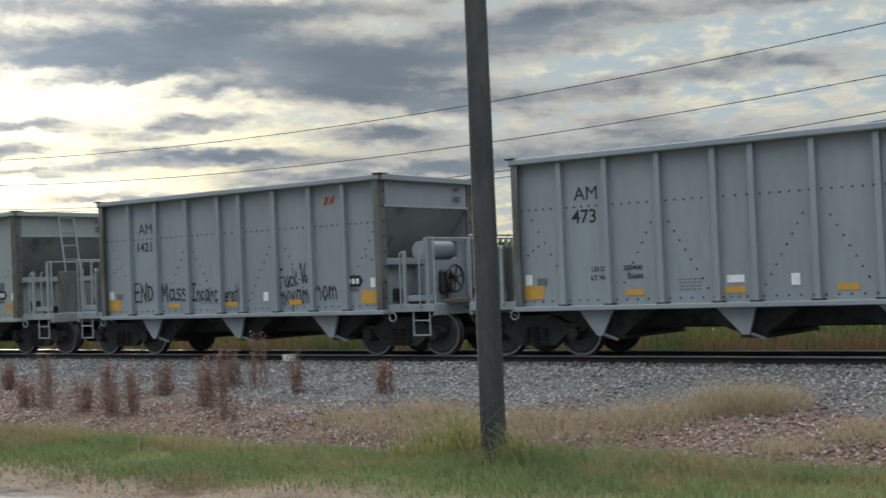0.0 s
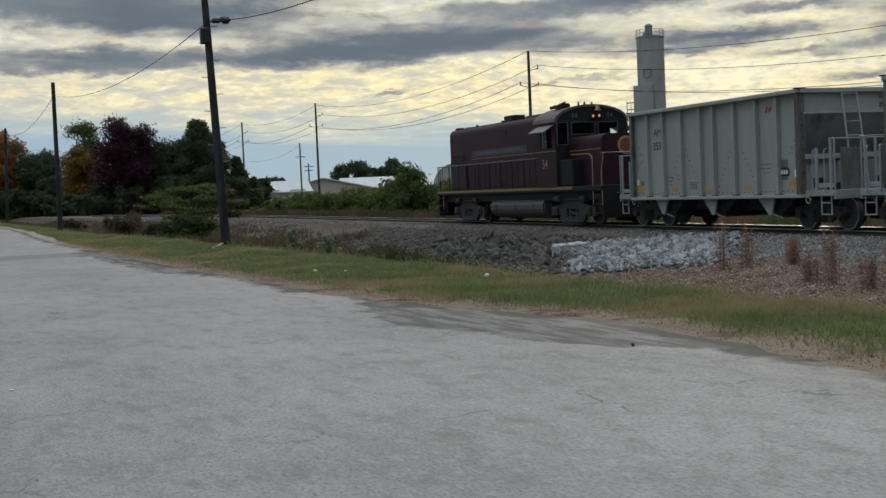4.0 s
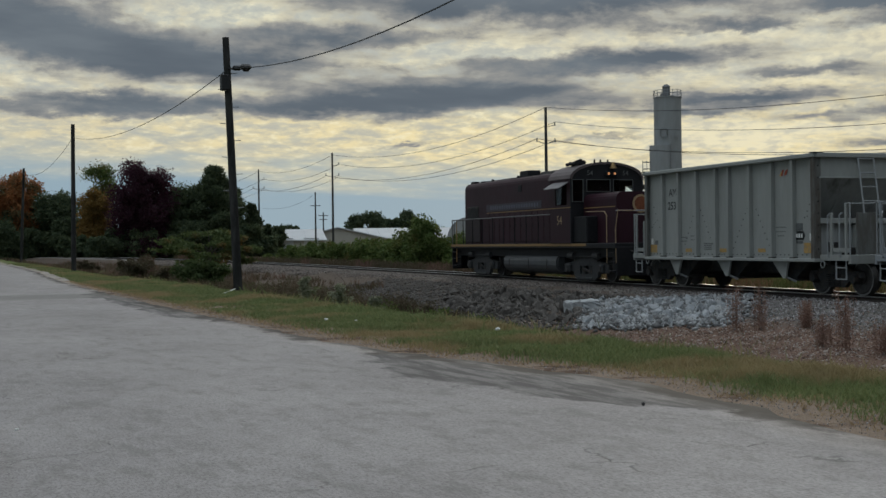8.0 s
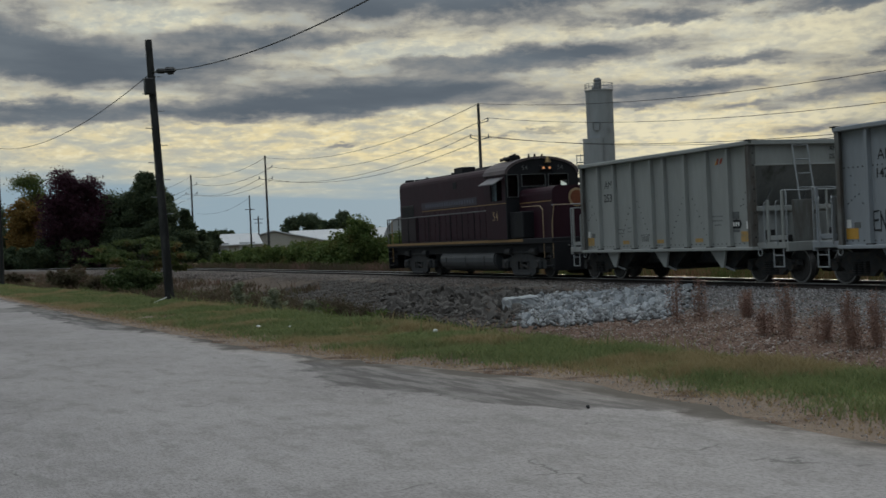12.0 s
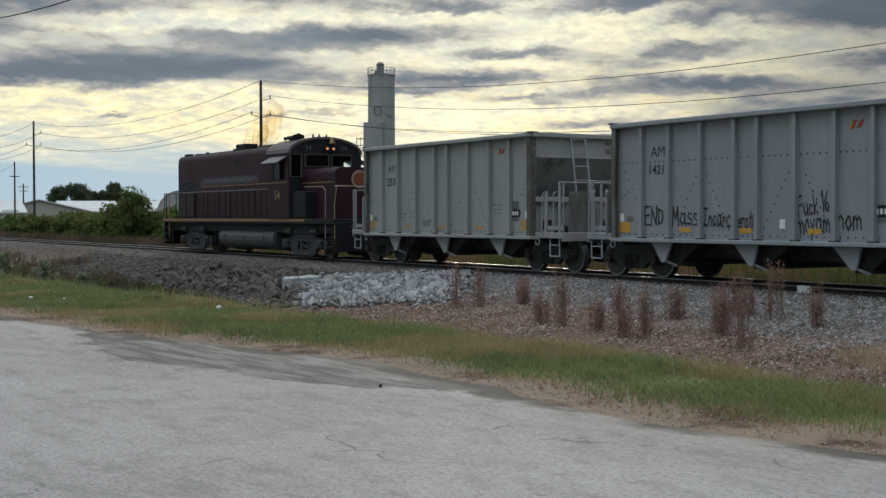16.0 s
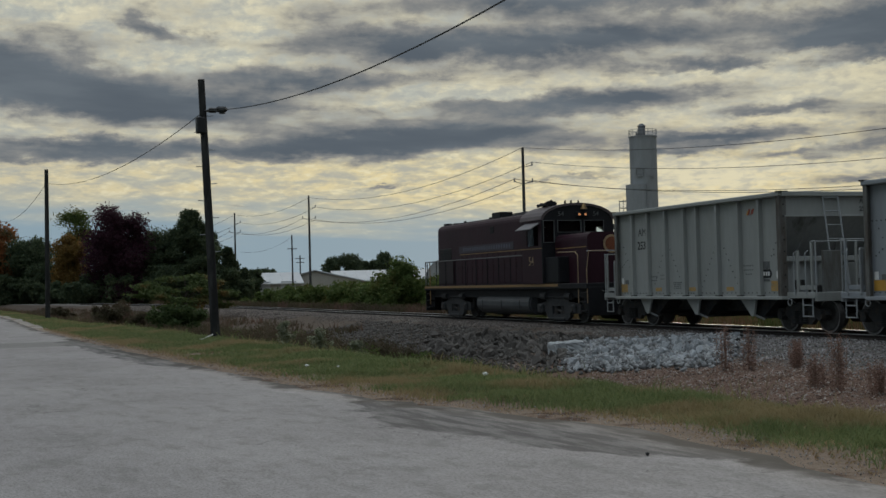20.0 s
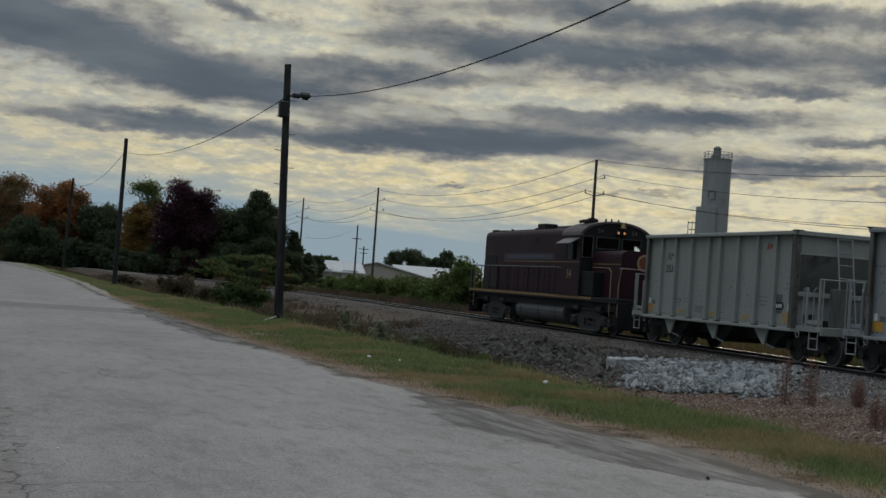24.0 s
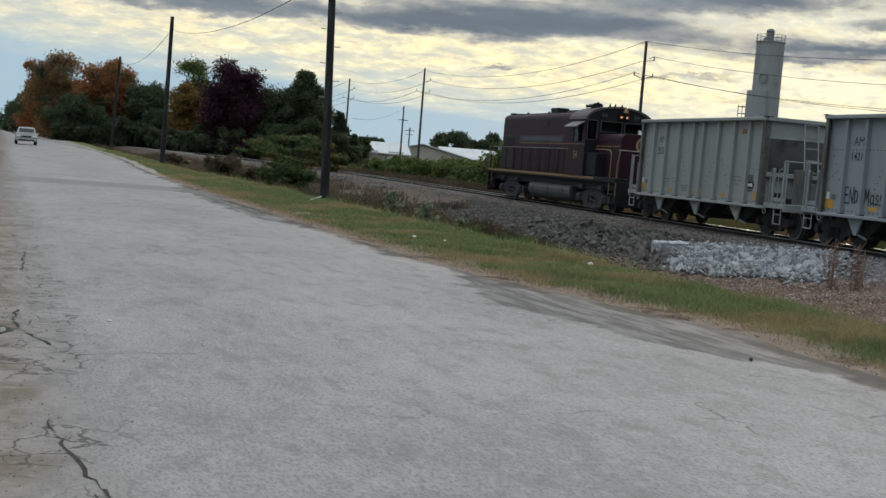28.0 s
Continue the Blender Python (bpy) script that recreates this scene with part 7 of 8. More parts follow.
def build_grass():
    rng = np.random.default_rng(9)
    # verge between pavement and ditch
    n = 260000
    y = -3.5 + 70 * rng.uniform(0, 1, n) ** 1.55
    e = right_edge(y)
    u = rng.uniform(0, 1, n)
    x = e + 0.45 + u * (11.9 - e - 0.45)
    patch = fbm(x, y, 1.1) * 0.6 + fbm(x + 7, y, 2.9) * 0.4
    keep = rng.uniform(0, 1, n) < np.clip((x - e - 0.60) / 0.8, 0.0, 1) * (0.35 + 0.9 * patch)
    x, y, patch = x[keep], y[keep], patch[keep]
    h = (0.045 + 0.11 * patch * rng.uniform(0.4, 1.3, len(x))) * np.where(x > 9.6, 1.5, 1.0)
    V, F = blades(x, y, land(x, y) - 0.01, h, 0.0045 + 0.0003 * y, 0.65, rng)
    tagged(soup("verge_grass", V, F, M["grass"]), "short green verge grass with bare and dry patches", "grass", kind="stuff")
    n = 20000
    y = -3.5 + 66 * rng.uniform(0, 1, n) ** 1.5
    e = right_edge(y)
    x = e + 0.30 + rng.gamma(2.4, 0.34, n)
    V, F = blades(x, y, land(x, y) - 0.004, rng.uniform(0.015, 0.05, n), 0.0045 + 0.0003 * y, 1.1, rng)
    tagged(soup("verge_dry_grass", V, F, M["grass_dry"]), "flattened straw-coloured grass along the pavement", "grass", kind="stuff")
    # left verge
    n = 36000
    y = 8 + 60 * rng.uniform(0, 1, n) ** 1.3
    x = left_edge(y) - 0.1 - rng.gamma(2.0, 1.1, n)
    V, F = blades(x, y, land(x, y) - 0.01, rng.uniform(0.04, 0.14, n), 0.006 + 0.00035 * y, 0.5, rng)
    tagged(soup("verge_grass", V, F, M["grass"]), "short green grass on the near side of the road", "grass", kind="stuff")
    # taller growth in the ditch
    n = 26000
    y = -3 + 66 * rng.uniform(0, 1, n)
    x = rng.normal(12.6, 1.0, n)
    k = fbm(x, y, 0.8) > 0.35
    x, y = x[k], y[k]
    V, F = blades(x, y, land(x, y) - 0.02, rng.uniform(0.12, 0.42, len(x)), 0.010 + 0.0002 * y, 0.4, rng)
    tagged(soup("ditch_grass", V, F, M["grass"]), "taller green grass in the ditch", "grass", kind="stuff")
    # thin growth on the russet slope
    n = 7000
    y = rng.uniform(6, 30, n)
    x = 12.8 + rng.gamma(1.8, 0.9, n)
    k = fbm(x, y, 1.4) > 0.52
    x, y = x[k], y[k]
    V, F = blades(x, y, land(x, y) - 0.01, rng.uniform(0.08, 0.30, len(x)), np.full(len(x), 0.007), 0.6, rng)
    tagged(soup("slope_grass", V, F, M["slope"]), "thin green and brown growth on the russet gravel", "grass", kind="stuff")
    # straw-coloured growth beyond the track
    n = 30000
    y = rng.uniform(-6, 62, n)
    x = track_x(y) + 3.2 + rng.gamma(2.0, 1.3, n)
    V, F = blades(x, y, land(x, y) - 0.02, rng.uniform(0.25, 0.85, n), np.full(n, 0.014), 0.35, rng)
    tagged(soup("field_grass", V, F, M["grass_field"]), "tall straw-coloured grass beyond the track", "grass", kind="stuff")
    n = 22000
    x = track_x(y[:n]) + 4.5 + rng.gamma(2.0, 1.5, n)
    V, F = blades(x, y[:n], land(x, y[:n]) - 0.02, rng.uniform(0.5, 1.3, n), np.full(n, 0.03), 0.5, rng)
    tagged(soup("field_weeds", V, F, M["leaf_green"]), "green weeds beyond the track", "weeds", kind="stuff")
    # weedy ground between the verge and the bend of the track
    n = 24000
    y = 56 + 95 * rng.uniform(0, 1, n) ** 1.2
    lo, hi = 10.6 - 0.01 * (y - 56), track_x(y) - 5.0
    x = lo + (hi - lo) * rng.uniform(0, 1, n)
    k = (fbm(x, y, 0.33) * 0.6 + fbm(x + 3, y, 0.9) * 0.4 + rng.normal(0, 0.12, n) > 0.38) & (hi > lo + 0.5)
    x, y = x[k], y[k]
    V, F = blades(x, y, land(x, y) - 0.02, rng.uniform(0.12, 0.48, len(x)), np.full(len(x), 0.03), 0.4, rng)
    tagged(soup("rough_grass", V, F, M["brush"]), "dull brown weedy growth beside the track bend", "grass", kind="stuff")
    n = 16000
    y = 60 + 60 * rng.uniform(0, 1, n)
    x = right_edge(y) + 0.6 + rng.gamma(2.0, 0.7, n)
    V, F = blades(x, y, land(x, y) - 0.02, rng.uniform(0.05, 0.16, n), np.full(n, 0.03), 0.5, rng)
    tagged(soup("verge_grass", V, F, M["grass"]), "short green verge grass along the far road", "grass", kind="stuff")
    n = 14000
    y = rng.uniform(62, 140, n)
    x = track_x(y) + 3.0 + rng.gamma(1.6, 1.2, n)
    V, F = blades(x, y, land(x, y) - 0.02, rng.uniform(0.3, 0.9, n), np.full(n, 0.03), 0.4, rng)
    tagged(soup("field_grass", V, F, M["brush"]), "dull brown growth beyond the bend of the track", "grass", kind="stuff")


def clump(name, x, y, r, h, n, material, label, category, seed, bend=0.5, w=0.007, group=""):
    rng = np.random.default_rng(seed)
    a, q = rng.uniform(0, 2 * np.pi, n), r * np.sqrt(rng.uniform(0, 1, n))
    px, py = np.cos(a) * q, np.sin(a) * q
    V, F = blades(px, py, np.full(n, -0.03), h * rng.uniform(0.5, 1.1, n) * (1 - 0.35 * q / r), np.full(n, w), bend, rng)
    ob = soup(name, V, F, material)
    ob.matrix_basis = pose(x, y, float(land(x, y)))
    return tagged(ob, label, category, group)


def dock(x, y, h, seed):
    """A dried weed: upright russet stalks set with seed heads."""
    rng = np.random.default_rng(seed)
    t = empty("dried_weed", pose(x, y, float(land(x, y))), "upright russet dried weed on the gravel bank", "weed", "dried weeds along the bank")
    V, F, k = [], [], 0
    stalks = int(rng.integers(13, 19))
    def wood(bm):
        for _ in range(stalks):
            bx, by = rng.normal(0, 0.085, 2)
            tx, ty, hh = bx + rng.normal(0, 0.045), by + rng.normal(0, 0.045), h * rng.uniform(0.55, 1.05)
            rod(bm, (bx, by, -0.03), (tx, ty, hh), 0.005, 0.003, n=4)
            m = 66
            u = rng.uniform(0.12, 1.0, m)
            P.append(np.stack([bx + (tx - bx) * u + rng.normal(0, 0.038, m), by + (ty - by) * u + rng.normal(0, 0.038, m), hh * u], -1))
    P = []
    part("stalk", B(wood), M["weed_red"], t)["kind"] = "stuff"
    leaves("seed_head", np.concatenate(P), 0.019, M["weed_red"], t, rng)["kind"] = "stuff"
    return t


def scrub(x, y, w, h, mat, label, seed):
    """A loose bush of thin upright stems with small leaves along them."""
    rng = np.random.default_rng(seed)
    t = empty("ditch_bush", pose(x, y, float(land(x, y))), label, "bush", "brush in the ditch")
    n = 90
    a, q = rng.uniform(0, 2 * np.pi, n), w * 0.35 * np.sqrt(rng.uniform(0, 1, n))
    bx, by = np.cos(a) * q, np.sin(a) * q
    hh = h * rng.uniform(0.5, 1.1, n) * (1 - 0.4 * q / w)
    V, F = blades(bx, by, np.full(n, -0.03), hh, np.full(n, 0.008), 0.45, rng)
    soup("stem", V, F, M["stem"], t)["kind"] = "stuff"
    tip = V.reshape(-1, 5, 3)
    u = rng.uniform(0.15, 1.0, (n, 16, 1))
    P = tip[:, None, 0] * (1 - u) + tip[:, None, 3] * u + rng.normal(0, 0.055, (n, 16, 3))
    P[..., 2] = np.maximum(P[..., 2], 0.02)
    leaves("foliage", P.reshape(-1, 3), 0.038, mat, t, rng)["kind"] = "stuff"
    return t


def build_weeds():
    spots = ((18.04, 24.7, 0.85), (18.53, 24.46, 0.75), (19.16, 23.59, 0.45), (17.42, 20.9, 0.5), (17.11, 19.85, 0.85), (17.14, 18.81, 0.5), (16.71, 17.63, 0.55), (18.47, 19.65, 0.55), (18.63, 18.15, 0.5),
             (17.77, 16.26, 0.75), (19.27, 17.17, 0.7), (16.71, 14.79, 0.7), (19.28, 16.23, 0.8), (18.85, 14.83, 0.6), (18.95, 23.28, 0.4), (18.76, 12.8, 0.45), (16.9, 17.3, 0.75), (17.5, 15.9, 0.6), (19.4, 17.0, 0.6))
    for i, (x, y, h) in enumerate(spots):
        dock(x, y, h * 1.38, 200 + i)
    tan = ((16.45, 11.4), (17.36, 11.36), (17.24, 10.63), (17.16, 9.02), (17.04, 8.28), (16.48, 7.46), (17.3, 7.29), (17.34, 6.69), (16.8, 9.8), (16.2, 8.9), (16.5, 10.4), (16.9, 6.9))
    for i, (x, y) in enumerate(tan):
        clump("dry_grass_clump", x, y, 0.62, 0.30 + 0.22 * ((i * 7) % 5) / 4, 320, M["straw"], "arching clump of straw-coloured dry grass", "grass clump", 300 + i, 1.0, 0.004, group="dry grass clumps on the bank")
    for i, (x, y, h) in enumerate(((17.95, 6.2, 0.7), (18.0, 5.75, 0.72), (18.15, 5.4, 0.6), (16.54, 3.68, 0.4), (16.0, 4.6, 0.3), (17.0, 12.4, 0.35))):
        clump("dry_grass_clump", x, y, 0.55, h, 480, M["straw"], "rounded tuft of straw-coloured dry grass", "grass clump", 330 + i, 1.0, 0.004, group="dry grass clumps on the bank")
    for i, (x, y, h) in enumerate(((9.95, 5.75, 0.9), (10.0, 5.1, 0.6), (10.4, 5.9, 0.8), (10.6, 6.6, 0.5), (10.1, 6.3, 0.5), (10.7, 4.6, 0.45))):
        clump("tall_grass_clump", x, y, 0.26, h * 0.9, 80, M["grass_tall"], "tall yellow-green grass at the foot of the pole", "grass clump", 350 + i, 0.8, 0.009, group="grass round the near pole")
    # brush in the ditch towards the leaning pole
    rng = np.random.default_rng(44)
    for i in range(84):
        y = 39.0 + 36 * (i / 83) + rng.uniform(-0.8, 0.8)
        x = 12.9 + rng.uniform(-0.8, 3.4) + max(0, 0.04 * (y - 40))
        green = i % 5 == 2
        scrub(x, y, rng.uniform(0.8, 1.5), rng.uniform(0.55, 1.05), M["leaf_green"] if green else M["brush"], "low green scrub growing in the ditch" if green else "dry brown scrub growing in the ditch", 400 + i)
    # low mixed growth along the foot of the rocks
    for i in range(26):
        y = 22.5 + 15.0 * (i / 25) + rng.uniform(-0.4, 0.4)
        green = i % 3 == 1
        scrub(13.2 + 0.16 * (y - 22.5) + rng.uniform(-0.5, 0.7), y, rng.uniform(0.7, 1.2), rng.uniform(0.28, 0.5), M["leaf_green"] if green else M["brush"], "low green growth at the foot of the bank" if green else "low brown growth at the foot of the bank", 500 + i)
    for i, (x, y, w, h) in enumerate(((11.6, 38.5, 0.7, 1.15), (11.9, 36.0, 0.8, 1.0), (12.3, 34.0, 0.6, 0.8))):
        plant("aster_weed", x, y, w, h, M["aster"], "pale flowering weed at the ditch edge", 450 + i, 7, 120, 0.035, 0.1, category="weed", trunk=0.012)
    for i, (x, y, w, h) in enumerate(((13.5, 84, 3.0, 1.8), (15.5, 92, 3.4, 1.9), (17.5, 104, 3.2, 1.7), (14.0, 76, 2.6, 1.3), (12.2, 97, 2.2, 1.2))):
        plant("verge_bush", x, y, w, h, M["brush"], "dull brown bush beside the track bend", 460 + i, 9, 220, 0.09, 0.0, category="bush", trunk=0.03)


M["grass_field"] = leaf_mat("field_grass_russet", (0.145, 0.130, 0.060), (0.21, 0.11, 0.070), (0.085, 0.11, 0.036))
M["grass_tall"] = leaf_mat("tall_grass", (0.15, 0.17, 0.045), (0.25, 0.23, 0.09), (0.30, 0.23, 0.11))
M["slope"] = leaf_mat("slope_growth", (0.10, 0.11, 0.04), (0.20, 0.145, 0.08), (0.13, 0.085, 0.05))
M["straw"] = leaf_mat("straw", (0.33, 0.245, 0.145), (0.48, 0.38, 0.25))
M["stem"] = leaf_mat("dry_stems", (0.12, 0.085, 0.060), (0.20, 0.15, 0.11))
M["aster"] = leaf_mat("pale_flower_heads", (0.34, 0.35, 0.27), (0.10, 0.12, 0.05))
build_gravel()
build_grass()
build_weeds()


# ---------------------------------------------------------------- rocks on the bank
def rock_mesh(seed, flat=0.62):
    """An angular broken stone: the hull of a few scattered points."""
    rng = np.random.default_rng(seed)
    bm = bmesh.new()
    for q in rng.normal(size=(13, 3)):
        q = q / np.linalg.norm(q) * rng.uniform(0.8, 1.12)
        bm.verts.new((q[0] * 1.25, q[1] * 0.9, q[2] * flat))
    bmesh.ops.convex_hull(bm, input=list(bm.verts))
    bmesh.ops.delete(bm, geom=[v for v in bm.verts if not v.link_faces], context="VERTS")
    return bm


def rock_pile(name, label, mat, xy, count, size, seed, lift, part_name):
    """Rocks laid over a slope inside a four-cornered patch of ground (corners in order)."""
    rng = np.random.default_rng(seed)
    root = empty(name, pose(*[sum(c[i] for c in xy) / 4 for i in (0, 1)], 0), label, "rock pile")
    o = root.matrix_basis.translation
    kinds = []
    for k in range(count):
        u, v = rng.uniform(0, 1, 2)
        a = Vector(xy[0]).lerp(Vector(xy[1]), u)
        b = Vector(xy[3]).lerp(Vector(xy[2]), u)
        p = a.lerp(b, v)
        p = p + Vector(rng.normal(0, 0.28, 2))
        r = size * rng.uniform(0.55, 1.3) ** 1.5
        z = float(land(p.x, p.y)) + lift * rng.uniform(0, 1) + r * 0.25
        m = Matrix.LocRotScale((p.x - o.x, p.y - o.y, z), Euler(rng.uniform(0, 6.28, 3)), (r * rng.uniform(0.8, 1.4), r, r * rng.uniform(0.7, 1.0)))
        if len(kinds) < 8:
            kinds.append(part(part_name, rock_mesh(seed * 10 + k), mat, root, m=m))
        else:
            shared(part_name, kinds[k % 8], root, m)
    return root


rock_pile("riprap_pile", "spread of broken pale limestone rocks on the bank", M["rock_white"], ((20.3, 34.9), (22.1, 30.4), (18.7, 26.5), (17.4, 30.0)), 300, 0.120, 5, 0.09, "rock")
def small_rocks():
    """The finer broken stone between the big rocks, partly coloured dark as gap shade."""
    rng = np.random.default_rng(31)
    n = 6000
    u, v = rng.uniform(-0.06, 1.06, n), rng.uniform(-0.05, 1.08, n)
    c = np.array(((20.3, 34.9), (22.1, 30.4), (18.7, 26.5), (17.4, 30.0)))
    P = ((1 - u)[:, None] * c[0] + u[:, None] * c[1]) * (1 - v)[:, None] + ((1 - u)[:, None] * c[3] + u[:, None] * c[2]) * v[:, None]
    P = P + rng.normal(0, 0.30, P.shape)
    pebbles("riprap_stones", P[:, 0], P[:, 1], land(P[:, 0], P[:, 1]) + 0.05, rng.uniform(0.05, 0.13, n), M["riprap"], 32, "small broken stones between the rocks, pale or coloured dark as gap shade")


# the dark tones in this mix paint the shadowed gaps between the rocks
M["riprap"] = stone_mat("broken_stone_gap_shade", [(0.20, 0.207, 0.215), (0.13, 0.135, 0.14), (0.30, 0.31, 0.315), (0.07, 0.071, 0.073), (0.36, 0.37, 0.375)])
small_rocks()
rock_pile("rubble_bank", "dark broken rubble on the bank beside the ditch", M["rock_dark"], ((20.6, 47.0), (20.9, 36.6), (17.2, 31.8), (17.2, 41.0)), 300, 0.150, 6, 0.08, "rubble")
M["block_pale"] = make_mat("pale_block_stone", (0.36, 0.37, 0.375), 0.85, var=0.2, scale=4, bump=0.5, bscale=20)
for x, y, sx, sy, sz, rz in ((18.66, 33.9, 0.40, 0.44, 0.38, 8), (19.25, 33.9, 0.52, 0.46, 0.30, -14)):
    def rough_block(bm):
        """A squared block with chipped, uneven faces."""
        box(bm, (0, 0, sz / 2), (sx, sy, sz), 0.03)
        bmesh.ops.subdivide_edges(bm, edges=[e for e in bm.edges if e.calc_length() > 0.2], cuts=3, use_grid_fill=True)
        r = random.Random(int(x * 100))
        for v in bm.verts:
            v.co += Vector((r.uniform(-1, 1), r.uniform(-1, 1), r.uniform(-1, 1))) * 0.022
    b = part("concrete_block", B(rough_block), M["block_pale"], None, m=pose(x, y, float(land(x, y)) + 0.03, 4, -5, rz))
    tagged(b, "rough pale concrete block beside the rock pile", "concrete block", "concrete blocks on the bank")


# ---------------------------------------------------------------- pavement details
def flat_patch(name, pts, z, material, label, seed=1, rag=0.06):
    """A thin sheet with a ragged outline lying on the road."""
    rng = random.Random(seed)
    out = []
    for a, b in zip(pts, pts[1:] + pts[:1]):
        k = max(2, int((Vector(a) - Vector(b)).length / 0.25))
        for i in range(k):
            p = Vector(a).lerp(Vector(b), i / k)
            out.append((p.x + rng.uniform(-rag, rag), p.y + rng.uniform(-rag, rag)))
    def f(bm):
        vs = prism(bm, out, "z", z - 0.003, z)
    ob = part(name, B(f), material, None)
    return tagged(ob, label, "road patch", kind="structure")


def crack(pts, w, seed):
    rng = random.Random(seed)
    P = []
    for a, b in zip(pts, pts[1:]):
        k = max(2, int((Vector(a) - Vector(b)).length / 0.10))
        for i in range(k):
            p = Vector(a).lerp(Vector(b), i / k)
            P.append(Vector((p.x + rng.uniform(-1, 1) * 0.022, p.y + rng.uniform(-1, 1) * 0.05)))
    V, F = [], []
    for i, p in enumerate(P):
        q = P[min(i + 1, len(P) - 1)] - P[max(i - 1, 0)]
        nrm = Vector((-q.y, q.x)).normalized() * w * rng.choice((0.15, 0.3, 0.5, 0.8, 1.3))
        V += [(p.x - nrm.x, p.y - nrm.y, 0.004), (p.x + nrm.x, p.y + nrm.y, 0.004)]
    F = [(2 * i, 2 * i + 1, 2 * i + 3, 2 * i + 2) for i in range(len(P) - 1)]
    tagged(soup("road_crack", V, F, M["crack"]), "open dark crack in the asphalt", "road crack", kind="structure")


M["crack"] = make_mat("crack_dark", (0.055, 0.050, 0.046), 0.95, var=0.3, scale=6, bump=0.3, spec=0.05)
for i, (pts, w) in enumerate(((((3.0, 22.2), (4.1, 22.7)), 0.022), (((1.3, 18.1), (2.5, 18.3)), 0.018), (((0.46, 5.2), (0.41, 5.6), (0.38, 5.9), (0.29, 6.4), (0.22, 7.0), (0.20, 7.5)), 0.009), (((0.44, 5.3), (0.37, 5.75), (0.33, 6.0)), 0.010), (((0.30, 6.4), (0.18, 6.45)), 0.005),
                              (((0.30, 9.9), (0.12, 10.6)), 0.012), (((0.12, 10.6), (0.02, 11.2), (0.10, 11.9)), 0.012), (((0.16, 15.0), (0.24, 17.6)), 0.013), (((0.5, 9.6), (0.8, 9.55)), 0.012))):
    crack([Vector(p) for p in pts], w, 20 + i)
flat_patch("pothole", [(-0.42, 10.15), (-0.04, 10.2), (0.02, 10.6), (-0.06, 10.95), (-0.42, 10.9)], 0.005, M["crack"], "dark broken hole at the road edge", 12, 0.07)
flat_patch("puddle", [(-0.36, 10.35), (-0.06, 10.38), (-0.02, 10.72), (-0.34, 10.75)], 0.010, M["puddle"], "small bright puddle at the broken road edge", 9, 0.03)
for i, (x, y, sx, sy, sz, mt, lab) in enumerate(((9.45, 19.75, 0.12, 0.09, 0.08, "white", "crumpled white litter on the grass"), (7.95, 24.9, 0.17, 0.10, 0.06, "white", "crumpled white litter on the grass"), (10.6, 16.7, 0.10, 0.12, 0.12, "white", "pale litter at the grass edge"),
                                         (6.46, 10.15, 0.05, 0.05, 0.05, "black", "small dark lump on the road"), (0.83, 11.3, 0.06, 0.05, 0.02, "white", "scrap of white paper on the road"), (8.3, 24.0, 0.08, 0.06, 0.04, "white", "scrap of white paper on the grass"))):
    def f(bm):
        bmesh.ops.create_icosphere(bm, subdivisions=2, radius=0.5)
        r = random.Random(i)
        for v in bm.verts:
            v.co *= r.uniform(0.75, 1.15)
            v.co = Vector((v.co.x * sx * 0.75, v.co.y * sy * 0.75, v.co.z * sz * 0.75))
    z = 0.0 if x < 6.6 else float(land(x, y)) + 0.05
    tagged(part("litter", B(f), M[mt], None, m=pose(x, y, z + sz * 0.4, 0, 0, 40 * i)), lab, "litter")


stick = part("stick", one(rod, (-0.30, 0, 0.03), (0.32, 0.05, 0.20), 0.022, 0.016, n=7), M["white"], None, m=pose(9.75, 41.2, float(land(9.75, 41.2)), 0, 0, 25))
tagged(stick, "pale stick lying in the grass beside the pole", "stick")


# ---------------------------------------------------------------- beside the driveway
mk = empty("marker_post", pose(-0.32, 41.0, float(land(-0.32, 41.0))), "orange plastic marker post leaning at the road edge", "marker post")
part("post", one(rod, (0.06, 0, -0.02), (-0.16, 0, 1.02), 0.055, 0.045, n=10), M["orange"], mk)
part("base", one(box, (0.08, 0, 0.02), (0.34, 0.34, 0.05), 0.01), M["black"], mk)
for z in (0.62, 0.82):
    part("band", one(rod, (0.06 - 0.22 * z / 1.02, 0, z), (0.06 - 0.22 * (z + 0.08) / 1.02, 0, z + 0.08), 0.058, n=10), M["white"], mk, "pale reflective band")
st = part("stake", one(rod, (0, 0, -0.1), (0.03, 0, 1.35), 0.016, n=6), M["black"], None, m=pose(-0.95, 39.5, float(land(-0.95, 39.5))))
tagged(st, "thin black steel stake in the grass", "stake")
pl = empty("pail", pose(-2.6, 65.0, float(land(-2.6, 65.0))), "grey plastic pail standing on the grass", "pail")
part("body", one(rod, (0, 0, 0), (0, 0, 0.52), 0.22, 0.28, n=18), M["galv"], pl)
part("lid", one(rod, (0, 0, 0.52), (0, 0, 0.60), 0.30, 0.24, n=18), M["white"], pl)
for k in range(5):
    x = -8.6 + k * 1.42
    b = part("barrier_block", one(box, (0, 0, 0.38), (1.32, 0.7, 0.76), 0.04), M["concrete"], None, m=pose(x, 99 + 0.35 * k, float(land(x, 99)) , 0, 0, -6 + k))
    tagged(b, "pale grey concrete barrier block beside the driveway", "concrete block", "barrier blocks along the driveway")


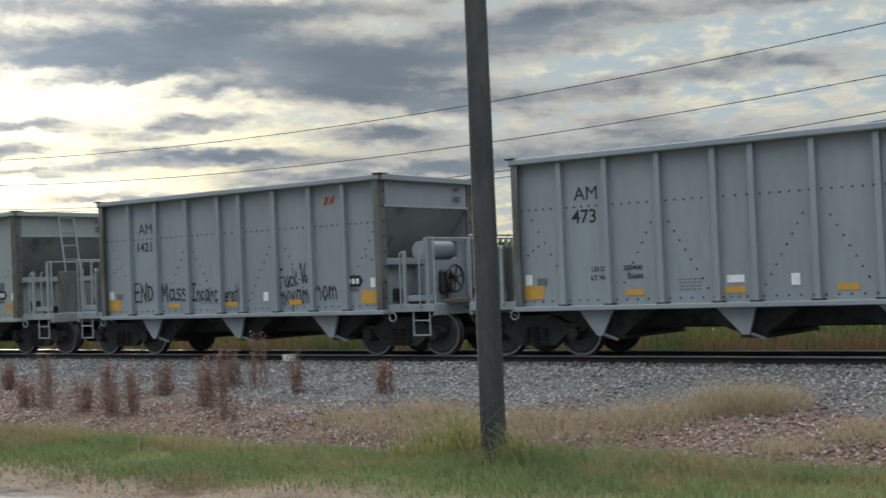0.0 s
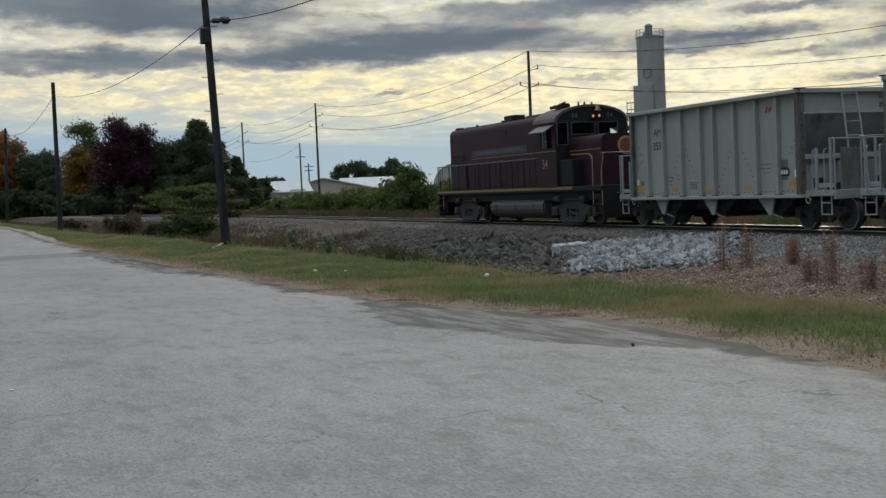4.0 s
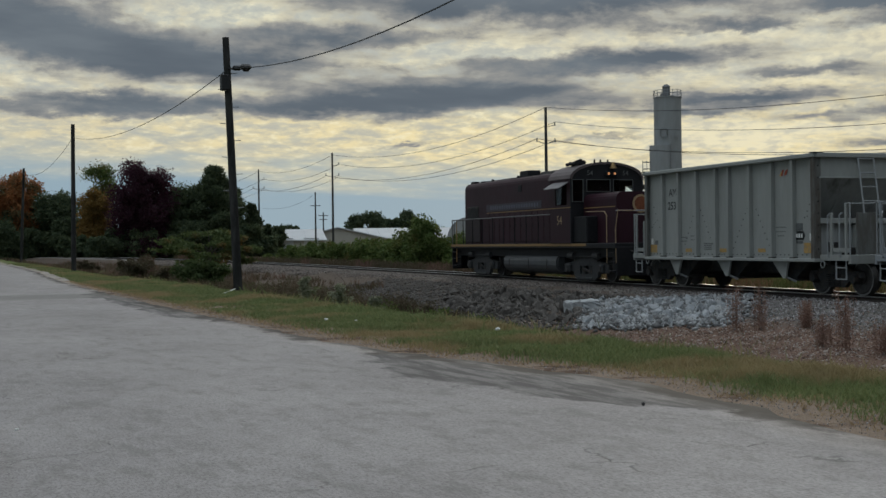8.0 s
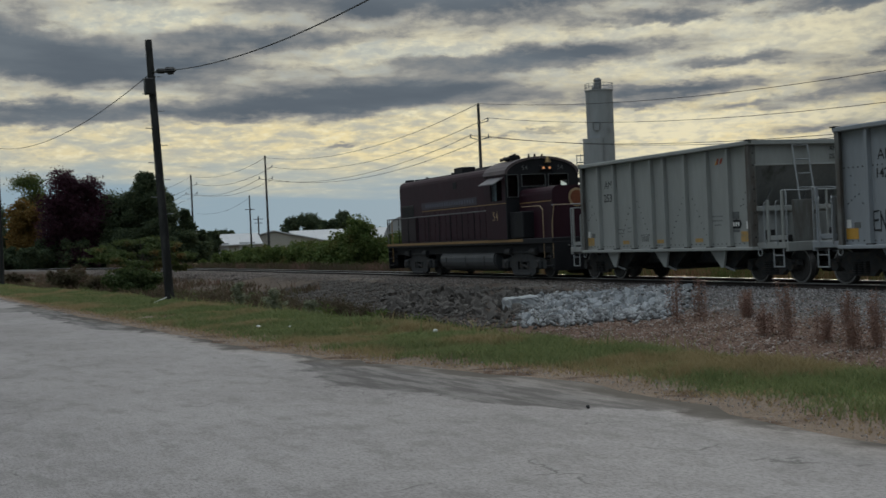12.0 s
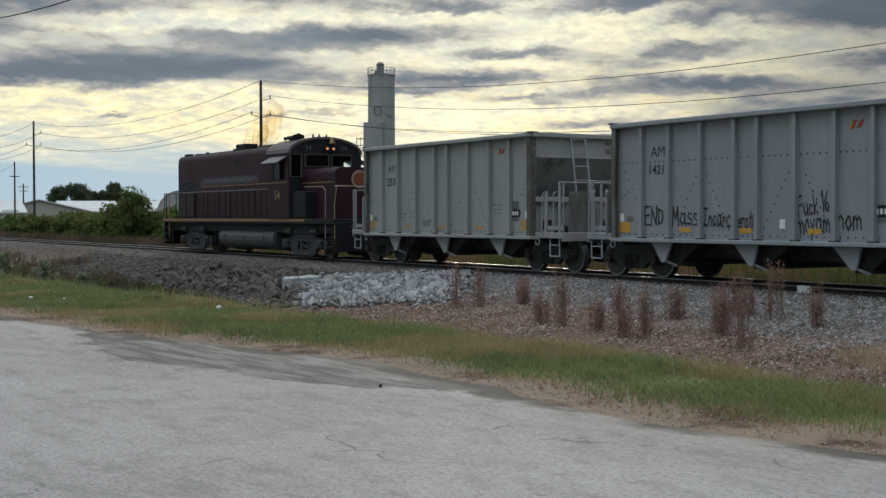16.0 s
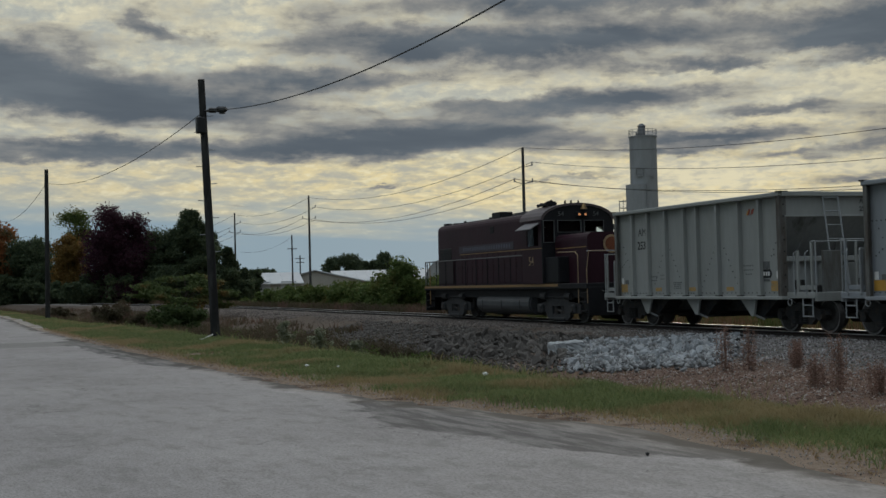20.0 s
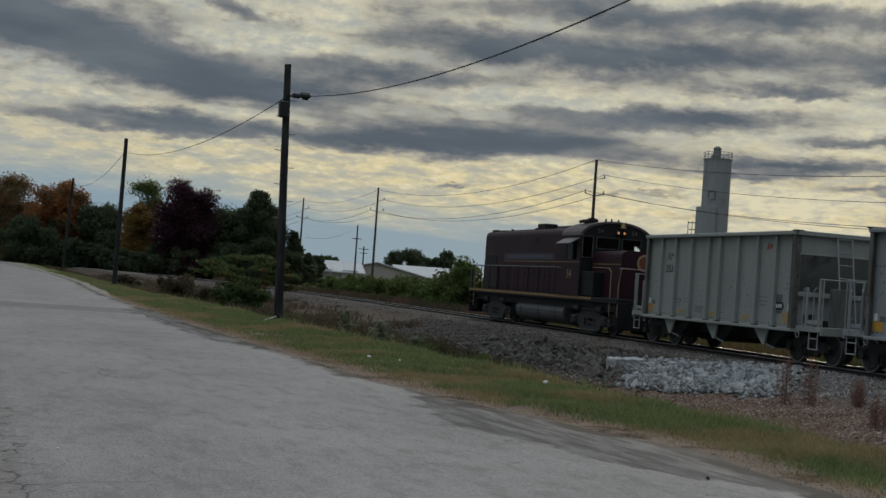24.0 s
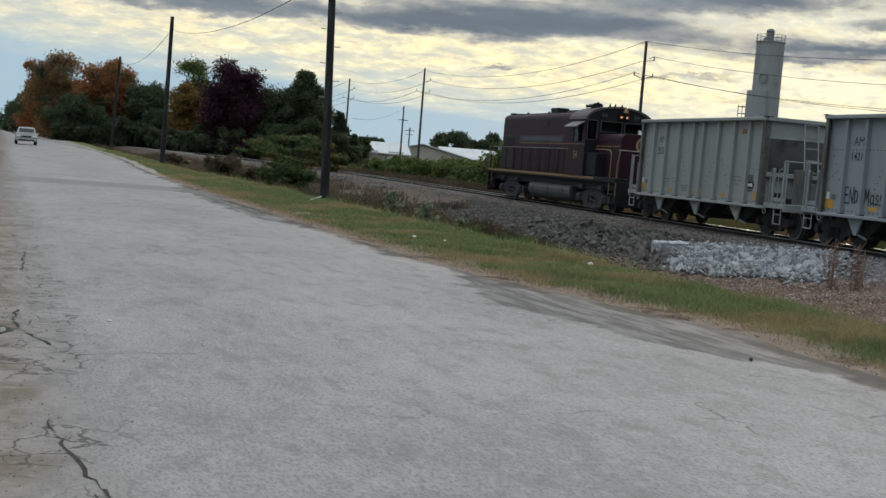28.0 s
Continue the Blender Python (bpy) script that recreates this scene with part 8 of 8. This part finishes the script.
# ---------------------------------------------------------------- exhaust
def smoke_mat():
    """Thin exhaust: a brown veil that thins out in wisps."""
    m = bpy.data.materials.new("thin_brown_smoke")
    m.use_nodes = True
    n = Nodes(m.node_tree)
    out = n.add("ShaderNodeOutputMaterial")
    t = n.add("ShaderNodeBsdfTransparent")
    o = n.add("ShaderNodeTexCoord").outputs["Object"]
    n.link(n.mix(n.step(n.noise(n.scaled(o, (1, 1, 0.5)), 1.5, 3.0, 0.5), 0.36, 0.68), (1.0, 1.0, 1.0), (0.90, 0.84, 0.74)), t.inputs[0])
    n.link(t.outputs[0], out.inputs[0])
    return m


M["smoke"] = smoke_mat()
puffs = []
for k in range(4):
    bm = bmesh.new()
    for r in (0.38 - 0.05 * k, 0.66 - 0.08 * k):
        vs = bmesh.ops.create_icosphere(bm, subdivisions=3, radius=r)["verts"]
        for v in vs:
            wave = 1 + 0.22 * math.sin(5 * v.co.x / r + k) * math.sin(4 * v.co.z / r + 2 * k) 
            v.co = Vector((v.co.x * 0.9 * wave + 0.5 * v.co.z, v.co.y * 0.9 * wave - 0.2 * v.co.z, v.co.z * 1.7 * wave))
    for f in bm.faces:
        f.smooth = True
    e = part("smoke_puff", bm, M["smoke"], None)
    puffs.append(tagged(e, "thin brown exhaust smoke drifting from the locomotive", "smoke", "exhaust smoke", kind="stuff"))


# ---------------------------------------------------------------- what moves
SHIFT = [(0.0, 0.0), (17.0, 0.0), (17.5, 0.03), (18.0, 0.13), (18.5, 0.29), (19.0, 0.47), (19.5, 0.68), (20.0, 0.88), (20.5, 1.11), (21.0, 1.33), (21.5, 1.57), (22.2, 2.0), (22.9, 2.65), (23.5, 3.22), (24.0, 3.66), (24.5, 4.10), (25.0, 4.56), (25.5, 5.10), (26.0, 5.66), (26.5, 6.28), (27.0, 6.90), (27.5, 7.56), (28.0, 8.24)]


def motions():
    c, s = math.cos(radians(HEAD)), math.sin(radians(HEAD))
    for thing in train:
        b = thing.matrix_basis.translation.copy()
        walk(thing, [(t, pose(b.x - s * d, b.y + c * d, b.z, 0, 0, HEAD)) for t, d in SHIFT])
    for w, (x, y, z), r in WHEELS:
        walk(w, [(t, pose(x, y, z, -math.degrees(d / r), 0, 0)) for t, d in SHIFT])

    walk(road_car, [(t, pose(x, y, float(rise(y)))) for t, x, y in ((0.0, 0.6, 250.0), (14.5, 0.9, 176.0), (23.5, 2.0, 138.0), (28.0, 2.0, 118.0))])

    # each puff leaves the stack, leans with the wind and drifts off over the hopper cars
    sx, sy = float(track_x(50.1)), 50.1
    for k, puff in enumerate(puffs):
        t0 = 15.65 + 0.22 * k
        drift = [(0.0, 0.0, 2.9), (t0 - 0.1, 0.0, 2.9)]
        drift += [(t0 + a, 2.5 * a, 4.6 + 1.75 * a ** 0.8) for a in (0.15, 0.5, 0.9, 1.3, 1.55)]
        drift += [(t0 + 2.0, 6.5, 2.0), (t0 + 2.5, 7.5, -4.0), (28.0, 7.5, -4.0)]
        walk(puff, [(t, pose(sx + 0.9 * q, sy - 0.42 * q, z, 0, 0, 25 * k)) for t, q, z in drift])


motions()
